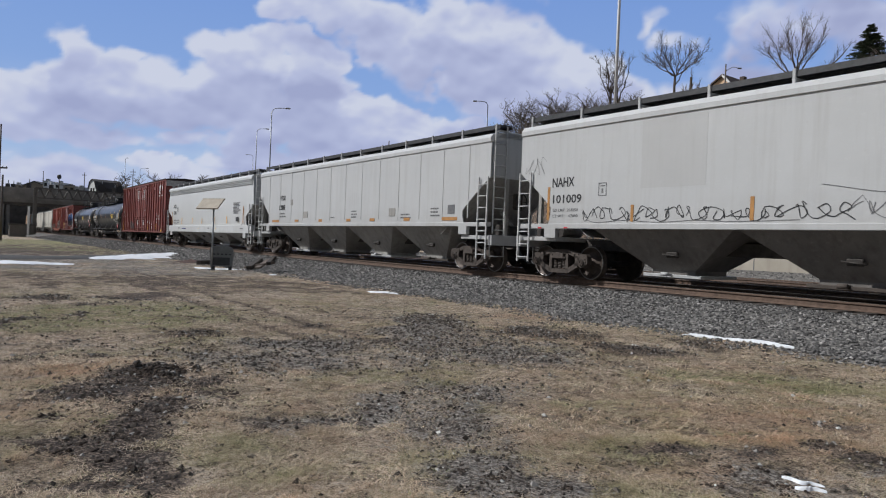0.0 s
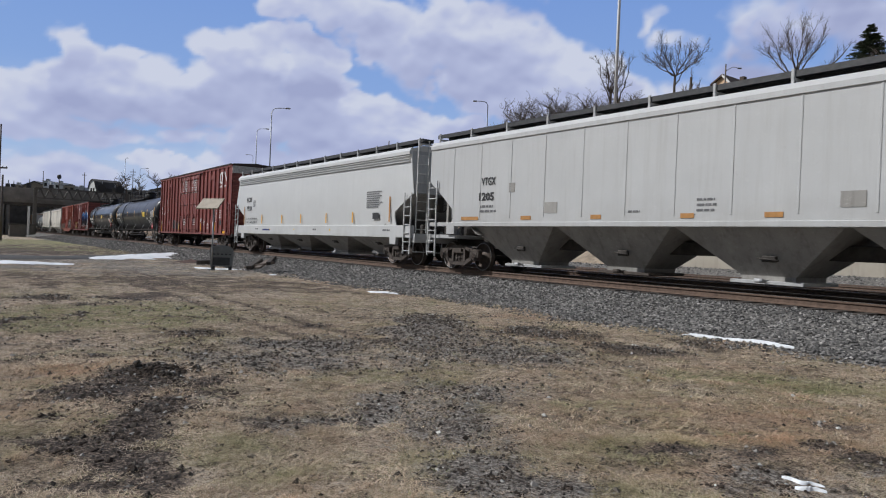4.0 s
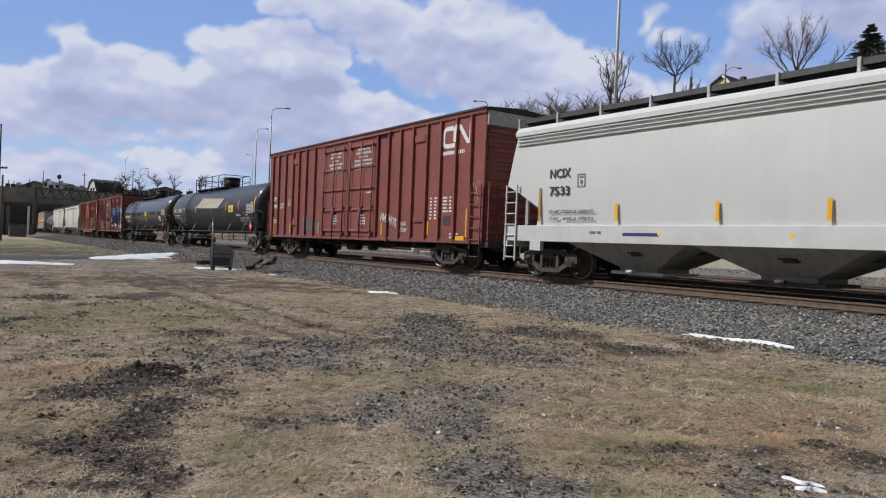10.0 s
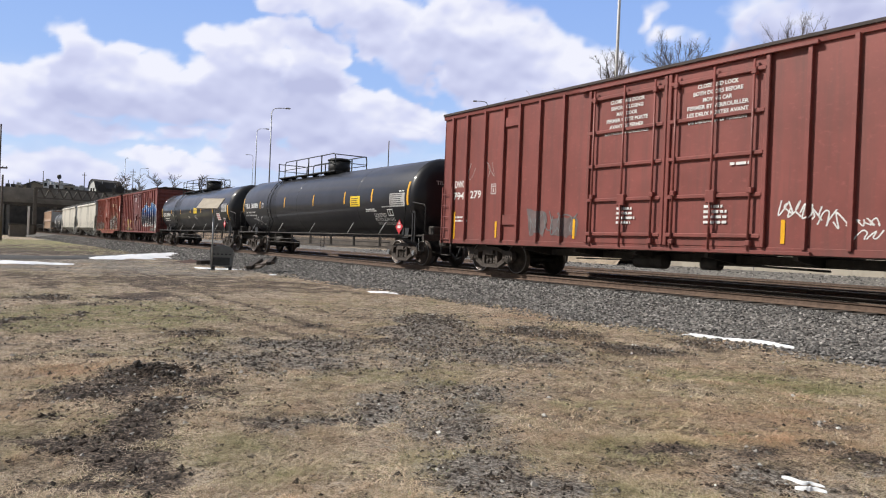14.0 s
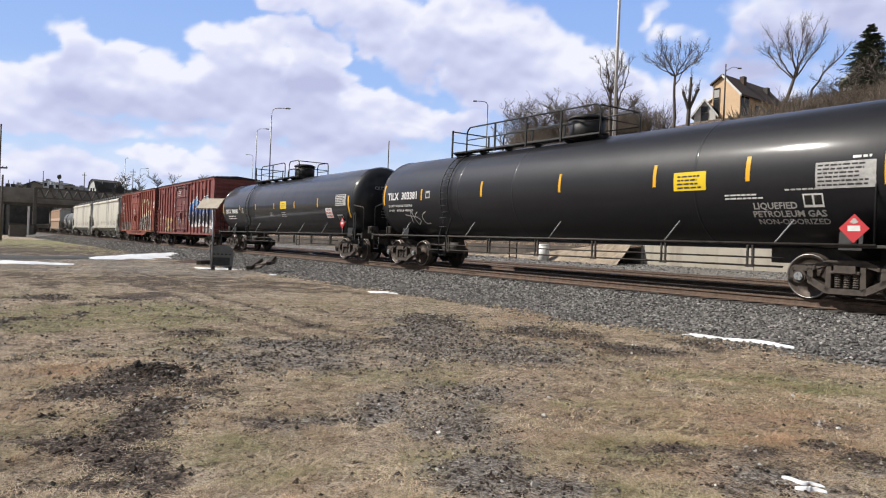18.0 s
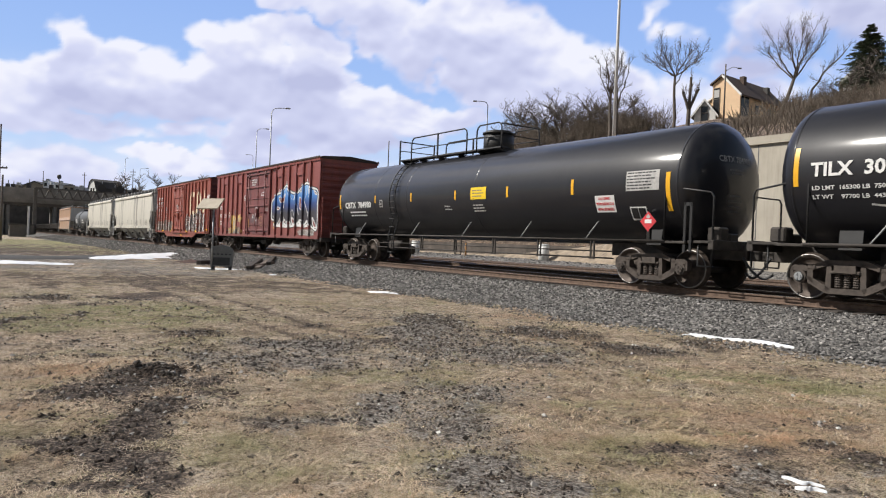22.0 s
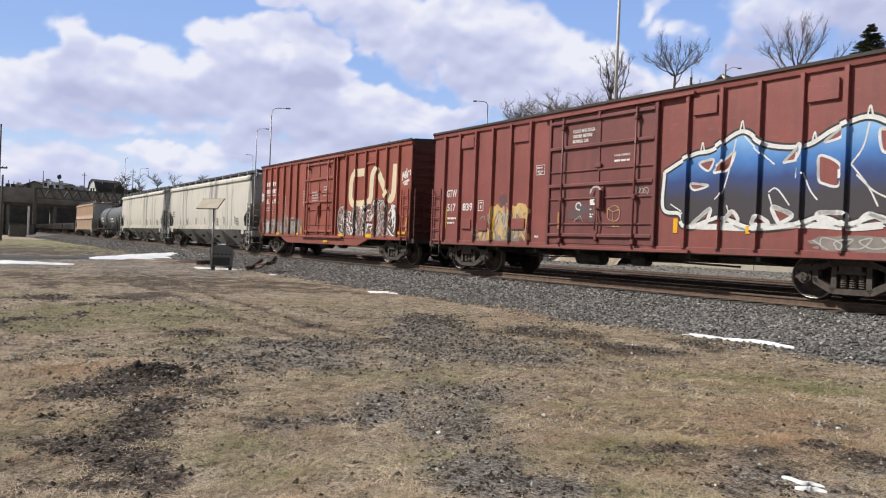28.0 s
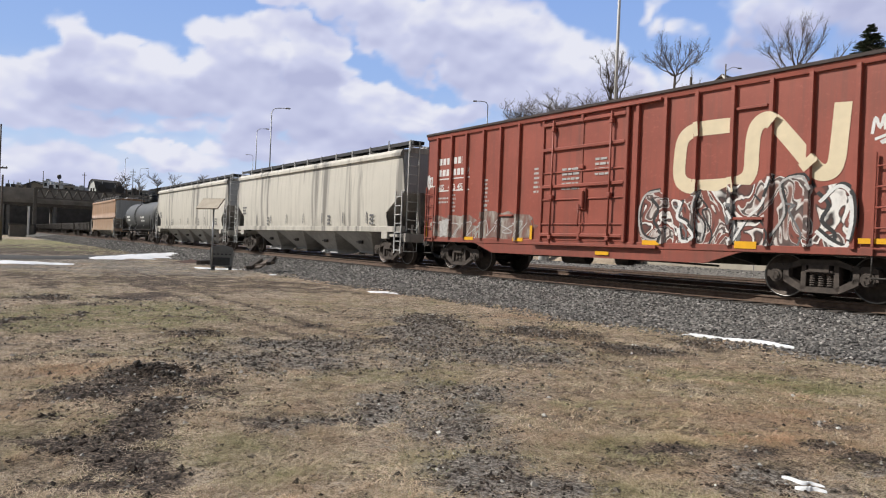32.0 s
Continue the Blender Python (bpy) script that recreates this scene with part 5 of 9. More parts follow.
# ---- tank cars ----
def tank(label, uc, half, r, zc, tc, paint, platform=None, ladder_x=None, bands=(), tape=(), braces=(), far=False, cap=None, gap=0.0):
    """A tank car: shell with dished heads, top walkway, hand rails and stub sills. half: half length of the straight shell."""
    car = thing("tank_car", label, "tank car", along_pose(uc), "cars of the freight train")
    n, hd = 48, 0.62
    rings = []
    prof = [(-half - hd * math.sin(a), math.cos(a)) for a in [math.pi / 2 * k / 9 for k in range(9, 0, -1)]]
    prof[0] = (prof[0][0], 0.02)
    prof += [(x, 1.0) for x in np.linspace(-half, half, 9)]
    prof += [(-x, k) for x, k in prof[:9][::-1]]
    for x, k in prof:
        rings.append([(x, -r * k * math.cos(2 * math.pi * i / n), zc + r * k * math.sin(2 * math.pi * i / n)) for i in range(n)])
    part("shell", Shape().loft(rings), paint, car)
    for e in (-1, 1):
        part("head_weld", Shape().loft([[(e * half + dx, -(r + dr) * math.cos(2 * math.pi * i / n), zc + (r + dr) * math.sin(2 * math.pi * i / n)) for i in range(n)] for dx, dr in ((-0.03, -0.005), (-0.015, 0.008), (0.015, 0.008), (0.03, -0.005))], caps=False), paint, car)
    for x in bands:
        part("weld_band", Shape().loft([[(x + dx, -(r + dr) * math.cos(2 * math.pi * i / n), zc + (r + dr) * math.sin(2 * math.pi * i / n)) for i in range(n)] for dx, dr in ((-0.04, -0.004), (-0.02, 0.006), (0.02, 0.006), (0.04, -0.004))], caps=False), paint, car)
    # stub sills, saddles, platform plates
    E = half + hd
    for e in (-1, 1):
        part("stub_sill", Shape().box(e * (E - 3.6), e * (E + 0.42), -0.28, 0.28, 0.70, 1.06, 0.02), M_STEEL, car)
        s = Shape()
        w = [-1.0, -0.7, -0.35, 0.35, 0.7, 1.0]
        s.prism([(y, zc - math.sqrt(max(r * r - y * y, 0.01)) + 0.02) for y in w] + [(1.05, 1.0), (0.3, 0.82), (-0.3, 0.82), (-1.05, 1.0)], e * tc - 0.22, e * tc + 0.22, "x")
        part("saddle", s, M_DULL if not far else paint, car)
        part("end_platform", Shape().box(e * (E - 0.35), e * (E + 0.30), -1.42, 1.42, 1.06, 1.12, 0.01).box(e * (E - 1.9), e * (E - 0.35), -1.50, -1.15, 1.04, 1.10, 0.01).box(e * (E + 0.20), e * (E + 0.34), -1.42, 1.42, 0.92, 1.14, 0.01), M_STEEL, car)
        # corner grab rails
        for y in (-1.46, 1.46):
            s = Shape().pipe([(e * (E - 0.95), y, 1.1), (e * (E - 0.95), y, 2.28), (e * (E - 0.85), y, 2.36), (e * (E + 0.20), y * 0.93, 2.2), (e * (E + 0.26), y * 0.92, 2.1), (e * (E + 0.26), y * 0.92, 0.55)], 0.022, 6)
            s.pipe([(e * (E + 0.26), y * 0.92, 0.55), (e * (E - 0.10), y * 0.92, 0.55), (e * (E - 0.10), y * 0.92, 1.05)], 0.02, 6)
            part("grab_rail", s, M_DULL, car)
        s = Shape().box(e * (E - 0.42), e * (E - 0.36), -1.47, -1.43, 0.85, 1.98).box(e * (E - 0.26), e * (E - 0.20), -1.47, -1.43, 0.85, 1.98)
        if e > 0:
            part("brake_stand", s.box(e * (E - 0.42), e * (E - 0.2), -1.47, -1.43, 1.9, 1.98), M_DULL, car)
        s = Shape().box(e * (E - 0.2), e * (E + 0.15), -0.9, -0.55, 1.12, 1.45, 0.04).box(e * (E - 0.15), e * (E + 0.1), -0.45, -0.1, 1.12, 1.32, 0.03)
        part("brake_gear", s, M_STEEL, car)
        coupler(car, E + 0.35, e)
        truck(car, e * tc, cap or M_TRUCK)
    # long pipe rail low on the sides, its raked stays, and the rod under the shell
    for y in (-1.50, 1.50):
        part("side_rail", Shape().tube((-E + 0.9, y, 1.09), (E - 0.9, y, 1.09), 0.028, 8), M_STEEL, car)
        m = shared(f"rail_stay:{y}{r}", lambda: Shape().pipe([(-0.16, y, 1.09), (0.16, y * 0.905, zc - r * 0.62)], 0.016, 5))
        for x in braces:
            part("rail_stay", m, M_END, car, at=Matrix.Translation((x, 0, 0)))
    s = Shape().tube((-tc + 1.4, -0.9, 0.62), (tc - 1.4, -0.9, 0.62), 0.022, 6).tube((-tc + 1.4, -0.9, 0.80), (tc - 1.4, -0.9, 0.80), 0.02, 6)
    part("brake_pipe", s, M_STEEL, car)
    hm = shared("pipe_hanger", lambda: Shape().box(-0.02, 0.02, -0.93, -0.89, 0.58, 1.06).box(0.10, 0.14, -0.93, -0.89, 0.58, 1.06).box(-0.04, 0.16, -0.93, -0.89, 0.58, 0.62))
    for x in np.linspace(-tc + 2.6, tc - 2.2, 6):
        part("pipe_hanger", hm, M_STEEL, car, at=Matrix.Translation((x, 0, 0)))
    s = Shape().tube((-tc + 2.0, -0.5, 0.72), (-tc + 2.9, -0.5, 0.72), 0.2, 12)
    part("air_reservoir", s, M_STEEL, car)
    # top walkway
    if platform:
        p0, p1, h0, h1 = platform
        zt = zc + r
        part("walkway", Shape().box(p0, p1, -0.80, -0.45, zt - 0.02, zt + 0.03, 0.006).box(p0, p1, 0.45, 0.80, zt - 0.02, zt + 0.03, 0.006).box(p0, p0 + 0.4, -0.8, 0.8, zt - 0.02, zt + 0.03, 0.006), M_CAT, car)
        sm = shared(f"walkway_support:{zt}", lambda: Shape().prism([(-0.78, zt - 0.02), (0.78, zt - 0.02), (0.6, zt - 0.13), (-0.6, zt - 0.13)], -0.03, 0.03, "x"))
        for x in np.linspace(p0 + 0.1, p1 - 0.1, 6):
            part("walkway_support", sm, M_CAT, car, at=Matrix.Translation((x, 0, 0)))
        # rails: an opening over the ladder, then one run or two
        runs = [(p0 + 0.85, p1)] if not gap else [(p0 + 0.85, h0 - gap), (h0 + 0.35, p1)]
        for y in (-0.80, 0.80):
            for a, b in runs:
                for x in np.linspace(a, b, max(2, int((b - a) / 1.5) + 1))[1:-1]:
                    part("rail_post", Shape().box(x - 0.03, x + 0.03, y - 0.02, y + 0.02, zt - 0.10, zt + 0.80), M_DULL, car)
                s = Shape().pipe(smooth_line([(a, y, zt - 0.1), (a, y, zt + 0.62), (a + 0.16, y, zt + 0.80)], 3) + [Vector((b - 0.16, y, zt + 0.80))] + smooth_line([(b - 0.16, y, zt + 0.80), (b, y, zt + 0.64), (b, y, zt - 0.1)], 3)[1:], 0.026, 6)
                s.pipe([(a, y, zt + 0.38), (b, y, zt + 0.36)], 0.018, 6)
                part("hand_rail", s, M_DULL, car)
            part("rail_post", Shape().box(p0 - 0.03, p0 + 0.03, y - 0.02, y + 0.02, zt - 0.15, zt + 0.80), M_DULL, car)
        for x in (p0, p1):
            part("cross_rail", Shape().pipe([(x, -0.8, zt + 0.76), (x, 0.8, zt + 0.76)], 0.024, 6).pipe([(x, -0.8, zt + 0.4), (x, 0.8, zt + 0.4)], 0.018, 6), M_DULL, car)
        hx, hr = (h0 + h1) / 2, (h1 - h0) / 2
        s = Shape().tube((hx, 0, zt - 0.1), (hx, 0, zt + 0.60), hr, 28)
        s.tube((hx, 0, zt + 0.58), (hx, 0, zt + 0.64), hr + 0.04, 28).tube((hx, 0, zt + 0.64), (hx, 0, zt + 0.70), hr + 0.02, 28, r2=hr - 0.10)
        part("valve_housing", s, M_DULL, car, "black cylindrical valve housing on top")
    if ladder_x is not None:
        for side in (-1, 1):
            s = Shape()
            arc = [math.radians(a) for a in range(-38, 66, 8)]
            for dx in (-0.2, 0.2):
                s.pipe([(ladder_x + dx, side * 1.56, 0.42), (ladder_x + dx, side * 1.56, 1.1)] + [(ladder_x + dx, side * (r + 0.09) * math.cos(a), zc + (r + 0.09) * math.sin(a)) for a in arc if zc + r * math.sin(a) > 1.6], 0.02, 6)
            for z in (0.45, 0.78, 1.1, 1.4, 1.7):
                s.pipe([(ladder_x - 0.2, side * 1.56, z), (ladder_x + 0.2, side * 1.56, z)], 0.016, 5)
            for a in arc:
                if zc + r * math.sin(a) > 1.9:
                    s.pipe([(ladder_x + dx, side * (r + 0.09) * math.cos(a), zc + (r + 0.09) * math.sin(a)) for dx in (-0.2, 0.2)], 0.016, 5)
            part("ladder", s, M_DULL, car)
    for x, z0, z1, w in tape:
        tank_decal(car, "reflective_tape", M_YELLOW, r, zc, x - w / 2, x + w / 2, z0, z1)
    return car


def tank_decal(car, name, mat, r, zc, x0, x1, z0, z1, label="", lift=0.006):
    """A decal bent round the near side of the shell."""
    s = Shape()
    a0, a1 = math.asin(max(-0.98, (z0 - zc) / r)), math.asin(min(0.98, (z1 - zc) / r))
    rows = []
    for k in range(6):
        a = a0 + (a1 - a0) * k / 5
        rows.append([(x, -(r + lift) * math.cos(a), zc + (r + lift) * math.sin(a)) for x in (x0, x1)])
    s.loft(rows, caps=False, closed=False)
    return part(name, s, mat, car, label)


def on_tank(r, zc, x, z, lift=0.012):
    a = math.asin((z - zc) / r)
    return Matrix.Translation((x, -(r + lift) * math.cos(a), zc + (r + lift) * math.sin(a))) @ pose(0, 0, 0, 90 - math.degrees(a), 0, 0)


def tank_bars(car, mat, r, zc, x, z, w, lines, pitch, h, seed=0, name="lettering"):
    rnd = random.Random(seed)
    for i in range(lines):
        s = Shape()
        a, end = 0.0, w * rnd.uniform(0.75, 1.0)
        m = on_tank(r, zc, x, z - i * pitch, 0.007)
        while a < end:
            b = min(a + rnd.uniform(1.5, 4.0) * h, end)
            s.add([m @ Vector(p) for p in ((a, -h / 2, 0), (b, -h / 2, 0), (b, h / 2, 0), (a, h / 2, 0))], [(0, 1, 2, 3)])
            a = b + 0.6 * h
        part(name, s, mat, car)
# ---- the train, front to back ----
TRAIN = []
SIDE_Y = -1.505


def text(car, s, x, z, w, h, mat, y=SIDE_Y, bold=0.02, name="lettering"):
    return letters_fit(s, w, h, mat, car, pose(x, y, z, 90, 0, 0), name=name, bold=bold)


def box_mark(car, x, z, w, h, mat, y=SIDE_Y, t=0.02):
    """A small square outline stencil."""
    s = Shape()
    for a in ((x - w / 2, x + w / 2, z - h / 2, z - h / 2 + t), (x - w / 2, x + w / 2, z + h / 2 - t, z + h / 2), (x - w / 2, x - w / 2 + t, z - h / 2, z + h / 2), (x + w / 2 - t, x + w / 2, z - h / 2, z + h / 2)):
        s.box(a[0], a[1], y - 0.002, y + 0.002, a[2], a[3])
    s.box(x - w * 0.28, x + w * 0.28, y - 0.002, y + 0.002, z + h * 0.22, z + h * 0.30)
    s.box(x - w * 0.1, x + w * 0.1, y - 0.002, y + 0.002, z - h * 0.28, z + h * 0.05)
    return part("stencil", s, mat, car)


BOX_WALL, BOX_POST = -1.455, -1.547


def filled(edge, posts, lift=0.0):
    """A painted area on a boxcar side: thin upright strips that follow the wall and the faces of its posts."""
    xs = [p[0] for p in edge]
    cuts = set(np.round(np.arange(min(xs), max(xs), 0.06), 4)) | {max(xs)}
    for p in posts:
        cuts = {c for c in cuts if abs(c - p) > 0.055} | {c for c in (p - 0.051, p - 0.0421, p + 0.0421, p + 0.051) if min(xs) < c < max(xs)}
    cuts = sorted(cuts)

    def spans(x):
        hits = []
        for (x0, z0), (x1, z1) in zip(edge, edge[1:] + edge[:1]):
            if (x0 <= x) != (x1 <= x):
                hits.append(z0 + (z1 - z0) * (x - x0) / (x1 - x0))
        return sorted(hits)
    vs, fs, rows = [], [], []
    for k, c in enumerate(cuts):
        y = (BOX_POST if any(abs(c - p) < 0.045 for p in posts) else BOX_WALL) - lift
        hits = spans(c + (1e-4 if k == 0 else -1e-4))
        rows.append((len(vs), len(hits)))
        vs += [(c, y, z) for z in hits]
    for (a, na), (b, nb) in zip(rows, rows[1:]):
        for k in range(0, min(na, nb) - 1, 2):
            # where the number of spans changes, the last ones of both edges belong together
            k0, k1 = (k, k) if na == nb else (k + (na - min(na, nb)), k + (nb - min(na, nb)))
            fs.append((a + k0, b + k1, b + k1 + 1, a + k0 + 1))
    return Shape().add(vs, fs)


def sprayed(pts, width, posts, lift=0.0, n=10):
    """A sprayed line on a boxcar side, on the wall and across its posts."""
    s = stroke(Shape(), pts, width, BOX_WALL - lift, n)
    if posts:
        over = over_posts(stroke(Shape(), pts, width, BOX_POST - lift, n), posts, 0.06)
        s.add(over.v, over.f)
    return s


def ring_of(edge, n=4):
    return [(p.x, p.y) for p in smooth_line(edge, n)][:-1]


def scribble(car, mat, x0, x1, z0, z1, n, width, seed, y=SIDE_Y, loops=5, name="graffiti", label="", posts=None, lift=0.0):
    """Sprayed handwriting without meaning: one running line of loops a piece, each a part."""
    rnd = random.Random(seed)
    first = None
    for i in range(n):
        c = x0 + (x1 - x0) * (i + 0.5) / n
        w = (x1 - x0) / n * 0.75
        zc, h = (z0 + z1) / 2, (z1 - z0) / 2
        ph, k = rnd.uniform(0, 6.28), rnd.uniform(0.8, 1.6)
        pts = []
        for j in range(loops * 2):
            t = j / (loops * 2 - 1)
            pts.append((c + w * (t - 0.5) * 1.3 + 0.5 * w * math.cos(ph + k * t * 9) * rnd.uniform(0.5, 1), zc + h * math.sin(ph * 2 + k * t * 8) * rnd.uniform(0.6, 1.0)))
        s = stroke(Shape(), pts, width, y - 0.001 * (i % 3), 5) if posts is None else sprayed(pts, width, posts, lift + 0.001 * (i % 3))
        first = part(name, s, mat, car, label)
    return first


def blot(car, mat, x0, x1, z0, z1, posts, lift, seed, name="sprayed_patch", label=""):
    """A ragged patch of sprayed paint."""
    rnd = random.Random(seed)
    edge = []
    for k in range(26):
        a = 2 * math.pi * k / 26
        ca, sa = math.cos(a), math.sin(a)
        rr = rnd.uniform(0.66, 1.0) / max(abs(ca), abs(sa))
        edge.append(((x0 + x1) / 2 + (x1 - x0) / 2 * rr * ca, max((z0 + z1) / 2 + (z1 - z0) / 2 * rr * sa, z0)))
    return part(name, filled(edge, posts, lift), mat, car, label)


def over_posts(s, posts, reach=0.06):
    """Keeps of a painted band what lies across the posts."""
    keep = [f for f in s.f if min(abs(sum(s.v[i][0] for i in f) / len(f) - p) for p in posts) < reach]
    s.f, s.smooth = keep, [False] * len(keep)
    return s


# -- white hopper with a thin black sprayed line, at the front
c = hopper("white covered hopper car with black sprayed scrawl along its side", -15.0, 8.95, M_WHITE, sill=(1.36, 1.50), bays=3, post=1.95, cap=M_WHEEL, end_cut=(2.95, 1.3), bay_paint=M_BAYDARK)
TRAIN.append((c, -15.0))
text(c, "NAHX", -7.19, 2.63, 0.84, 0.26, M_INK)
text(c, "101009", -7.03, 2.17, 1.08, 0.24, M_INK)
text(c, "LD LMT  218250", -7.08, 1.87, 0.95, 0.08, M_INKG)
text(c, "LT WT     67800", -7.08, 1.71, 0.95, 0.08, M_INKG)
box_mark(c, -5.77, 2.38, 0.27, 0.34, M_INKG)
for x, a, b in ((-7.74, 1.60, 2.52), (-4.78, 1.55, 1.96), (-1.62, 1.56, 2.06), (1.6, 1.56, 2.06), (4.8, 1.56, 2.06)):
    flat("faded_tape", c, M_YELLOWD, x - 0.045, x + 0.045, SIDE_Y, a, b)
rs = random.Random(17)
for k in range(26):
    # sprayed letters: each one running line that loops over itself
    x, h = -6.3 + 0.46 * k, (0.40 if k < 15 else 0.58) * rs.uniform(0.8, 1.15)
    ph, turn, pts = rs.uniform(0, 6.28), rs.choice((-1, 1)) * rs.uniform(0.9, 1.5), []
    for q in range(9):
        a = ph + turn * q
        pts.append((x + 0.06 * q - 0.2 + 0.20 * math.cos(a) * rs.uniform(0.2, 1.3), 1.54 + h * (0.5 + 0.5 * math.sin(a * (1 if k % 3 else 1.7)) * rs.uniform(0.4, 1.0))))
    part("graffiti", stroke(Shape(), pts, 0.020 if k < 15 else 0.014, SIDE_Y - 0.001 * (k % 3), 2 if k % 2 else 5), M_INK if k < 15 else M_INKG, c, "thin black sprayed scrawl")
for pts in ([(-6.3, 1.60), (-5.9, 1.53), (-5.0, 1.58), (-4.0, 1.53), (-3.0, 1.57), (-2.0, 1.54), (-0.6, 1.57)], [(-0.2, 2.25), (1.2, 2.05), (2.6, 2.3), (4.2, 2.2), (5.4, 2.35)], [(3.75, 2.72), (3.70, 2.3), (3.82, 1.9)], [(4.5, 2.9), (4.52, 2.82)]):
    part("graffiti", stroke(Shape(), pts, 0.013, SIDE_Y - 0.001, 8), M_INKG, c)
scribble(c, M_INKG, -8.7, -7.9, 2.85, 3.4, 2, 0.010, 13, loops=5)
for x in (-8.03, -7.01):
    flat("red_tag", c, M_REDT, x - 0.07, x + 0.07, -1.535, 1.37, 1.41)
part("repainted_panel", Shape().box(-4.55, -2.75, -1.5025, -1.49, 2.35, 4.0), M_PATCH, c, "slightly darker repainted panel")

# -- white ribbed hopper
c = hopper("dirty white covered hopper car with vertical side seams", 5.4, 10.02, M_WHITE, sill=(1.42, 1.55), end_cut=(2.95, 1.4), ribs=[5.4 - (9.65 - 1.462 * k) for k in range(-3, 10)], bays=4, post=1.85, cap=M_WHEEL, bay_span=(-7.9, 7.9))
TRAIN.append((c, 5.4))
text(c, "VTGX", -6.76, 2.82, 0.70, 0.25, M_INK, y=-1.515)
text(c, "1205", -6.84, 2.35, 0.74, 0.26, M_INK, y=-1.515, bold=0.035)
bars("lettering", c, M_INKG, -7.19, -1.508, 2.08, 0.86, 2, 0.15, 0.07, 4)
part("stencil", Shape().box(-5.77, -5.51, -1.512, -1.5, 2.44, 2.72), M_BAY, c, "small grey plate")
for x, w in ((-7.68, 0.9), (-4.97, 0.44), (-2.26, 0.36), (0.51, 0.36), (2.57, 0.40), (5.18, 0.42), (7.9, 0.9)):
    flat("faded_tape", c, M_YELLOWD, x - w / 2, x + w / 2, -1.51, 1.62, 1.73)
for x, w, z in ((-3.95, 0.50, 1.95), (4.1, 0.46, 1.95), (7.98, 0.38, 1.99)):
    part("stencil", Shape().box(x - w / 2, x + w / 2, -1.512, -1.5, z - 0.15, z + 0.15), M_BAY if x < 7 else M_INKG, c)
for x, z, w, n in ((0.75, 2.06, 0.62, 3), (4.75, 1.88, 0.8, 2), (6.75, 2.06, 0.62, 3), (-1.2, 1.82, 0.4, 1)):
    bars("lettering", c, M_INKG, x, -1.508, z, w, n, 0.12, 0.05, int(x * 10) + 50)

# -- clean white smooth hopper with a deep sill
c = hopper("clean white smooth-sided covered hopper car with deep sill", 26.3, 9.8, M_WHITE2, sill=(1.0, 1.45), bulge=0.6, bays=4, lines=True, post=1.6, tc=1.55, cap=M_STEEL, rake=0.32, end_cut=(2.62, 1.35), bay_span=(-7.5, 8.4))
TRAIN.append((c, 26.3))
text(c, "NCIX", -7.59, 2.88, 0.80, 0.26, M_INK)
text(c, "7533", -7.60, 2.40, 0.78, 0.25, M_INK)
text(c, "LD LMT  220500 LB 100000 KG", -7.15, 1.83, 1.66, 0.085, M_INK)
text(c, "LT WT     65500 LB  29700 KG", -7.15, 1.64, 1.66, 0.085, M_INK)
box_mark(c, -6.8, 2.65, 0.28, 0.34, M_INKG)
for x, a, b in ((-8.37, 1.56, 2.50), (-5.55, 1.55, 2.02), (-2.70, 1.55, 1.98), (-0.30, 1.55, 1.98), (2.53, 1.56, 2.0), (5.08, 1.57, 2.0), (8.13, 1.58, 2.55)):
    flat("reflective_tape", c, M_YELLOW if abs(x) < 7.9 else M_YELLOWD, x - 0.045, x + 0.045, SIDE_Y, a, b)
bars("lettering", c, M_INKG, 6.27, SIDE_Y, 2.80, 1.28, 8, 0.085, 0.045, 6)
part("stencil", Shape().box(6.81, 7.31, SIDE_Y - 0.003, SIDE_Y, 1.70, 1.95), M_INK, c, "black data plate")
for x, w in ((-6.4, 0.5), (1.2, 0.5), (7.7, 0.7)):
    bars("lettering", c, M_INKG, x, -1.532, 1.30, w, 1, 0.1, 0.07, int(x * 10) + 77)
part("maker_mark", Shape().box(-5.3, -4.2, -1.5345, -1.532, 1.19, 1.27), M_BLUED, c, "dark blue maker's mark")
for x in (-4.2, -1.0, 3.0):
    part("stencil", Shape().tube((x, -1.531, 1.25), (x, -1.535, 1.25), 0.05, 10), M_SIGNY, c)

# -- tall red boxcar with double plug doors
ribs = [3.25, 4.12, 4.99, 5.92, 6.77, 7.68, 8.51, -3.51, -4.47, -5.33, -6.06, -6.98, -7.91, -8.70]
c = boxcar("tall oxide-red boxcar with double plug doors and white lettering", 46.52, 9.23, 5.20, M_RED, [(-2.55, -0.10), (-0.04, 2.42)], ribs, z0=0.88, white_cap=True, tc=2.3, ladder_x=0.62,
           panels=[(5.45, 0.68, 4.55, 0.26), (5.48, 0.66, 1.70, 0.26), (-5.68, 0.62, 4.55, 0.28), (-5.68, 0.62, 1.62, 0.30)])
TRAIN.append((c, 46.52))
YB = -1.455
part("emblem", sprayed(noodle(6.88, 8.42, 4.12, 4.78), 0.15, ribs, 0.003, 8), M_CHALK, c, "white bent-band railway emblem")
bars("lettering", c, M_CHALK, 6.86, YB, 3.95, 1.6, 1, 0.2, 0.125, 21)
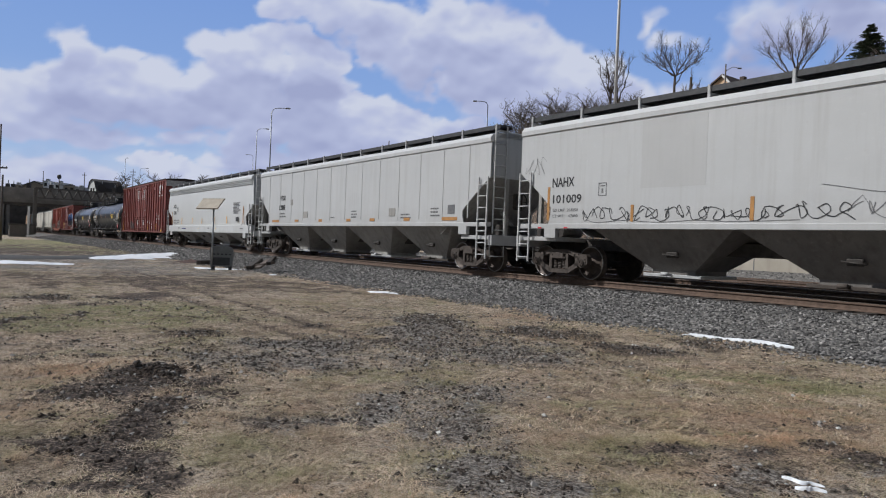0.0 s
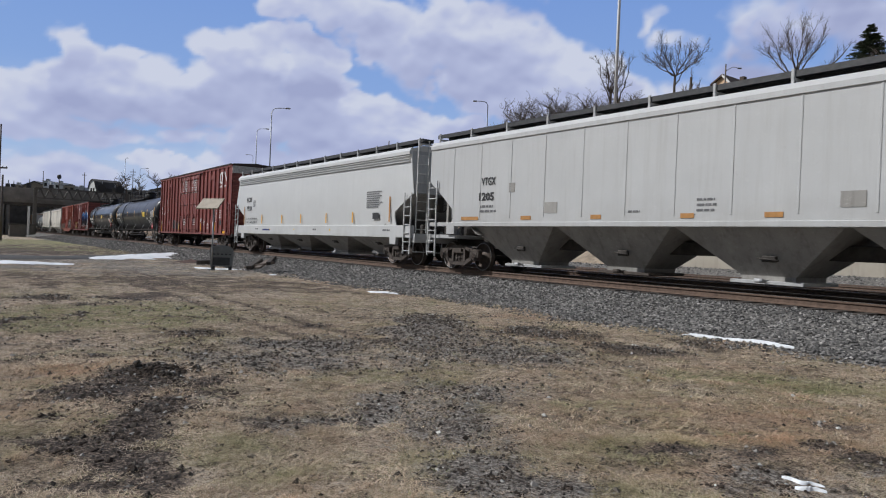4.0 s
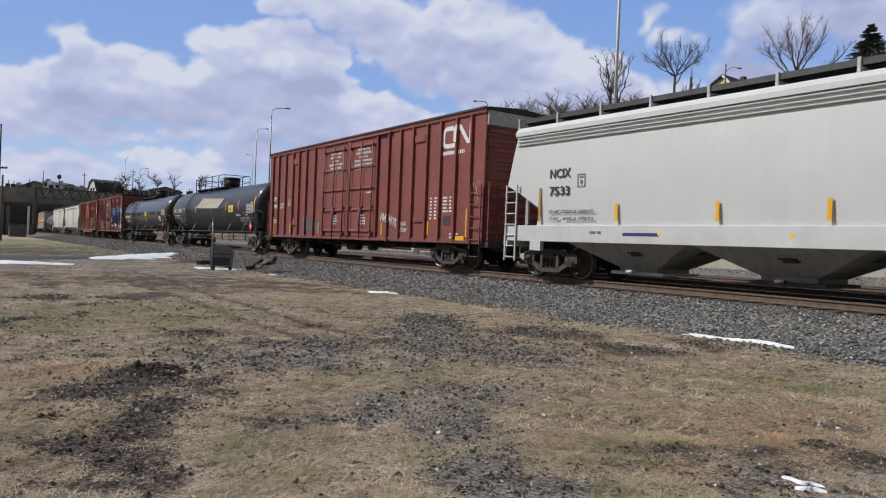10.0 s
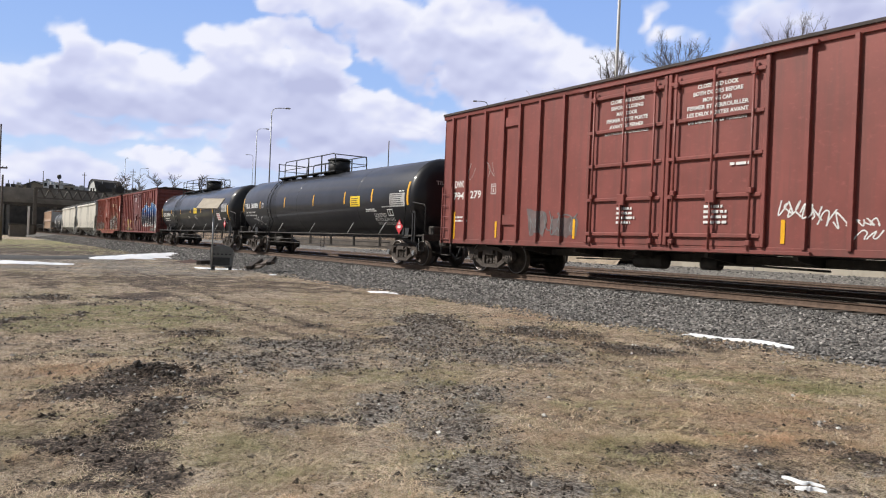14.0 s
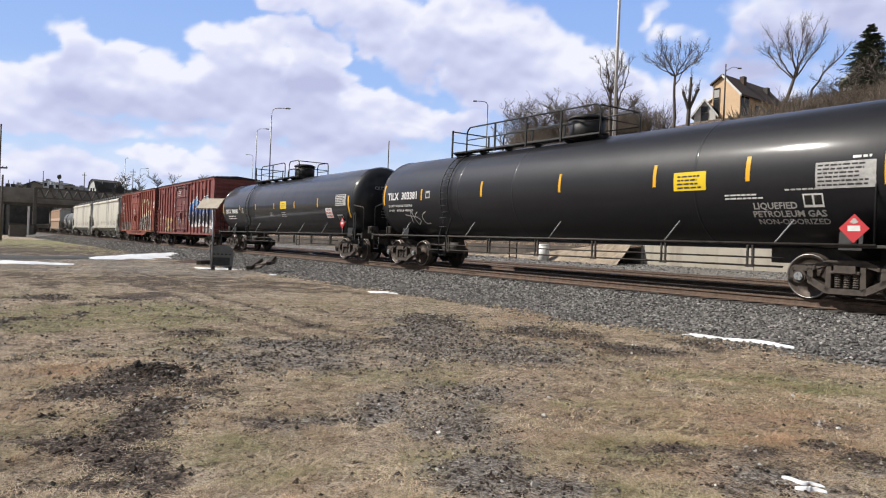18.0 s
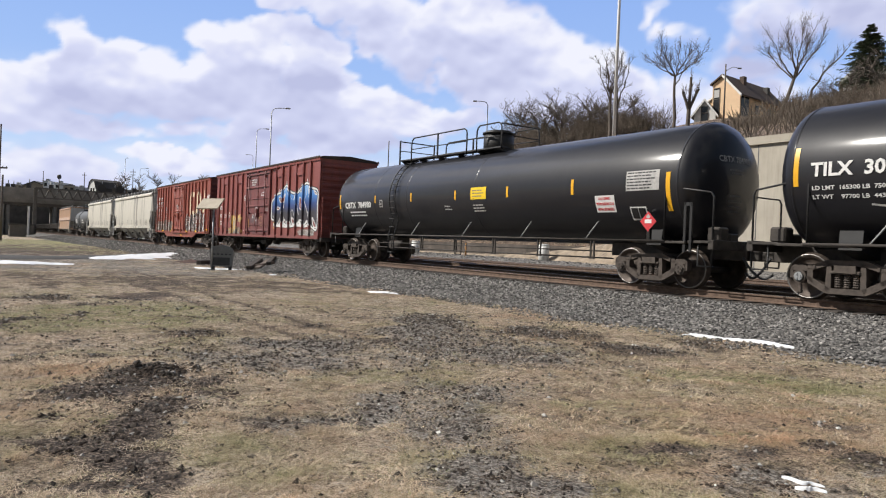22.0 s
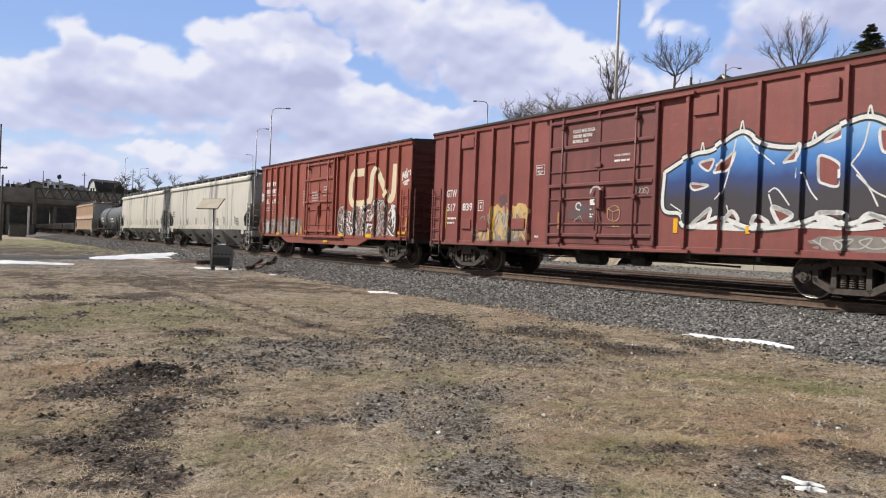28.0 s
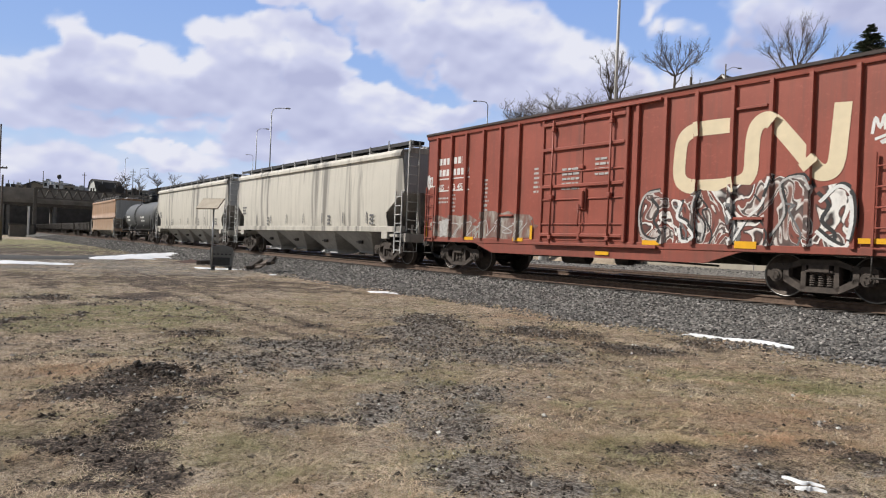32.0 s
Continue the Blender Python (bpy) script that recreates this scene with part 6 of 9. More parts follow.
for x0, rows in ((-1.30, ("CLOSE THIS DOOR", "BEFORE CLOSING", "MAIN DOOR", "FERMER CETTE PORTE", "AVANT DE FERMER", "LA PORTE PRINCIPALE")), (1.22, ("CLOSE AND LOCK", "BOTH DOORS BEFORE", "MOVING CAR", "FERMER ET VERROUILLER", "LES DEUX PORTES AVANT", "DE DEPLACER LE WAGON"))):
    for k, row in enumerate(rows):
        text(c, row, x0, 4.55 - 0.155 * k, 0.072 * len(row), 0.095, M_CHALK, y=YB - 0.062, bold=0.03)
for x, z, w, n in ((-8.55, 2.45, 0.9, 1), (-8.5, 1.75, 0.9, 2), (6.16, 2.42, 0.13, 7), (6.44, 2.42, 0.16, 7), (6.96, 2.42, 0.30, 5), (7.34, 2.42, 0.14, 5), (7.4, 1.2, 0.6, 2), (-1.5, 1.9, 0.6, 4), (1.0, 1.9, 0.6, 4), (1.6, 2.8, 0.5, 1)):
    bars("lettering", c, M_CHALK, x, YB - 0.07 if abs(x) < 2.5 else YB, z, w, n, 0.115, 0.06, int(x * 7) + 90)
text(c, "DWC", -8.28, 2.80, 0.55, 0.24, M_CHALK, y=YB)
text(c, "794", -8.32, 2.42, 0.58, 0.25, M_CHALK, y=YB)
text(c, "279", -7.42, 2.44, 0.58, 0.25, M_CHALK, y=YB)
box_mark(c, -6.52, 2.58, 0.24, 0.32, M_CHALK, y=YB)
for x, a, b, w in ((8.36, 1.08, 2.00, 0.11), (6.08, 1.12, 1.60, 0.085), (2.80, 1.09, 1.57, 0.085), (-3.02, 1.10, 1.62, 0.085), (-6.33, 1.08, 1.58, 0.085), (-8.52, 1.00, 1.90, 0.085)):
    flat("reflective_tape", c, M_YELLOW, x - w / 2, x + w / 2, YB - 0.005, a, b)
flat("reflective_tape", c, M_YELLOW, 7.80, 8.28, YB - 0.036, 0.96, 1.10)
part("stencil", Shape().box(7.02, 7.42, YB - 0.004, YB, 1.46, 1.76), M_CABDARK, c, "grey consolidated data plate")
flat("red_tag", c, M_REDT, 6.05, 6.2, YB - 0.005, 0.92, 0.99)
for k in range(6):
    scribble(c, M_CHALK, 2.72 + 0.21 * k, 2.96 + 0.21 * k, 1.62 - 0.05 * k, 2.02 - 0.05 * k, 1, 0.03, 410 + k, loops=3, posts=ribs, lift=0.004, label="white sprayed tag")
for k in range(4):
    scribble(c, M_CHALK, 4.22 + 0.2 * (k % 2), 4.42 + 0.2 * (k % 2), 1.42 - 0.24 * (k // 2), 1.62 - 0.24 * (k // 2), 1, 0.026, 420 + k, y=YB, loops=3, label="white sprayed tag")
scribble(c, M_CHALKD, 8.5, 9.0, 2.2, 2.9, 2, 0.012, 43, y=YB, loops=9)
blot(c, M_SPRAYD, -4.95, -4.05, 1.10, 2.0, ribs, 0.003, 44, label="grey sprayed patch")
blot(c, M_SPRAYD, -3.95, -2.75, 1.10, 1.75, ribs, 0.003, 47)
scribble(c, M_INKG, -4.9, -2.9, 1.15, 1.9, 4, 0.035, 46, loops=4, posts=ribs, lift=0.005)
for i, x in enumerate((-8.0, -6.9)):
    scribble(c, M_CHALKD, x, x + 0.4, 2.9, 3.5, 1, 0.012, 45 + i, y=YB, loops=9)

# -- two black pressure tank cars
c = tank("long black pressure tank car with orange reflective strips", 66.9, 9.05, 1.50, 2.50, 8.1, M_TANK, platform=(-5.55, 1.35, -0.42, 0.62), ladder_x=-4.85, bands=(-4.2, -1.4, 4.9),
         tape=[(-8.97, 2.22, 2.98, 0.10), (-6.35, 2.34, 2.74, 0.09), (-2.9, 2.36, 2.84, 0.09), (0.6, 2.36, 2.86, 0.09), (3.8, 2.36, 2.88, 0.09), (6.2, 2.38, 2.90, 0.10), (8.92, 2.20, 3.06, 0.12)], braces=(-7.4, -3.5, 0.4, 4.3, 7.0), cap=M_GALV)
TRAIN.append((c, 66.9))
r, zc = 1.50, 2.50
letters_fit("TILX  303381", 2.02, 0.28, M_CHALK, c, on_tank(r, zc, -7.66, 2.53), bold=0.03)
letters_fit("LD LMT  165300 LB  75000 KG", 1.66, 0.085, M_CHALK, c, on_tank(r, zc, -7.82, 2.18), bold=0.02)
letters_fit("LT WT    97700 LB  44300 KG", 1.66, 0.085, M_CHALK, c, on_tank(r, zc, -7.82, 2.01), bold=0.02)
tank_decal(c, "stencil", M_CHALKD, r, zc, -6.08, -5.82, 2.40, 2.66)
tank_decal(c, "stencil", M_BLACK, r, zc, -6.04, -5.86, 2.44, 2.58, lift=0.010)
tank_decal(c, "yellow_sign", M_SIGNY, r, zc, 4.35, 5.20, 2.24, 2.66, "yellow emergency notice with small print")
tank_bars(c, M_INK, r, zc, 4.45, 2.56, 0.68, 4, 0.085, 0.04, 63)
sp = Shape()
for k, pts in enumerate(([(-7.3, 1.55), (-7.15, 2.0), (-7.0, 1.5)], [(-6.75, 1.95), (-6.95, 1.8), (-6.7, 1.65), (-6.95, 1.5)], [(-6.2, 1.95), (-6.5, 1.8), (-6.45, 1.55), (-6.15, 1.55)], [(-7.6, 1.85), (-7.2, 1.8), (-6.8, 1.75)])):
    stroke(sp, pts, 0.035, 0, 8)
sp.v = [(x, -(r + 0.008) * math.cos(math.asin((z - zc) / r)), z) for x, y, z in sp.v]
part("graffiti", sp, M_CHALKD, c, "faint sprayed scrawl")
tank_decal(c, "data_plate", M_CHALKD, r, zc, 7.62, 8.72, 2.16, 2.66, "white test data table")
for k in range(6):
    tank_bars(c, M_INK, r, zc, 7.66, 2.60 - 0.075 * k, 1.0, 1, 0.1, 0.035, 64 + k)
tank_bars(c, M_CHALK, r, zc, 8.3, 2.73, 0.4, 1, 0.1, 0.05, 71)
letters("LIQUEFIED", 0.20, M_CHALKD, c, on_tank(r, zc, 6.75, 1.86), bold=0.004)
letters("PETROLEUM GAS", 0.20, M_CHALKD, c, on_tank(r, zc, 7.0, 1.70), bold=0.004)
letters("NON-ODORIZED", 0.19, M_CHALKD, c, on_tank(r, zc, 7.05, 1.55), bold=0.002)
tank_bars(c, M_CHALK, r, zc, 5.65, 2.10, 0.95, 2, 0.07, 0.035, 72)
tank_bars(c, M_CHALKD, r, zc, 7.0, 2.17, 0.9, 1, 0.07, 0.035, 73)
for a, b, d, e in ((7.35, 7.75, 1.82, 2.08),):
    tank_decal(c, "data_plate", M_CHALK, r, zc, a, b, d, e)
    tank_decal(c, "data_plate", M_BLACK, r, zc, a + 0.03, (a + b) / 2 - 0.02, d + 0.05, e - 0.03, lift=0.010)
    tank_decal(c, "data_plate", M_BLACK, r, zc, (a + b) / 2 + 0.02, b - 0.03, d + 0.05, e - 0.03, lift=0.010)


def placard(car, x, y, z, w=0.27):
    """Red diamond hazard card on a bracket."""
    p = part("placard", Shape().prism([(x - w, z), (x, z - w), (x + w, z), (x, z + w)], y, y + 0.012, "y"), M_REDT, car, "red and white diamond hazard card")
    part("placard_field", Shape().box(x - w * 0.42, x + w * 0.42, y - 0.003, y, z - w * 0.18, z + w * 0.2), M_CHALK, p)
    part("placard_border", Shape().prism([(x - w * 0.3, z + w * 0.45), (x, z + w * 0.3), (x + w * 0.3, z + w * 0.45), (x, z + w * 0.75)], y - 0.003, y, "y"), M_CHALKD, p)
    part("bracket", Shape().box(x - 0.05, x + 0.05, y + 0.012, y + 0.10, 1.05, z + 0.2, 0.01), M_BLACK, p)


placard(c, 8.36, -1.47, 1.40)


def head_x(half, y, z):
    """Where the dished end of a tank lies at a point of its face."""
    q = min((y * y + (z - 2.50) ** 2) / 2.25, 0.99)
    return half + 0.62 * math.sqrt(1 - q) + 0.006


def head_marks(car, half, mark):
    """Marks on the leading dished end."""
    m = Matrix.Translation((half + 0.5, -0.1, 3.05)) @ pose(0, 0, 0, 90, 0, 90)
    ob = letters_fit(mark, 1.15, 0.15, M_CHALKD, car, m, bold=0.02)
    for v in ob.data.vertices:
        p = m @ v.co
        v.co.z += head_x(half, p.y, p.z) - p.x
    for k, (z, w) in enumerate(((2.80, 0.55), (2.72, 0.42), (2.2, 0.45), (2.08, 0.55), (1.96, 0.5), (1.84, 0.45))):
        sh = Shape()
        for i in range(6):
            a, b = -0.1 - w / 2 + w * i / 6, -0.1 - w / 2 + w * (i + 0.72) / 6
            sh.add([(head_x(half, y, zz), y, zz) for y, zz in ((a, z - 0.02), (b, z - 0.02), (b, z + 0.02), (a, z + 0.02))], [(0, 1, 2, 3)])
        part("lettering", sh, M_INKG, car)


head_marks(c, 9.05, "TILX 303381")

c = tank("glossy black pressure tank car with orange reflective strips", 87.3, 8.65, 1.50, 2.50, 7.7, M_GLOSS, platform=(-4.9, 1.35, -0.30, 0.72), gap=0.22, ladder_x=-4.05, bands=(-5.6, -3.2, 0.9),
         tape=[(-8.55, 2.15, 2.75, 0.10), (-5.5, 2.34, 2.62, 0.08), (-2.85, 2.32, 2.62, 0.08), (-0.1, 2.3, 2.6, 0.08), (2.58, 2.3, 2.62, 0.09), (5.3, 2.28, 2.68, 0.10), (8.4, 1.80, 2.70, 0.12)], braces=(-6.6, -2.6, 0.5, 3.4, 6.0), cap=M_TRUCK)
TRAIN.append((c, 87.3))
letters_fit("CBTX  784980", 2.2, 0.26, M_CHALK, c, on_tank(r, zc, -6.95, 2.28), bold=0.03)
tank_bars(c, M_CHALK, r, zc, -7.7, 2.0, 1.5, 2, 0.13, 0.06, 81)
tank_decal(c, "stencil", M_CHALKD, r, zc, -5.17, -4.93, 2.16, 2.44)
tank_decal(c, "stencil", M_BLACK, r, zc, -5.14, -4.96, 2.19, 2.41, lift=0.010)
tank_decal(c, "stencil", M_CHALKD, r, zc, -5.11, -4.99, 2.26, 2.31, lift=0.013)
tank_decal(c, "yellow_sign", M_SIGNY, r, zc, 0.75, 1.55, 2.28, 2.66, "yellow emergency notice")
tank_bars(c, M_INKG, r, zc, 0.85, 2.56, 0.6, 3, 0.09, 0.035, 82)
tank_decal(c, "red_white_notice", M_CHALK, r, zc, 6.1, 6.75, 1.80, 2.22, "white notice with red print")
for k, row in enumerate(("LIQUEFIED", "PETROLEUM GAS", "NON-ODORIZED")):
    letters_fit(row, 0.045 * len(row), 0.075, M_REDT, c, on_tank(r, zc, 6.425, 2.14 - 0.13 * k, 0.010), bold=0.03)
tank_decal(c, "data_plate", M_CHALKD, r, zc, 7.15, 8.15, 2.30, 2.78, "white test data table")
for k in range(6):
    tank_bars(c, M_INK, r, zc, 7.18, 2.73 - 0.075 * k, 0.92, 1, 0.1, 0.035, 84 + k)
tank_decal(c, "data_plate", M_CHALK, r, zc, 7.2, 7.7, 1.60, 1.92)
tank_decal(c, "data_plate", M_BLACK, r, zc, 7.23, 7.44, 1.64, 1.89, lift=0.010)
tank_decal(c, "data_plate", M_BLACK, r, zc, 7.46, 7.67, 1.64, 1.89, lift=0.010)
tank_bars(c, M_CHALKD, r, zc, -0.75, 2.10, 0.4, 2, 0.1, 0.04, 91)
tank_bars(c, M_CHALKD, r, zc, 0.85, 2.10, 0.6, 3, 0.09, 0.04, 92)
placard(c, 7.85, -1.47, 1.55, 0.24)
head_marks(c, 8.65, "CBTX 784980")

# -- red boxcar with a blue sprayed piece
c = boxcar("oxide-red boxcar with a large blue and white sprayed piece", 105.88, 7.80, 4.63, M_REDPALE, [(-1.98, 1.70)], [2.51, 3.37, 4.25, 5.15, 5.99, 6.83, -2.80, -3.67, -4.54, -5.40, -6.25, -7.10], z0=0.84, tc=1.75, ladders=(-1,),
           panels=[(-5.84, 0.66, 4.12, 0.34), (-3.22, 0.66, 4.10, 0.40), (2.95, 0.6, 4.12, 0.40), (5.55, 0.6, 4.05, 0.4), (-5.80, 0.52, 1.49, 0.30), (-4.95, 0.52, 1.46, 0.34), (-3.24, 0.58, 1.50, 0.32)], door_paint=M_MAROON,
           door_bars=[(4.24, 0.05), (3.54, 0.05), (2.90, 0.022), (2.52, 0.05), (2.16, 0.022), (1.49, 0.022), (1.19, 0.05)], rods=(0.16, 0.84), seam=-0.12)
TRAIN.append((c, 105.88))


def _blue(nt, bs):
    v = coords(nt)
    sep = nt.nodes.new("ShaderNodeSeparateXYZ")
    nt.links.new(v, sep.inputs[0])
    wob = mul(nt, sep.outputs[2], mul(nt, noise_tex(nt, v, 1.2, 3), 0.5), "ADD")
    f = nt.nodes.new("ShaderNodeMapRange")
    nt.links.new(wob, f.inputs[0])
    f.inputs[1].default_value, f.inputs[2].default_value = 1.6, 3.6
    return ramp(nt, f.outputs[0], [(0.0, (0.055, 0.045, 0.05)), (0.35, (0.05, 0.045, 0.055)), (0.55, (0.03, 0.06, 0.20)), (0.75, (0.06, 0.20, 0.52)), (1.0, (0.25, 0.48, 0.80))])


M_BLUE = material("blue_spray_fade", _blue, 0.5)
def _ochre(nt, bs):
    v = coords(nt, (1, 1, 0.7))
    c = ramp(nt, noise_tex(nt, v, 1.5, 2, 0.5, 1.4), [(0.34, (0.20, 0.07, 0.06)), (0.37, (0.30, 0.22, 0.24)), (0.42, (0.56, 0.36, 0.12)), (0.56, (0.60, 0.42, 0.16)), (0.575, (0.48, 0.42, 0.38)), (0.60, (0.22, 0.15, 0.17)), (0.63, (0.55, 0.36, 0.13))])
    return mix(nt, mul(nt, grey(nt, noise_tex(nt, coords(nt, (1, 1, 0.4)), 6, 6, 0.7), 0.5, 0.68), 0.6), c, (0.22, 0.09, 0.07))


M_SPRAYY = material("worn_yellow_sprayed_patch", _ochre, 0.6)
def _smudge(nt, bs):
    v = coords(nt)
    return ramp(nt, noise_tex(nt, v, 2.6, 6, 0.7, 0.6), [(0.40, (0.165, 0.052, 0.050)), (0.50, (0.115, 0.065, 0.068)), (0.62, (0.085, 0.085, 0.10)), (0.75, (0.20, 0.19, 0.20))])


M_SMUDGE = material("blue_grey_sprayed_smudge", _smudge, 0.55)
M_SPRAYG = plain("grey_sprayed_patch", (0.24, 0.21, 0.19), 0.6, 0.0, 0.3, 3)
YG = -1.46
edge = [(1.9, 2.7), (2.65, 3.05), (3.15, 3.12), (3.85, 3.45), (4.4, 3.12), (5.2, 3.02), (5.8, 3.3), (6.37, 3.45), (6.9, 3.22), (7.6, 3.02), (7.62, 2.3), (7.6, 1.3), (7.05, 1.38), (6.6, 1.62), (6.07, 1.48), (5.57, 1.62), (5.05, 1.47), (4.15, 1.4), (3.4, 1.62), (2.6, 1.42), (2.35, 1.72), (1.9, 1.85), (1.9, 2.7)]
G_POSTS = [2.51, 3.37, 4.25, 5.15, 5.99, 6.83, -2.80, -3.67, -4.54, -5.40, -6.25, -7.10]
part("graffiti", filled(ring_of(edge), G_POSTS, 0.003), M_BLUE, c, "blue to grey sprayed letters")
part("graffiti_outline", sprayed(edge, 0.17, G_POSTS, 0.004), M_INK, c, "black sprayed outline")
part("graffiti_outline", sprayed(edge, 0.085, G_POSTS, 0.006), M_CHALK, c, "white sprayed outline")
# openings between the letters, edged in white
HOLES = [[(2.83, 2.85), (3.19, 2.91), (3.07, 2.66)], [(3.21, 2.65), (3.69, 3.04), (3.59, 2.7), (3.41, 2.61)], [(2.63, 2.4), (3.09, 2.34), (2.73, 2.25)], [(4.81, 2.75), (5.15, 3.07), (5.11, 2.79), (4.87, 2.73)], [(5.51, 2.35), (5.49, 2.76), (5.63, 2.78), (5.91, 2.58), (5.89, 2.21), (5.63, 2.25)],
         [(5.59, 3.06), (5.89, 3.28), (5.89, 3.12)], [(2.69, 1.47), (3.15, 1.83), (3.03, 1.48)], [(3.45, 1.47), (3.67, 1.76), (3.83, 1.55)], [(4.21, 1.48), (4.27, 1.65), (4.53, 1.49)], [(4.59, 1.84), (5.01, 1.67), (4.79, 1.51), (4.71, 1.55)], [(5.53, 1.7), (6.01, 1.69), (6.01, 1.51), (5.59, 1.54)]]
HOLES += [[(6.59, 3.2), (6.87, 3.11), (6.79, 2.78), (6.63, 2.82)], [(7.09, 1.81), (7.57, 1.4), (7.25, 1.4)], [(6.45, 1.67), (6.79, 1.5), (6.29, 1.45)], [(7.17, 3.1), (7.55, 2.9), (7.35, 2.9)]]
for h in HOLES:
    g = part("letter_gap", filled(h, G_POSTS, 0.005), M_REDPALE, c)
    part("gap_edge", sprayed(h + h[:2], 0.05 if h[0][1] > 2 else 0.085, G_POSTS, 0.007, 5), M_CHALK, g)
for pts in ([(3.72, 3.3), (3.62, 2.8), (3.45, 2.2), (3.3, 2.0)], [(3.9, 3.35), (4.25, 3.0), (4.6, 2.7)], [(5.2, 2.5), (5.35, 2.15), (5.5, 1.95)], [(6.1, 2.6), (6.4, 2.2), (6.6, 1.8)], [(6.2, 2.4), (6.5, 2.1), (6.75, 1.95)], [(4.49, 2.14), (4.67, 2.2), (4.95, 1.86)], [(4.5, 2.1), (4.6, 1.8)], [(2.1, 1.95), (2.5, 1.72)], [(5.1, 2.9), (5.05, 2.4)], [(6.4, 3.35), (6.3, 2.9), (6.1, 2.6)], [(3.55, 1.9), (3.6, 1.75)]):
    part("graffiti_stroke", sprayed(pts, 0.03, G_POSTS, 0.006), M_CHALK, c)
part("graffiti_stroke", sprayed([(2.6, 1.44), (3.4, 1.42), (4.2, 1.40), (5.05, 1.46), (5.6, 1.46), (6.2, 1.42), (6.7, 1.46)], 0.13, G_POSTS, 0.004), M_CHALK, c)
for k, (x, z) in enumerate(((2.9, 3.25), (3.85, 3.62), (5.4, 3.22), (6.4, 3.6))):
    part("graffiti_stroke", sprayed([(x - 0.05, z - 0.15), (x, z + 0.05), (x + 0.05, z - 0.15)], 0.03, G_POSTS, 0.006), M_CHALK, c)
for a, b, d, e in ((2.2, 2.32, 1.28, 1.62), (4.02, 4.12, 1.28, 1.45)):
    flat("reflective_tape", c, M_YELLOW, a, b, YG, d, e)
blot(c, M_SPRAYG, -5.5, -2.7, 0.95, 1.35, G_POSTS, 0.002, 143)
blot(c, M_SPRAYY, -5.3, -4.3, 0.95, 1.4, G_POSTS, 0.0035, 145)
blot(c, M_SPRAYY, -4.6, -3.5, 1.0, 2.15, G_POSTS, 0.004, 146, label="worn yellow sprayed patch")
blot(c, M_SPRAYY, -3.6, -2.7, 0.97, 2.15, G_POSTS, 0.0045, 147)
scribble(c, M_SPRAYG, -5.2, -2.8, 1.0, 1.9, 4, 0.05, 148, loops=4, posts=G_POSTS, lift=0.006)
scribble(c, M_CHALKD, -4.7, -3.0, 1.1, 2.0, 3, 0.03, 149, loops=3, posts=G_POSTS, lift=0.008)
blot(c, M_SPRAYG, 5.3, 7.5, 0.93, 1.3, G_POSTS, 0.002, 144)
scribble(c, M_CHALKD, 5.5, 7.4, 0.98, 1.25, 3, 0.025, 151, loops=4, posts=G_POSTS, lift=0.004)
text(c, "GTW", -6.70, 2.52, 0.58, 0.25, M_CHALK, y=YB)
text(c, "517", -6.70, 2.05, 0.46, 0.25, M_CHALK, y=YB)
text(c, "839", -5.80, 2.05, 0.54, 0.25, M_CHALK, y=YB)
bars("lettering", c, M_CHALK, -6.9, YB, 1.72, 0.5, 2, 0.15, 0.06, 103)
box_mark(c, -5.1, 2.08, 0.26, 0.34, M_CHALK, y=YB)
flat("faded_tape", c, M_YELLOWD, -6.05 - 0.98, -6.94, YB - 0.003, 1.35, 2.1)
flat("reflective_tape", c, M_YELLOW, -4.50, -4.40, YG - 0.01, 1.25, 1.70)
part("stencil", Shape().box(-2.57, -2.21, YB - 0.004, YB, 2.89, 3.17), M_CHALK, c)
part("stencil", Shape().box(-2.555, -2.225, YB - 0.007, YB - 0.003, 2.905, 3.155), M_MAROON, c)
text(c, "SERVICE", -2.39, 2.99, 0.25, 0.05, M_CHALK, y=YB - 0.008)
text(c, "ONLY", -2.39, 2.93, 0.14, 0.05, M_CHALK, y=YB - 0.008)
bars("lettering", c, M_CHALK, -2.52, YB - 0.008, 3.11, 0.26, 1, 0.1, 0.04, 107)
for k, row in enumerate(("CLOSE AND LOCK", "DOORS BEFORE", "MOVING CAR")):
    text(c, row, -0.69 - 0.0275 * (14 - len(row)), 3.96 - 0.135 * k, 0.057 * len(row), 0.09, M_CHALK, y=YB - 0.062, bold=0.03)
text(c, "DOOR OPENING", 0.64, 3.21, 0.5, 0.055, M_CHALK, y=YB - 0.062, bold=0.02)
bars("lettering", c, M_CHALK, 0.39, YB - 0.06, 3.10, 0.5, 1, 0.1, 0.05, 104)
# sprayed smudge, instruction labels and chalk marks on the plug door
YD = YB - 0.058
rs = random.Random(61)
for cx, cz, rx, rz, yy in ((-0.72, 1.80, 0.55, 0.26, YD), (-0.25, 1.74, 0.34, 0.22, YD - 0.001), (-3.95, 2.22, 0.26, 0.24, YB - 0.003)):
    ring = [(cx + rx * f * math.cos(a), cz + rz * f * math.sin(a)) for a, f in [(2 * math.pi * k / 40, rs.uniform(0.62, 1.12)) for k in range(40)]]
    part("sprayed_patch", Shape().prism(ring, yy, yy + 0.002, "y"), M_SMUDGE, c, "blue-grey sprayed smudge")
part("stencil", stroke(Shape(), [(-0.15 + 0.18 * math.cos(a), 2.28 + 0.17 * math.sin(a)) for a in [math.pi * k / 8 for k in range(9)]], 0.05, YB - 0.115, 2), M_CHALKD, c, "white arc over the door handle")
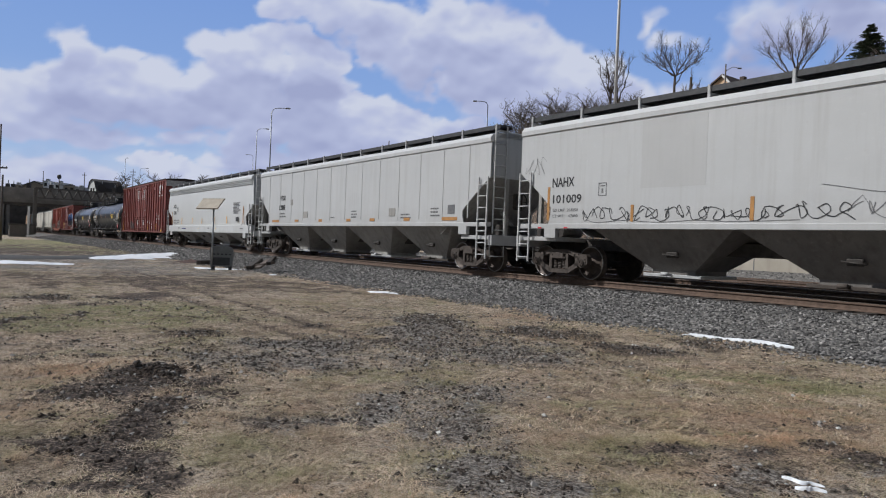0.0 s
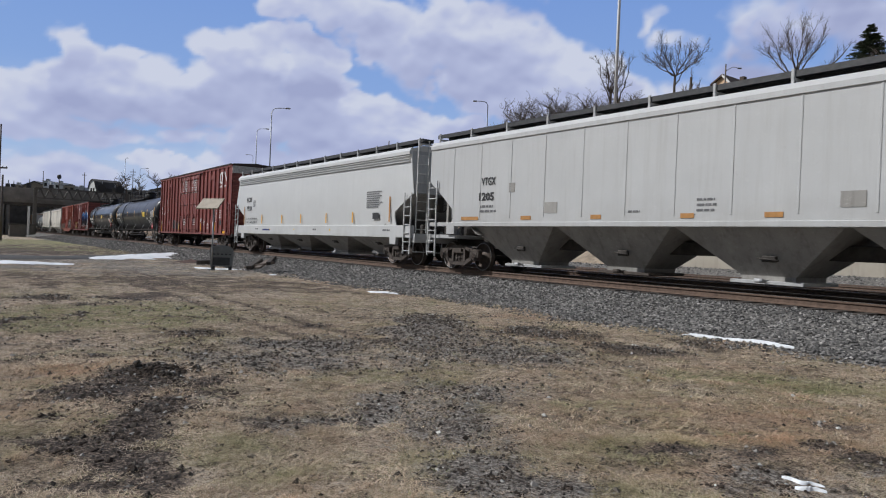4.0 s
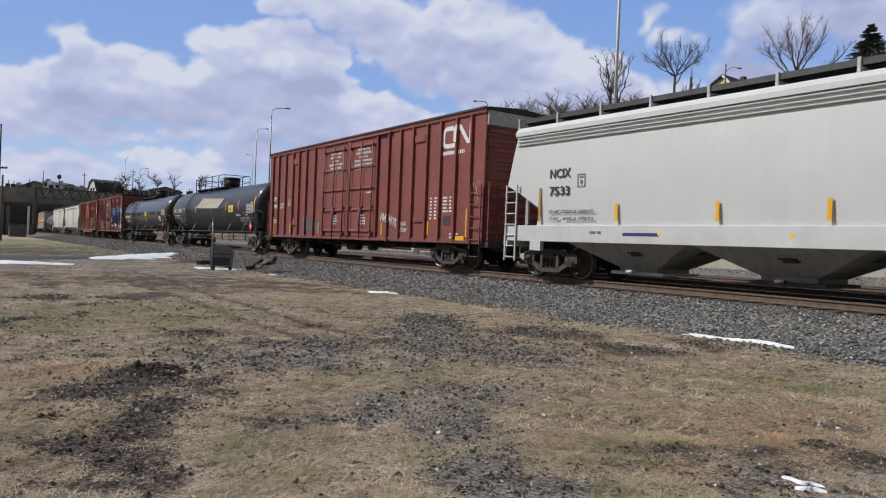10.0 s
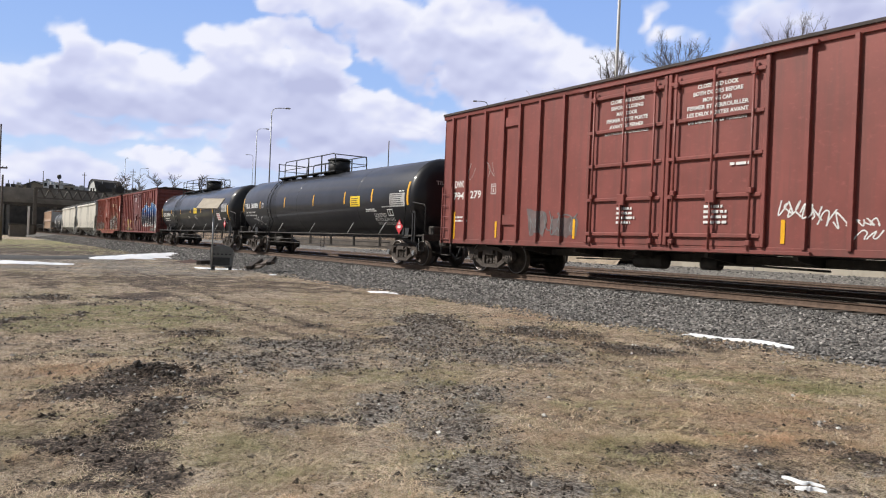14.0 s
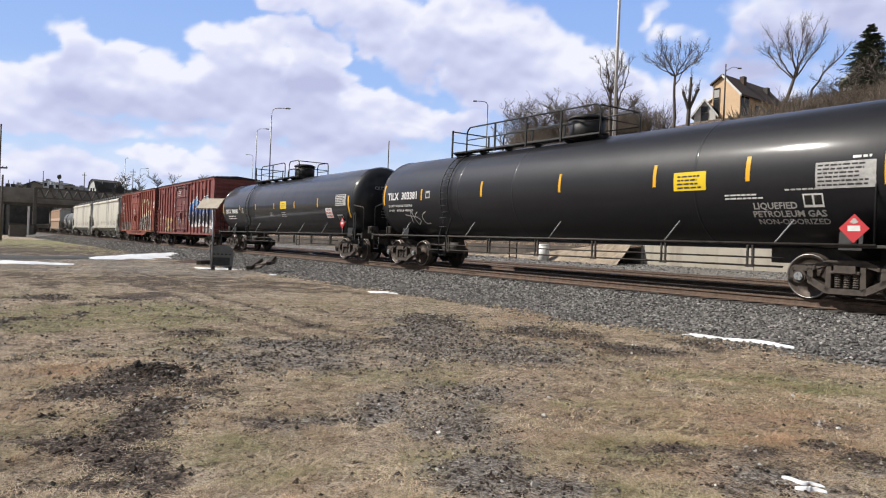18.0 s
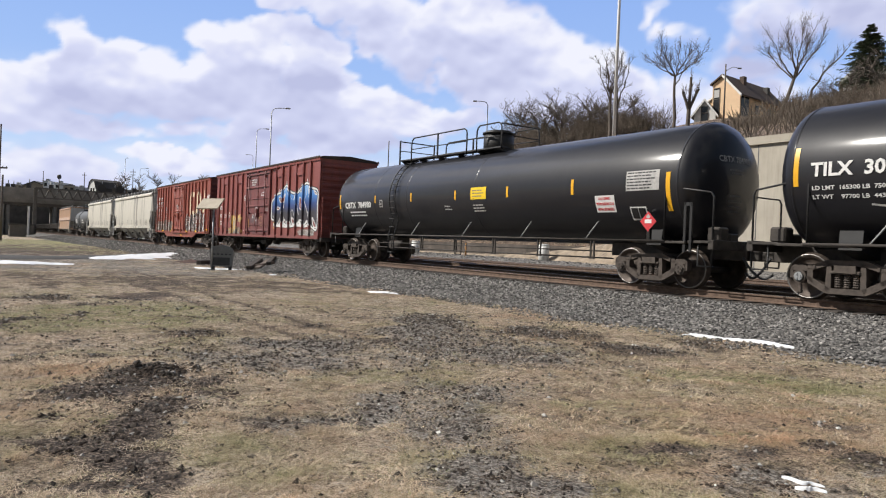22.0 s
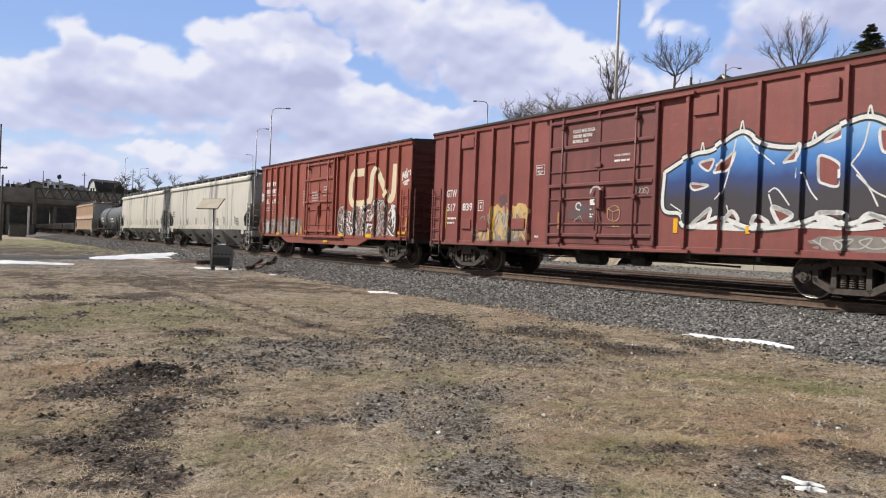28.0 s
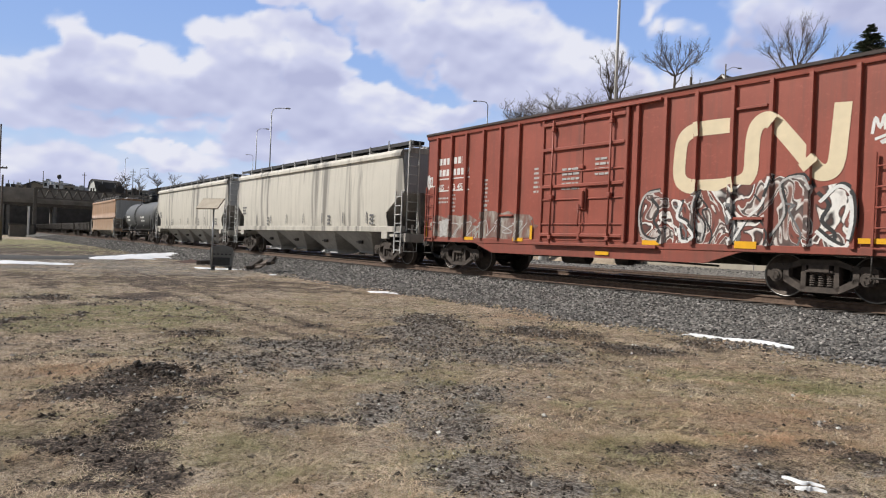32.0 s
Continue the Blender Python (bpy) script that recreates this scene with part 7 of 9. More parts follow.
part("door_notice", Shape().box(-0.38, -0.21, YD - 0.008, YD - 0.002, 1.98, 2.16), M_CHALK, c, "small white notice")
flat("notice_print", c, M_INKG, -0.25, -0.21, YD - 0.010, 2.04, 2.12)
for z, w in ((1.89, 0.10), (1.76, 0.15), (1.70, 0.12)):
    bars("lettering", c, M_CHALK, -0.38, YD - 0.006, z, w, 1, 0.1, 0.035, int(z * 50))
part("graffiti", stroke(Shape(), [(-0.88 + 0.09 * (1 + math.cos(a)), 1.96 + 0.09 * math.sin(a)) for a in [0.6 * k for k in range(9)]] + [(-0.72, 1.86)], 0.035, YD - 0.006, 3), M_CHALK, c, "round chalk tag")
part("graffiti", stroke(Shape(), [(-0.95, 1.56), (-0.82, 1.64), (-0.72, 1.70), (-0.66, 1.62), (-0.6, 1.54)], 0.012, YD - 0.006, 3), M_CHALKD, c)
sq = Shape()
for pts in ([(0.25, 1.88), (0.45, 1.95), (0.62, 1.86), (0.6, 1.62), (0.4, 1.56), (0.24, 1.66), (0.25, 1.88)], [(0.25, 1.88), (0.42, 1.80), (0.62, 1.86)], [(0.42, 1.80), (0.40, 1.56)]):
    stroke(sq, pts, 0.018, YD - 0.006, 3)
part("graffiti", sq, M_SPRAYY, c, "ochre drawn cube")
bars("lettering", c, M_SPRAYY, 0.2, YD - 0.004, 1.50, 0.5, 2, 0.06, 0.03, 109)
scribble(c, M_CHALKD, 1.14, 1.5, 2.2, 2.4, 2, 0.016, 108, y=YD - 0.004, loops=4)
flat("reflective_tape", c, M_YELLOWD, -1.56, -1.44, YD - 0.002, 1.36, 1.82)
text(c, "SOK", -2.45, 1.14, 0.18, 0.07, M_CHALK, y=YB, bold=0.03)

# -- red boxcar with the cream emblem
c = boxcar("faded red boxcar with cream bent-band emblem and sprayed scrawl", 122.8, 7.66, 4.63, M_RED2, [(-1.72, 1.36)], [1.64, 2.46, 3.30, 4.20, 5.07, 5.88, 6.76, -2.76, -3.62, -4.46, -5.36, -6.18, -7.0], z0=0.92, tc=1.65, belly=(-3.9, 3.6, 0.62), end_paint=M_SHADEEND,
           panels=[(4.62, 0.7, 3.93, 0.06), (4.62, 0.7, 1.60, 0.06), (-3.3, 0.7, 1.75, 0.06)],
           door_bars=[(4.24, 0.05), (3.54, 0.05), (2.90, 0.022), (2.52, 0.05), (2.16, 0.022), (1.49, 0.022), (1.19, 0.05)], rods=(0.16, 0.84), seam=-0.17)
TRAIN.append((c, 122.8))
part("emblem", sprayed(noodle(2.86, 6.47, 2.31, 3.78), 0.33, [2.46, 3.30, 4.20, 5.07, 5.88, 6.76], 0.003, 9), M_LOGO, c, "cream bent-band railway emblem")
for z, w in ((3.72, 1.75), (3.34, 1.75)):
    bars("lettering", c, M_CHALK, -6.95, YB, z, w, 1, 0.3, 0.22, int(z * 100))
text(c, "CNIS", -6.95, 2.74, 0.66, 0.2, M_CHALK, y=YB)
text(c, "413", -6.18, 2.74, 0.42, 0.2, M_CHALK, y=YB)
text(c, "451", -5.66, 2.74, 0.42, 0.2, M_CHALK, y=YB)
for z in (3.02, 2.62):
    part("stencil", Shape().box(-7.0, -5.2, YB - 0.004, YB, z - 0.02, z + 0.02), M_CHALK, c)
for x, z, w, n in ((-6.95, 2.4, 0.8, 2), (-6.2, 2.5, 0.3, 5), (-4.6, 2.9, 0.5, 7), (-4.55, 2.1, 0.4, 4), (-0.9, 3.0, 0.7, 5), (0.3, 3.2, 0.5, 4), (-2.1, 3.1, 0.25, 6)):
    bars("lettering", c, M_CHALKD, x, YB - (0.06 if -1.6 < x < 1.3 else 0), z, w, n, 0.13, 0.06, int(x * 9) + 130)
C_POSTS = [1.64, 2.46, 3.30, 4.20, 5.07, 5.88, 6.76, -2.76, -3.62, -4.46, -5.36, -6.18, -7.0]
def _swirl(nt, bs):
    """Old sprayed paint: curling bands of white, grey and black over the red."""
    v = coords(nt, (1, 1, 0.8))
    a = noise_tex(nt, v, 1.25, 1.5, 0.45, 1.9)
    col = ramp(nt, a, [(0.30, (0.13, 0.045, 0.034)), (0.36, (0.03, 0.025, 0.024)), (0.385, (0.74, 0.72, 0.69)), (0.425, (0.80, 0.78, 0.75)), (0.43, (0.025, 0.022, 0.022)), (0.455, (0.21, 0.06, 0.043)), (0.52, (0.20, 0.065, 0.05)), (0.525, (0.72, 0.70, 0.67)), (0.545, (0.52, 0.50, 0.48)), (0.55, (0.05, 0.042, 0.04)), (0.60, (0.14, 0.10, 0.09)), (0.61, (0.68, 0.66, 0.63)), (0.68, (0.20, 0.10, 0.08))])
    worn = nt.nodes.new("ShaderNodeMapRange")
    nt.links.new(noise_tex(nt, coords(nt, (1, 1, 0.4)), 5.0, 6, 0.7), worn.inputs[0])
    worn.inputs[1].default_value, worn.inputs[2].default_value = 0.48, 0.72
    return mix(nt, mul(nt, worn.outputs[0], 0.5), col, (0.20, 0.10, 0.085))


M_SWIRL = material("curling_sprayed_paint", _swirl, 0.55)


def _smear(nt, bs):
    v = coords(nt, (1, 1, 0.35))
    return ramp(nt, noise_tex(nt, v, 3.2, 6, 0.65, 0.4), [(0.36, (0.19, 0.058, 0.043)), (0.48, (0.20, 0.13, 0.11)), (0.58, (0.30, 0.265, 0.235)), (0.70, (0.44, 0.41, 0.37))])


M_SMEAR = material("worn_grey_sprayed_smear", _smear, 0.6)
edge = [(1.92, 1.02), (1.72, 1.35), (1.74, 1.85), (2.0, 2.22), (2.35, 2.30), (2.62, 2.08), (3.0, 2.02), (3.4, 2.25), (3.85, 2.20), (4.2, 2.34), (4.7, 2.30), (5.1, 2.52), (5.45, 2.40), (5.75, 2.46), (6.0, 2.18), (6.4, 2.25), (6.72, 2.0), (6.80, 1.5), (6.66, 1.04)]
part("graffiti", filled(edge, C_POSTS, 0.006), M_SWIRL, c, "worn white, grey and black sprayed letters")
LINES = [([(2.35, 2.28), (1.92, 2.18), (1.75, 1.75), (1.85, 1.25), (2.2, 1.10), (2.45, 1.25)], 0.05), ([(2.95, 2.0), (2.85, 1.65), (3.1, 1.5), (3.35, 1.2), (3.0, 1.10), (2.9, 1.4)], 0.07),
         ([(3.4, 2.22), (3.3, 1.8), (3.55, 1.45), (3.5, 1.1)], 0.045), ([(4.05, 1.95), (4.3, 1.5), (4.25, 1.1), (4.6, 1.6), (4.9, 1.9), (5.1, 2.45)], 0.06), ([(5.1, 1.2), (5.4, 1.7), (5.3, 2.3), (5.75, 2.42), (5.95, 2.15)], 0.05),
         ([(6.05, 1.35), (6.35, 1.12), (6.62, 1.06), (6.75, 1.5), (6.70, 2.0), (6.45, 2.2), (6.1, 1.9)], 0.07)]
for k, (pts, w) in enumerate(LINES):
    part("graffiti_stroke", sprayed([(x + 0.05, z + 0.04) for x, z in pts], w * 1.1, C_POSTS, 0.009, 5), M_INK, c)
    part("graffiti_stroke", sprayed(pts, w, C_POSTS, 0.011, 5), (M_CHALKD, M_CHALK)[k % 2], c)
for k in range(7):
    x = 2.1 + 0.66 * k
    pts = [(x, 2.1 - 0.2 * (k % 2)), (x + 0.22, 1.85), (x + 0.1, 1.55 + 0.1 * (k % 3)), (x + 0.35, 1.3), (x + 0.3, 1.05)]
    part("graffiti_stroke", sprayed(pts, 0.045 if k % 3 else 0.08, C_POSTS, 0.0095, 4), (M_INK, M_INKG)[k % 2], c)
tag = [[(7.0, 3.12), (7.05, 3.42), (7.13, 3.22), (7.2, 3.45), (7.22, 3.18)], [(7.3, 3.55), (7.3, 3.2)], [(7.38, 3.2), (7.38, 3.42), (7.5, 3.44)], [(7.56, 3.5), (7.55, 3.28)], [(7.05, 3.02), (7.3, 3.1), (7.5, 3.12), (7.15, 2.96), (7.4, 2.98)]]
for pts in tag:
    part("graffiti", stroke(Shape(), pts, 0.055, YB, 4), M_CHALK, c, "white sprayed tag")
blot(c, M_SMEAR, -7.5, -4.6, 0.96, 1.85, C_POSTS, 0.002, 125)
blot(c, M_SMEAR, -4.9, -1.8, 0.96, 1.95, C_POSTS, 0.003, 128)
blot(c, M_CHALKD, -6.9, -6.1, 1.0, 1.7, C_POSTS, 0.004, 129)
scribble(c, M_CHALKD, -6.9, -2.4, 1.0, 1.7, 4, 0.03, 126, loops=3, posts=C_POSTS, lift=0.006, label="worn sprayed scrawl")
scribble(c, M_CHALK, -7.62, -7.3, 2.7, 3.2, 2, 0.06, 127, y=YB, loops=4)
for a, b, d, e in ((-7.62, -7.52, 1.05, 1.6), (-5.3, -4.85, 0.99, 1.09), (-2.9, -2.45, 0.99, 1.09), (-2.15, -2.05, 1.05, 1.45), (0.4, 0.85, 0.70, 0.79), (1.9, 2.45, 0.99, 1.10), (4.35, 4.85, 0.97, 1.12), (6.85, 7.4, 1.12, 1.22), (7.42, 7.51, 1.25, 1.85)):
    flat("reflective_tape", c, M_YELLOW, a, b, YG - 0.034, d, e)

# -- two weathered cream hoppers
for uc in (141.4, 162.0):
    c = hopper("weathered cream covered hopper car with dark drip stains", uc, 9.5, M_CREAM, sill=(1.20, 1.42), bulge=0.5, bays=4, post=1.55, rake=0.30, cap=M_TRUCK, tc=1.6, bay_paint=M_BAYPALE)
    TRAIN.append((c, uc))
    for x, w in ((-8.3, 0.7), (6.9, 0.45), (3.0, 0.3), (-4.4, 0.3)):
        bars("lettering", c, M_INKG, x, SIDE_Y, 2.5 if x < -8 else 1.9, w, 3, 0.16, 0.09, int(x * 10 + uc))
    for k in range(7):
        flat("faded_tape", c, M_INKG, -6.0 + 2.1 * k, -5.94 + 2.1 * k, SIDE_Y, 1.55, 2.0)

# -- a small grey tank car, a faded orange hopper, and dark low gondolas
c = tank("small dull grey tank car", 180.3, 6.2, 1.32, 2.36, 5.4, M_GREYTANK, platform=(-1.2, 1.2, -0.35, 0.35), ladder_x=-1.0, braces=(-3, 0, 3), far=True)
TRAIN.append((c, 180.3))
tank_bars(c, M_CHALK, 1.32, 2.36, -5.2, 2.3, 1.4, 2, 0.3, 0.2, 151)
tank_bars(c, M_CHALK, 1.32, 2.36, 1.2, 2.2, 1.6, 2, 0.3, 0.16, 152)
c = hopper("faded orange covered hopper car with grey stains", 200.1, 8.6, M_ORANGE, sill=(0.95, 1.2), bulge=0.3, bays=3, post=1.7, rake=0.2, cap=M_TRUCK, end_cut=(2.2, 1.0))
TRAIN.append((c, 200.1))


def gondola(uc, L):
    car = thing("gondola", "dark low-sided gondola car", "gondola car", along_pose(uc), "cars of the freight train")
    for s in (-1, 1):
        part("side", Shape().box(-L, L, s * 1.42, s * 1.47, 0.95, 1.78), M_STEEL, car)
        part("top_rim", Shape().box(-L, L, s * 1.40, s * 1.53, 1.74, 1.84, 0.01), M_STEEL, car)
        m = shared(f"gondola_post:{s}", lambda: Shape().box(-0.06, 0.06, s * 1.46, s * 1.54, 0.9, 1.76, 0.01))
        for x in np.linspace(-L + 0.3, L - 0.3, 12):
            part("side_post", m, M_STEEL, car, at=Matrix.Translation((x, 0, 0)))
        part("end", Shape().box(s * (L - 0.06), s * L, -1.45, 1.45, 0.95, 1.82), M_STEEL, car)
        coupler(car, L, s)
        truck(car, s * (L - 1.7), M_TRUCK)
    part("floor", Shape().box(-L, L, -1.45, 1.45, 0.90, 1.0), M_STEEL, car)
    part("centre_sill", Shape().box(-L, L, -0.3, 0.3, 0.6, 0.92), M_STEEL, car)
    return car


for k in range(6):
    uc = 218.8 + 17.6 * k
    TRAIN.append((gondola(uc, 8.1), uc))
# ---- loose ground cover ----
def spot(u, lat):
    x, y = place(u, lat)
    return x, y, ground_height(u, lat) + (bumps(x, y) if lat > 4.3 else 0)


def lump(rnd, s, x, y, z, r, squash=0.7):
    """A rough stone: an octahedron with uneven corners."""
    vs = []
    q = rnd.uniform(0, 6.28)
    for k in range(4):
        a = q + k * math.pi / 2 + rnd.uniform(-0.35, 0.35)
        rr = r * rnd.uniform(0.7, 1.25)
        vs.append((x + rr * math.cos(a), y + rr * math.sin(a), z + r * rnd.uniform(-0.25, 0.3)))
    vs.append((x + r * rnd.uniform(-0.4, 0.4), y + r * rnd.uniform(-0.4, 0.4), z + r * squash * rnd.uniform(0.7, 1.3)))
    vs.append((x, y, z - r * 0.6))
    n = len(s.v)
    s.v += vs
    for k in range(4):
        s.f.append((n + k, n + (k + 1) % 4, n + 4))
        s.f.append((n + (k + 1) % 4, n + k, n + 5))


def bed_z(lat):
    return float(np.interp(lat, [-2.9, -1.5, 1.75, 3.2, 4.3, 4.95], [-0.36, -0.21, -0.21, -0.42, -0.585, -0.63]))


def cover():
    rnd = random.Random(5)
    # ballast stones on the shoulder of the near track
    s = Shape()
    for u0, u1, n, r0 in ((-24, -6, 22000, 0.029), (-6, 14, 13000, 0.036), (14, 45, 8000, 0.055), (45, 120, 7000, 0.09)):
        for _ in range(n):
            u, lat = rnd.uniform(u0, u1), rnd.uniform(0.95, 5.5)
            if lat > 4.3 and rnd.random() < (lat - 4.3) * 0.95:
                continue
            x, y = place(u, lat)
            lump(rnd, s, x, y, max(bed_z(lat), GROUND + bumps(x, y) if lat > 4.2 else -9) + rnd.uniform(-0.01, 0.015), r0 * rnd.uniform(0.6, 1.5))
    for _ in range(5000):
        u, lat = rnd.uniform(-22, 16), rnd.uniform(-3.4, 0.6)
        x, y = place(u, lat)
        lump(rnd, s, x, y, bed_z(lat), 0.04 * rnd.uniform(0.6, 1.4))
    for _ in range(9000):
        u, lat = rnd.uniform(-24, 30), rnd.uniform(-13.8, -2.6)
        x, y = place(u, lat)
        lump(rnd, s, x, y, float(np.interp(lat, [-13.95, -11.6, -10.4, -6.2, -2.9], [0.20, 0.08, -0.20, -0.22, -0.36])), 0.06 * rnd.uniform(0.6, 1.4))
    s.smooth = [False] * len(s.f)
    rel("ballast_stones", s, M_STONE, "loose grey crushed stones on the track shoulder", "stuff")
    # dead grass: matted blades, denser close by and thin on the bare patches
    s = Shape()

    def blades(count, y0, y1, length, width, bends):
        made = 0
        while made < count:
            y = math.sqrt(rnd.uniform(y0 * y0, y1 * y1))
            x = rnd.uniform(-0.68, 0.68) * y
            lat = (D0 - y) * math.cos(TH0) - x * math.sin(TH0)
            made += 1
            if lat < 4.4:
                continue
            b = patch(x, y, BARE, 31)
            if rnd.random() < b * 1.1 - 0.1 or dark_line(x, y) > rnd.random() * 0.8:
                continue
            tuft = noise.noise((x * 3.1, y * 3.1, 2.0)) + 0.6 * noise.noise((x * 11, y * 11, 4.0))
            if rnd.random() > 0.6 + 0.9 * tuft:
                continue
            z = GROUND + bumps(x, y)
            a, L = rnd.uniform(0, 6.283), length * rnd.uniform(0.5, 1.6)
            up, curl = rnd.uniform(0.0, 0.7), rnd.uniform(-1.6, 1.6)
            w = width * rnd.uniform(0.6, 1.3)
            px, py, pz, k = x, y, z, len(s.v)
            for i in range(bends + 1):
                f = i / bends
                dx, dy = math.cos(a + curl * f), math.sin(a + curl * f)
                q = w * (1 - 0.7 * f)
                s.v += [(px - dy * q, py + dx * q, pz), (px + dy * q, py - dx * q, pz)]
                px, py, pz = px + dx * L / bends, py + dy * L / bends, pz + L / bends * up * (1 - 1.5 * f)
                if i:
                    s.f.append((k + 2 * i - 2, k + 2 * i - 1, k + 2 * i + 1, k + 2 * i))
    blades(190000, 3.2, 5.5, 0.055, 0.0016, 3)
    blades(130000, 5.5, 8.0, 0.060, 0.0020, 2)
    blades(120000, 8.0, 13.0, 0.055, 0.0026, 1)
    blades(90000, 13.0, 24.0, 0.07, 0.0040, 1)
    s.smooth = [False] * len(s.f)
    grass = rel("grass", s, M_BLADE, "flattened straw-coloured winter grass with green shoots", "stuff")
    co = np.array(s.v)
    tint = spread_of(co[:, 0], co[:, 1], RUSTY[:1], 9) + 0.22 * spread_of(co[:, 0], co[:, 1], RUSTY[1:], 10)
    grass.data.attributes.new("rusty", "FLOAT", "POINT").data.foreach_set("value", np.clip(tint, 0, 1).astype(np.float32))
    # clods and pebbles on the bare patches
    s = Shape()
    n = 0
    while n < 90000:
        y = math.sqrt(rnd.uniform(3.2 ** 2, 15 ** 2))
        x = rnd.uniform(-0.68, 0.68) * y
        n += 1
        lat = (D0 - y) * math.cos(TH0) - x * math.sin(TH0)
        if lat < 4.5 or rnd.random() > max(patch(x, y, SOIL, 1), patch(x, y, STONY, 4)) ** 1.4 * 0.8 + 0.02:
            continue
        r = min(0.0060 * rnd.lognormvariate(0, 0.6) * (0.8 + y / 10), 0.03)
        lump(rnd, s, x, y, GROUND + bumps(x, y) + r * 0.2, r)
    # torn-up lumps of sod
    for cx, cy, rad, top in ((-2.98, 7.06, 0.10, 0.075), (-2.78, 7.08, 0.11, 0.07), (-2.44, 7.2, 0.06, 0.05), (-2.60, 6.85, 0.10, 0.03)):
        for k in range(90):
            a, d = rnd.uniform(0, 6.283), abs(rnd.gauss(0, 0.6))
            x, y = cx + rad * d * math.cos(a), cy + rad * d * math.sin(a)
            lump(rnd, s, x, y, GROUND + bumps(x, y) + top * math.exp(-1.4 * d * d) * rnd.uniform(0.2, 1.0), rnd.uniform(0.009, 0.024))
    s.smooth = [False] * len(s.f)
    rel("soil_clods", s, M_CLOD, "dark turned soil and small pebbles", "stuff")
    s = Shape()

    def crumb(x, y, r):
        """A rounded clod of earth with two uneven rings and a top."""
        z = GROUND + bumps(x, y) - r * 0.2 + 0.018 * math.exp(-(((x + 2.85) / 0.16) ** 2 + ((y - 6.95) / 0.14) ** 2)) + 0.025 * math.exp(-(((x + 2.68) / 0.13) ** 2 + ((y - 7.05) / 0.12) ** 2))
        k = len(s.v)
        q = rnd.uniform(0, 1)
        for hz, rr in ((0.0, 1.0), (0.55, 0.85)):
            for j in range(6):
                a = (j + q) * math.pi / 3
                e = r * rr * rnd.uniform(0.75, 1.2)
                s.v.append((x + e * math.cos(a), y + e * math.sin(a), z + r * hz * rnd.uniform(0.7, 1.3)))
        s.v.append((x + r * rnd.uniform(-0.3, 0.3), y + r * rnd.uniform(-0.3, 0.3), z + r * rnd.uniform(0.8, 1.1)))
        for j in range(6):
            i2 = (j + 1) % 6
            s.f.append((k + j, k + i2, k + 6 + i2, k + 6 + j))
            s.f.append((k + 6 + j, k + 6 + i2, k + 12))
    for _ in range(420):
        a, g = rnd.uniform(0, 6.283), abs(rnd.gauss(0, 1))
        crumb(-2.75 + 0.7 * g * math.cos(a), 6.75 + 0.36 * g * math.sin(a), min(0.009 * rnd.lognormvariate(0, 0.45), 0.024))
    for cx, cy, n2 in ((-2.90, 6.90, 44), (-2.66, 7.05, 40), (-2.30, 7.22, 14), (-3.2, 6.5, 16), (-2.2, 6.6, 10), (-2.95, 5.3, 16), (-2.45, 4.45, 26), (-2.15, 4.45, 12)):
        for _ in range(n2):
            crumb(cx + rnd.gauss(0, 0.12), cy + rnd.gauss(0, 0.07), min(0.010 * rnd.lognormvariate(0.3, 0.6), 0.026))
    # broken turf: short ridges of crumbs
    for i in range(1500):
        x, y = rnd.gauss(-2.3, 0.5), rnd.gauss(5.7, 0.75)
        if i > 170:
            y = math.sqrt(rnd.uniform(3.4 ** 2, 10 ** 2))
            x = rnd.uniform(-0.66, 0.66) * y
            if (D0 - y) * math.cos(TH0) - x * math.sin(TH0) < 4.8 or rnd.random() > patch(x, y, BARE, 31) * 0.5 + 0.03:
                continue
        dx, dy = rnd.uniform(-0.012, 0.012), rnd.uniform(-0.006, 0.006)
        for k in range(rnd.randint(5, 22)):
            crumb(x + dx * k + rnd.gauss(0, 0.03), y + dy * k + rnd.gauss(0, 0.025), min(0.0065 * rnd.lognormvariate(0, 0.5), 0.02))
    s.smooth = [False] * len(s.f)
    rel("churned_earth", s, M_SOIL, "churned dark brown earth clods", "stuff")


cover()
make_lane()


# ---- old snow ----
def snow(points, width, seed, lift=0.03):
    """A thin ragged strip of old snow along the points."""
    rnd = random.Random(seed)
    line = smooth_line(points, 7)
    n = len(line)
    rings = []
    for i, p in enumerate(line):
        d = (line[min(i + 1, n - 1)] - line[max(i - 1, 0)]).normalized()
        w = Vector((-d.y, d.x, 0))
        k = math.sin(math.pi * (i + 0.3) / (n - 0.4)) ** 0.5
        a, b = width * k * rnd.uniform(0.55, 1.2), width * k * rnd.uniform(0.55, 1.2)
        ring = []
        for t in (-1, -0.6, 0, 0.6, 1):
            q = p + w * (a if t > 0 else b) * t
            lat = (D0 - q.y) * math.cos(TH0) - q.x * math.sin(TH0)
            g = GROUND + bumps(q.x, q.y) if lat > 4.3 else bed_z(lat)
            g = max(g, bed_z(lat)) if lat < 4.6 else g
            ring.append((q.x, q.y, g + (lift * k * (1 - t * t) + 0.012) * rnd.uniform(0.85, 1.15) - 0.02 * (abs(t) == 1)))
        rings.append(ring)
    s = Shape().loft(rings, smooth=True, caps=False, closed=False)
    return tagged(part("snow_patch", s, M_SNOW), "thin remnant of old white snow on the ground", "snow", "snow remnants")


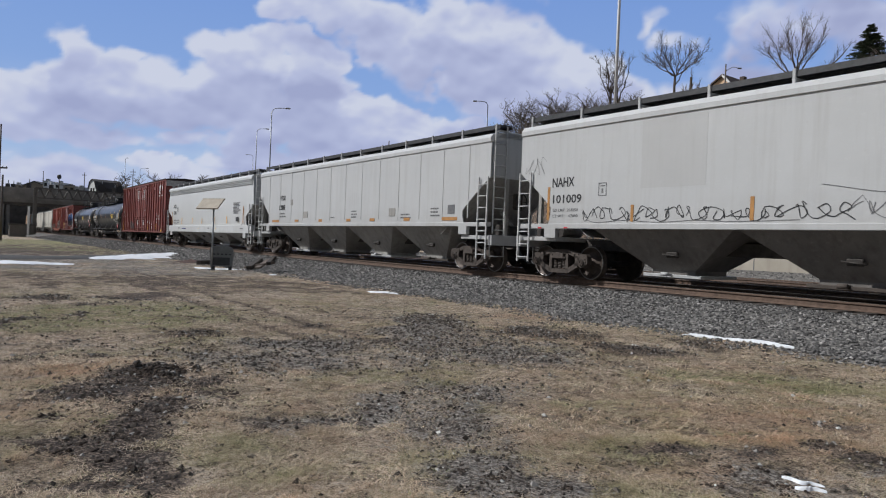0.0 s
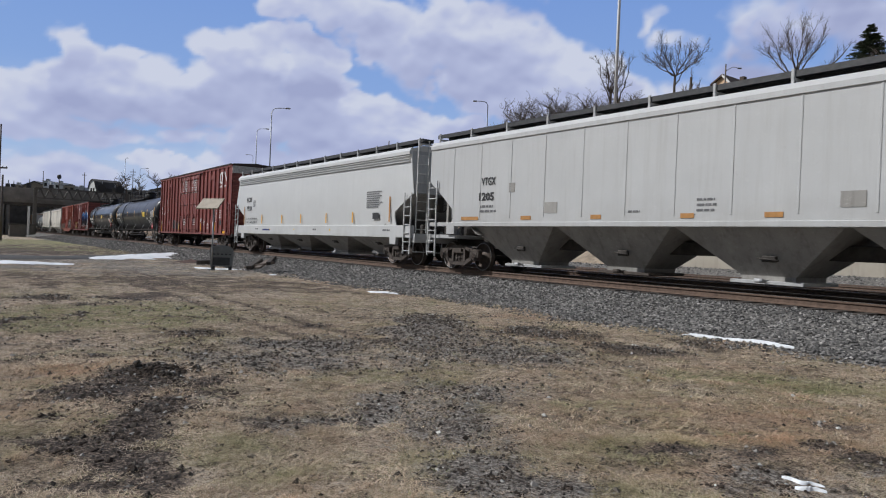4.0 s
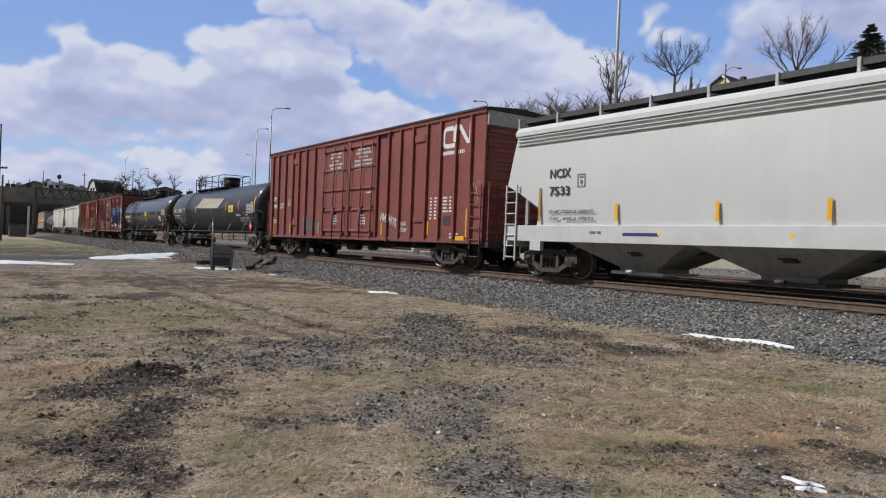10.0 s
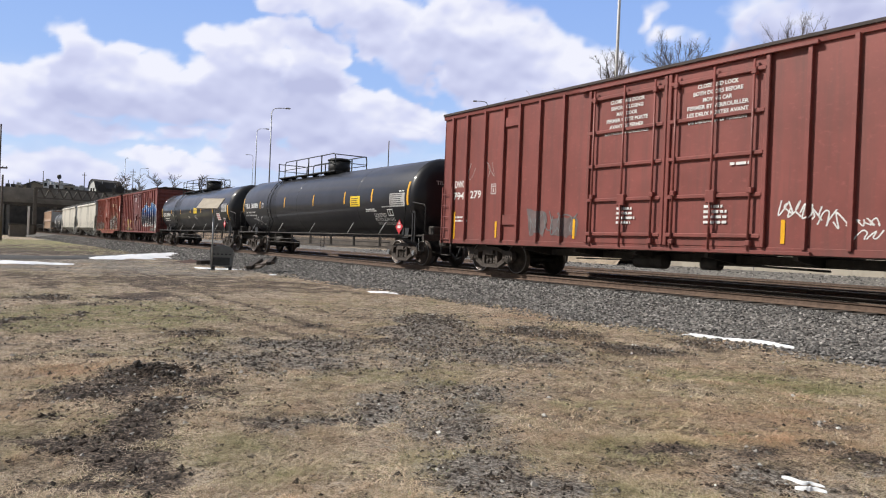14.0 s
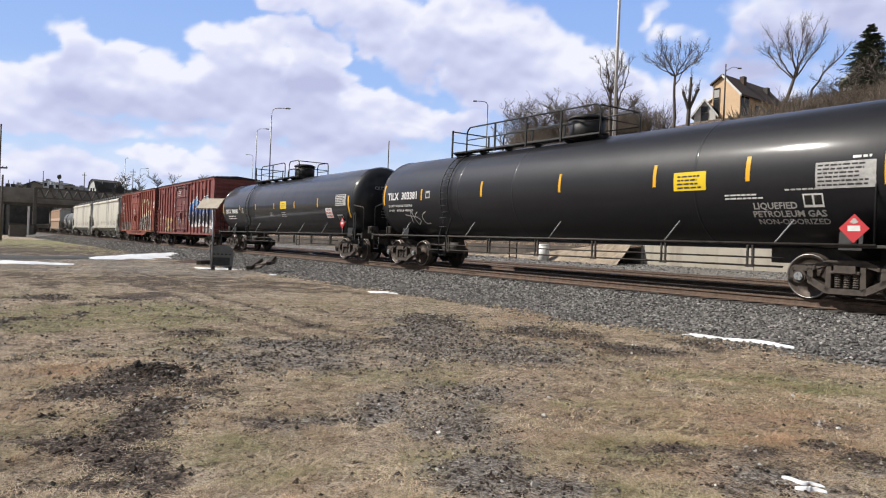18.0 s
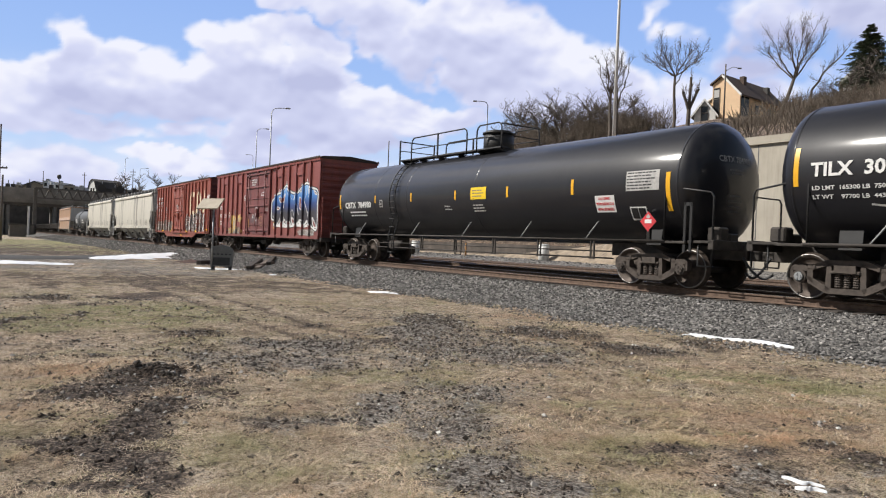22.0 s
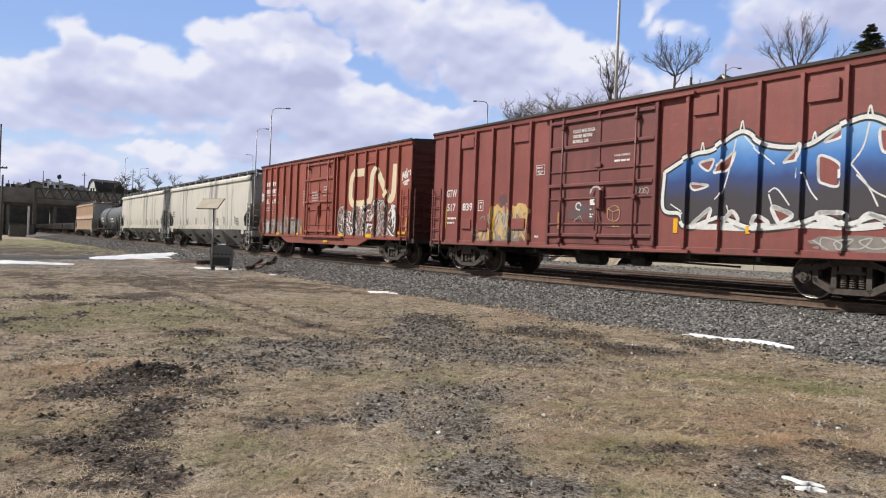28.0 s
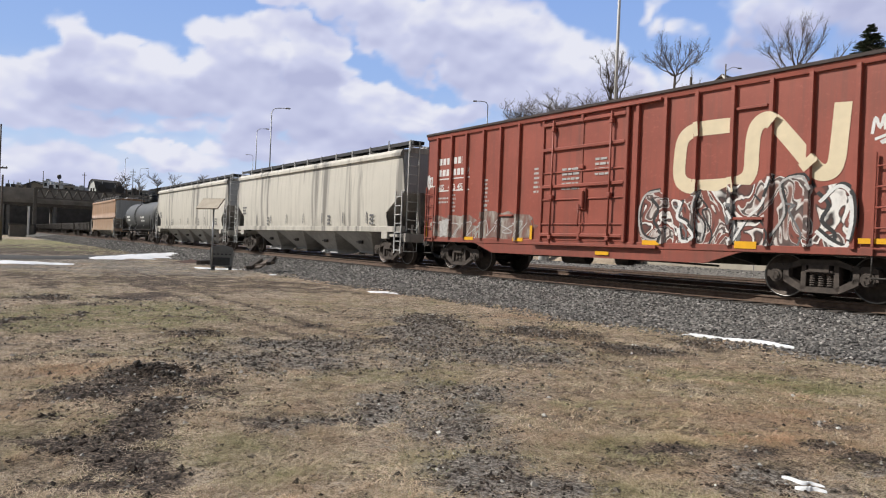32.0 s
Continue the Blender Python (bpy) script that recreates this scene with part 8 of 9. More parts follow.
snow([(-2.05, 20.15), (-1.6, 19.75), (-1.15, 19.4)], 0.22, 1)
snow([(4.16, 12.20), (4.45, 12.05), (4.76, 11.80)], 0.06, 2, 0.04)
snow([(4.68, 11.78), (5.05, 11.50), (5.5, 11.02)], 0.045, 3, 0.05)
snow([(2.20, 4.50), (2.25, 4.46), (2.29, 4.40), (2.34, 4.41), (2.40, 4.36)], 0.015, 4, 0.012)
snow([(2.20, 4.33), (2.25, 4.30), (2.30, 4.30), (2.36, 4.26)], 0.014, 5, 0.012)
snow([(-17.4, 35.0), (-17.0, 38.5), (-17.4, 42.5), (-18.0, 46.5)], 1.5, 6, 0.16)
snow([(-19.5, 27.0), (-17.2, 28.0), (-15.0, 29.0)], 0.9, 7, 0.08)
snow([(-6.5, 26.8), (-6.2, 26.7)], 0.12, 8, 0.03)
snow([(-10.4, 29.9), (-9.6, 29.7), (-8.4, 30.3)], 0.28, 9, 0.05)
snow([(-1.25, 3.62), (-1.1, 3.58)], 0.02, 10, 0.01)


# ---- wayside rail lubricator with its panel ----
def lubricator():
    x, y = -9.1, 29.35
    b = thing("track_lubricator", "grey metal wayside lubricator box with a tan panel on a pole", "lubricator", pose(x, y, GROUND + bumps(x, y), 0, 0, 14))
    s = Shape()
    arc = [(0.44 * math.cos(a), 0.80 + 0.20 * math.sin(a)) for a in [math.pi * k / 12 for k in range(13)]]
    s.prism([(-0.44, 0.16), (0.44, 0.16)] + arc, -0.32, 0.32, "y")
    part("cabinet", s, M_CABINET, b)
    part("lid_rim", Shape().prism([(0.46, 0.77), (0.46, 0.81)] + [(0.46 * math.cos(a), 0.81 + 0.21 * math.sin(a)) for a in [math.pi * k / 12 for k in range(13)]] + [(-0.46, 0.77)], -0.34, -0.322, "y"), M_CABINET, b)
    part("front_panel", Shape().box(-0.33, 0.33, -0.335, -0.322, 0.2, 0.52, 0.005), M_CABDARK, b, "dark front panel")
    for k in range(5):
        part("vent_slot", Shape().box(-0.33 + 0.155 * k, -0.24 + 0.155 * k, -0.345, -0.339, 0.62, 0.68), M_CABDARK, b)
    for k in (-0.34, 0.34):
        for j in (-0.24, 0.24):
            part("foot", Shape().box(k - 0.06, k + 0.06, j - 0.05, j + 0.05, -0.06, 0.17, 0.008), M_CABDARK, b)
    part("pole", Shape().tube((-0.36, -0.42, -0.1), (-0.36, -0.42, 2.55), 0.034, 10), M_GALV, b, "galvanised pole")
    m = Matrix.Translation((-0.50, -0.42, 2.68)) @ pose(0, 0, 0, 50, 0, -44)
    p = part("panel", Shape().box(-0.62, 0.62, -0.26, 0.26, -0.02, 0.02, 0.006), M_PANEL, b, "tan flat panel tilted to the sky", at=m)
    part("panel_frame", Shape().box(-0.63, 0.63, -0.275, -0.255, -0.035, 0.03).box(-0.63, 0.63, 0.255, 0.275, -0.035, 0.03), M_PANEL, p)
    part("panel_arm", Shape().pipe([(-0.36, -0.42, 2.35), (-0.28, -0.42, 2.6)], 0.02, 6), M_GALV, b)
    part("base_plate", Shape().box(-0.5, -0.22, -0.55, -0.29, -0.04, 0.03, 0.01), M_CABDARK, b)


lubricator()


# ---- timbers and rail ends left beside the track ----
def debris():
    for (u0, l0), (u1, l1), w, h, mat in (((7.7, 4.71), (11.4, 2.85), 0.22, 0.17, M_TIE), ((7.9, 4.26), (11.0, 2.55), 0.26, 0.10, M_TIEPALE), ((8.9, 3.40), (11.9, 1.98), 0.20, 0.17, M_TIE), ((8.3, 4.65), (9.3, 3.0), 0.18, 0.12, M_TIEPALE), ((12.4, 5.5), (13.4, 4.6), 0.26, 0.20, M_TIE)):
        p = Vector((*place(u0, l0), max(GROUND, bed_z(l0))))
        q = Vector((*place(u1, l1), max(GROUND, bed_z(l1))))
        d = q - p
        m = Matrix.Translation((p + q) / 2) @ pose(0, 0, 0, 0, 0, math.degrees(math.atan2(d.y, d.x))) @ pose(0, 0, 0, 0, -math.degrees(math.asin(d.z / d.length)), 0)
        tagged(part("old_sleeper", Shape().box(-d.length / 2, d.length / 2, -w / 2, w / 2, -0.04, h, 0.02), mat, at=m), "weathered timber sleeper lying askew on the ballast edge", "sleeper", "discarded sleepers")
    x, y = place(15.2, 5.1)
    rnd = random.Random(3)
    rings = []
    for k in range(6):
        f = k / 5
        rings.append([(x + 1.3 * (1 - f) * math.cos(a) * rnd.uniform(0.75, 1.15), y + 1.3 * (1 - f) * math.sin(a) * rnd.uniform(0.75, 1.15), GROUND - 0.05 + 0.20 * f * rnd.uniform(0.8, 1.1)) for a in [2 * math.pi * j / 14 for j in range(14)]])
    tagged(part("earth_mound", Shape().loft(rings, smooth=True), M_HEAP), "low heap of red-brown rotten wood by the track", "earth mound")


debris()


# ---- trees ----
def bare_tree(x, y, z, h, seed, spread=0.55, lean=(0, 0), mat=None, fork=0.4, twigs=6, label="bare deciduous tree on the hillside", thick=0.022, name="bare_tree"):
    """Leafless tree: tapered trunk, limbs, and a crown of fine twigs."""
    rnd = random.Random(seed)
    mat = mat or M_BARK
    t = thing(name, label, "tree", pose(x, y, z - 0.3), "hillside trees")
    wood, fine = Shape(), Shape()

    def grow(shape, p, d, length, r, depth):
        pts, q = [p], p
        n = 4
        for i in range(n):
            d = (d + Vector((rnd.uniform(-1, 1), rnd.uniform(-1, 1), rnd.uniform(-0.3, 0.5))) * 0.13).normalized()
            q = q + d * length / n
            pts.append(q)
        for i in range(n):
            k0, k1 = 1 - 0.55 * i / n, 1 - 0.55 * (i + 1) / n
            shape.tube(pts[i], pts[i + 1], r * k0, 6 if depth < 2 else 3, r2=r * k1, caps=False)
        if depth >= twigs:
            return
        kids = 3 if depth < 4 else 2
        for i in range(kids + (1 if depth == 1 else 0)):
            f = rnd.uniform(0.45, 1.0) if i else 1.0
            k = min(int(f * n), n)
            a = rnd.uniform(0, 6.283)
            side = Vector((math.cos(a), math.sin(a), 0))
            nd = (d * 0.75 + side * spread * rnd.uniform(0.7, 1.3) + Vector((0, 0, 0.12))).normalized()
            grow(fine if depth >= 1 else wood, pts[k], nd, length * rnd.uniform(0.55, 0.78), r * 0.65, depth + 1)
    grow(wood, Vector((0, 0, 0)), Vector((lean[0], lean[1], 1)).normalized(), h * fork, h * thick, 0)
    part("trunk", wood, mat, t)
    part("crown", fine, mat, t)
    return t


def bush(x, y, z, h, w, seed, stems=26, name="bush"):
    """Leafless brush: many thin forked stems."""
    rnd = random.Random(seed)
    t = thing(name, "tangled leafless brown brush on the slope", "bush", pose(x, y, z - 0.2), "brush on the slope")
    s = Shape()
    for _ in range(stems):
        a, rr = rnd.uniform(0, 6.283), w * math.sqrt(rnd.random()) * 0.5
        p = Vector((rr * math.cos(a), rr * math.sin(a), 0))
        d = Vector((rnd.uniform(-0.5, 0.5), rnd.uniform(-0.5, 0.5), 1)).normalized()
        L = h * rnd.uniform(0.55, 1.0)
        q = p + d * L * 0.5
        s.tube(p, q, 0.035, 3, r2=0.022, caps=False)
        for _ in range(4):
            e = (d + Vector((rnd.uniform(-1, 1), rnd.uniform(-1, 1), rnd.uniform(-0.2, 0.6))) * 0.55).normalized()
            q0 = p + d * L * rnd.uniform(0.25, 0.5)
            q2 = q0 + e * L * rnd.uniform(0.3, 0.55)
            s.tube(q0, q2, 0.02, 3, r2=0.009, caps=False)
            for _ in range(3):
                f = (e + Vector((rnd.uniform(-1, 1), rnd.uniform(-1, 1), rnd.uniform(-0.3, 0.6))) * 0.6).normalized()
                q3 = q0 + (q2 - q0) * rnd.uniform(0.4, 1.0)
                s.tube(q3, q3 + f * L * rnd.uniform(0.12, 0.28), 0.016, 3, r2=0.008, caps=False)
    part("crown", s, M_BRUSH, t)
    return t


def at_world(x, y):
    """Ground height on the hill at a world point."""
    lat = (D0 - y) * math.cos(TH0) - x * math.sin(TH0)
    u = (y - D0) * math.sin(TH0) - x * math.cos(TH0)
    return ground_height(u, lat)


def planted(x, y, top, seed, **kw):
    z = at_world(x, y)
    return bare_tree(x, y, z, top - z, seed, **kw)


def wavy(rnd, a, b, n, amount, sag=0.0):
    """A crooked line from a to b that may bow upwards."""
    out = []
    for i in range(n + 1):
        f = i / n
        k = math.sin(math.pi * f)
        out.append(a.lerp(b, f) + Vector((rnd.uniform(-1, 1), rnd.uniform(-1, 1), rnd.uniform(-1, 1))) * amount * (1 if 0 < i < n else 0) + Vector((0, 0, sag * k)))
    return out


def tapered(s, pts, r0, r1, sides):
    n = len(pts) - 1
    for i in range(n):
        s.tube(pts[i], pts[i + 1], r0 + (r1 - r0) * i / n, sides, r2=r0 + (r1 - r0) * (i + 1) / n, caps=False)


def sprays(s, rnd, pts, length, r, level, up=0.35):
    """Side shoots along a limb, each with finer shoots of its own."""
    n = len(pts) - 1
    for k in range((9, 6, 4)[level]):
        f = rnd.uniform(0.22, 1.0) * n
        i = min(int(f), n - 1)
        p = pts[i].lerp(pts[i + 1], f - i)
        d = (pts[i + 1] - pts[i]).normalized()
        a = Vector((rnd.uniform(-1, 1), rnd.uniform(-1, 1), rnd.uniform(-1, 1)))
        e = (d + a * 0.62 + Vector((0, 0, up))).normalized()
        q = p + e * length * rnd.uniform(0.55, 1.1)
        line = wavy(rnd, p, q, 3, length * 0.05)
        tapered(s, line, r, r * 0.4, 3)
        if level < 2:
            sprays(s, rnd, line, length * 0.6, r * 0.5, level + 1, up)


def crowned_tree(x, y, top, fork, width, seed, r=0.22, limbs=7, shift=(0.0, 0.0), bend=0.3, flat_top=0.4, trunks=1, crook=0.12, label="bare deciduous tree with a spreading crown"):
    """Leafless tree: bent trunk up to a fork, limbs that fan out to a domed crown, fine shoots."""
    rnd = random.Random(seed)
    z = at_world(x, y)
    t = thing("bare_tree", label, "tree", pose(x, y, z - 0.3), "hillside trees")
    hf, ht = fork - z + 0.3, top - z + 0.3
    for k in range(trunks):
        foot = Vector((0.9 * k, 0.3 * k, 0))
        head = Vector((shift[0] + 0.8 * k, shift[1], hf * (1 - 0.06 * k)))
        line = [foot.lerp(head, i / 6) + Vector((bend * math.sin(4.4 * i / 6) * (1 - i / 6), 0, 0)) for i in range(7)]
        wood, fine = Shape(), Shape()
        tapered(wood, line, r * (1 - 0.25 * k), r * 0.62, 8)
        for j in range(limbs):
            a = 6.283 * (j + rnd.uniform(-0.3, 0.3)) / limbs
            f = rnd.uniform(0.75, 1.0) if j else 0.15
            out = Vector((math.cos(a) * width / 2 * f, math.sin(a) * width / 2 * f, (ht - hf) * (1 - flat_top * f * f) * rnd.uniform(0.72, 0.92)))
            start = line[6 if rnd.random() < 0.6 else 5]
            limb = wavy(rnd, start, head + out, 7, crook, sag=-0.1 * width * 0.3)
            tapered(fine, limb, r * 0.40, 0.025, 5)
            sprays(fine, rnd, limb, width * 0.24, 0.027, 0, 0.2)
        part("trunk", wood, M_BARK, t)
        part("crown", fine, M_BARK, t)


def pollard(x, y, top, seed):
    """Cut-back tree: thick bare stubs with a haze of thin shoots."""
    rnd = random.Random(seed)
    z = at_world(x, y)
    t = thing("pollarded_tree", "cut-back tree with thick stubs and thin shoots", "tree", pose(x, y, z - 0.3), "hillside trees")
    h = top - z + 0.3
    wood, fine = Shape(), Shape()
    tapered(wood, [Vector((0, 0, 0)), Vector((0.1, 0, h * 0.4))], 0.32, 0.28, 8)
    for dx, f in ((-0.9, 0.72), (0.25, 1.0), (1.3, 0.78)):
        line = wavy(rnd, Vector((0.1, 0, h * 0.38)), Vector((dx, rnd.uniform(-0.5, 0.5), h * f)), 4, 0.07)
        tapered(wood, line, 0.24, 0.17, 7)
        wood.tube(line[-1], line[-1] + Vector((0, 0, 0.05)), 0.17, 7)
        sprays(fine, rnd, line, h * 0.17, 0.028, 0, up=0.9)
    part("trunk", wood, M_BARK, t)
    part("shoots", fine, M_BRUSH, t)


def leaning_limb(x, y, z, tip, seed):
    """A bent bare stem that leans far out."""
    rnd = random.Random(seed)
    t = thing("leaning_tree", "bare crooked stem leaning over the slope", "tree", pose(x, y, z), "hillside trees")
    end = Vector(tip) - Vector((x, y, z))
    line = wavy(rnd, Vector((0, 0, 0)), Vector((0.25, 0, end.z * 0.36)), 3, 0.05) + wavy(rnd, Vector((0.35, 0, end.z * 0.42)), end, 6, 0.12, sag=0.25)
    wood, fine = Shape(), Shape()
    tapered(wood, line, 0.16, 0.05, 7)
    sprays(fine, rnd, line[4:], 1.3, 0.03, 0, up=0.2)
    part("trunk", wood, M_BARK, t)
    part("crown", fine, M_BARK, t)


crowned_tree(20.3, 90, 26.9, 20.6, 4.6, 1, r=0.26, limbs=5, shift=(0.1, 0), bend=0.25, trunks=2, crook=0.3, flat_top=0.3, label="crooked twin-stemmed bare tree")
crowned_tree(26.7, 85, 26.9, 22.0, 7.2, 12, r=0.22, limbs=8, shift=(0.15, 0), bend=0.35, flat_top=0.55, label="slim bent bare tree with an umbrella crown")
crowned_tree(34.9, 75, 26.7, 20.6, 6.6, 4, r=0.24, limbs=8, shift=(1.5, 0), bend=-0.2, flat_top=0.45)
pollard(33.6, 100, 25.6, 7)
leaning_limb(38.3, 76, at_world(38.3, 76) - 0.2, (42.2, 76, 23.4), 5)
for i, (x, y, top) in enumerate(((8.8, 104, 23.2), (10.2, 101, 24.6), (12.0, 99, 25.6), (13.4, 100, 26.0), (14.6, 101, 25.4), (15.8, 98, 26.0), (17.4, 99, 26.6), (19.2, 97, 26.0), (21.6, 96, 26.4), (23.4, 96, 26.6), (25.2, 97, 26.4), (26.4, 98, 25.2), (12.4, 103, 25.8), (16.5, 103, 26.6), (21.0, 101, 26.6), (44.2, 80, 26.0), (47.5, 78, 27.0))):
    planted(x, y, top, 20 + i, spread=0.80, fork=0.30, twigs=6, thick=0.017, label="low spreading bare tree among the brush")
rb = random.Random(8)
for i in range(64):
    x = rb.uniform(31, 54)
    y = 64 + (x - 30) * 0.35 + rb.uniform(0, 18)
    bush(x, y, at_world(x, y), rb.uniform(0.8, 1.6) if x / y < 0.47 else rb.uniform(1.8, 3.8), rb.uniform(2.5, 4.2), 100 + i, stems=30)
for i in range(70):
    x = rb.uniform(9.0, 28)
    y = 92 + rb.uniform(0, 14)
    bush(x, y, at_world(x, y), rb.uniform(2.6, 5.5), rb.uniform(3, 5), 200 + i, stems=24)
for i in range(26):
    u = rb.uniform(-16, 4)
    x, y = place(u, WALL_LAT - rb.uniform(1.5, 14))
    bush(x, y, at_world(x, y), rb.uniform(1.0, 2.4), rb.uniform(2, 3.4), 300 + i, stems=18)


def conifer(x, y, top, r, seed):
    rnd = random.Random(seed)
    z = at_world(x, y)
    h = top - z + 0.2
    t = thing("conifer", "dark green spruce tree on the hill", "tree", pose(x, y, z - 0.2), "hillside trees")
    part("trunk", Shape().tube((0, 0, 0), (0, 0, h * 0.95), h * 0.018, 8, r2=0.03), M_BARK, t)
    s = Shape()
    # whorls of drooping boughs, each fringed with needle sprays
    for i in range(34):
        f = i / 34
        for k in range(11):
            if rnd.random() < 0.12:
                continue
            c = Vector((0, 0, h * (0.08 + 0.92 * f) + rnd.uniform(-0.2, 0.2)))
            rr = (r * (1 - f) ** 0.9 + 0.15) * rnd.uniform(0.7, 1.15)
            a = 6.283 * (k + rnd.random()) / 11
            d = Vector((math.cos(a), math.sin(a), -0.18 + 0.3 * f))
            w = Vector((-math.sin(a), math.cos(a), 0))
            for m in range(9):
                q = c + d * rr * (0.15 + 0.85 * m / 9)
                L = 0.22 + 0.42 * rr * (1 - m / 10) * 0.55
                for sgn in (-1, 1):
                    e = (w * sgn + d * 0.7 + Vector((0, 0, rnd.uniform(-0.45, 0.1)))) * L * rnd.uniform(0.7, 1.3)
                    n = len(s.v)
                    g = d * 0.16 + Vector((0, 0, rnd.uniform(-0.05, 0.05)))
                    s.v += [tuple(q - g), tuple(q + e), tuple(q + g)]
                    s.f.append((n, n + 1, n + 2))
    s.smooth = [False] * len(s.f)
    part("crown", s, M_NEEDLE, t)


conifer(49.9, 85, 29.0, 5.4, 1)


# ---- lamps and poles ----
def street_lamp(x, y, top, arm, z=None, name="street_lamp", r=0.10):
    z = at_world(x, y) if z is None else z
    t = thing(name, "tall grey steel street lamp with a curved arm", "street lamp", pose(x, y, z - 0.3), "street lamps")
    h = top - z + 0.3
    part("pole", Shape().tube((0, 0, 0), (0, 0, h - 0.5), r, 10, r2=r * 0.6), M_POLE, t)
    part("arm", Shape().pipe(smooth_line([(0, 0, h - 0.6), (arm * 0.15, 0, h - 0.12), (arm * 0.5, 0, h), (arm * 0.85, 0, h + 0.02)], 4), r * 0.5, 6), M_POLE, t)
    part("lamp_head", Shape().box(min(arm * 0.82, arm * 1.12), max(arm * 0.82, arm * 1.12), -0.16, 0.16, h - 0.08, h + 0.08, 0.05), M_POLE, t)
    part("base", Shape().tube((0, 0, 0.0), (0, 0, 0.9), r * 1.6, 10), M_POLE, t)


street_lamp(-22.3, 90, 17.2, 2.1)
street_lamp(5.5, 100, 21.1, -1.9)
street_lamp(-33.7, 126, 20.0, 1.9)
street_lamp(-51.6, 190, 22.7, -1.8)
street_lamp(-90.1, 200, 21.6, 0.7)
street_lamp(-91.0, 212, 20.0, 2.2)
t = thing("high_mast", "very tall slim grey steel mast", "mast", pose(14.0, 60, at_world(14, 60) - 0.3))
part("pole", Shape().tube((0, 0, 0), (0, 0, 24), 0.15, 12, r2=0.10), M_MAST, t)
part("base", Shape().tube((0, 0, 0), (0, 0, 1.0), 0.3, 12), M_MAST, t)


def wood_pole(x, y, z, top, arms=(), r=0.13, lamp=0.0, label="weathered timber utility pole"):
    t = thing("utility_pole", label, "utility pole", pose(x, y, z - 0.3), "utility poles")
    h = top - z + 0.3
    part("pole", Shape().tube((0, 0, 0), (0, 0, h), r, 8, r2=r * 0.7), M_WOODPOLE, t)
    for zz, w in arms:
        a = part("crossarm", Shape().box(-w, w, -0.14, -0.04, zz - z - 0.06, zz - z + 0.06, 0.01), M_WOODPOLE, t)
        for k in (-0.9, -0.45, 0.45, 0.9):
            part("insulator", Shape().tube((k * w, -0.09, zz - z + 0.06), (k * w, -0.09, zz - z + 0.2), 0.035, 6), M_GALV, a)
    if lamp:
        part("lamp_arm", Shape().pipe(smooth_line([(0, 0, h - 0.9), (lamp * 0.6, 0, h - 0.35), (lamp, 0, h - 0.45)], 4), 0.04, 6), M_POLE, t)
        part("lamp_head", Shape().box(min(lamp, lamp + 0.5), max(lamp, lamp + 0.5), -0.12, 0.12, h - 0.55, h - 0.38, 0.04), M_POLE, t)


wood_pole(36.7, 95, at_world(36.7, 95), 26.3, lamp=1.6)
wood_pole(-37.6, 60, GROUND, 9.5, arms=((6.1, 0.7),), r=0.09)
wood_pole(-49.75, 80, GROUND - 0.2, 6.7, r=0.14)
wood_pole(-101.4, 200, 8, 17.2, arms=((16.6, 0.6),))
wood_pole(-87.8, 200, 8, 18.6, arms=((18.0, 0.8), (17.2, 0.7)))
wood_pole(-113.0, 200, 8, 17.0)
t = thing("aerial_mast", "thin dark aerial mast behind the train", "mast", pose(-9.8, 120, at_world(-9.8, 120) - 0.3))
part("pole", Shape().tube((0, 0, 0), (0, 0, 17.9 - at_world(-9.8, 120) + 0.3), 0.09, 6), M_WOODPOLE, t)


# ---- the house on the hill ----
def wall_panel(w, h, t, gable=0.0):
    pts = [(0, 0), (w, 0), (w, h)] + ([(w / 2, h + gable)] if gable else []) + [(0, h)]
    return Shape().prism(pts, 0, t, "y")


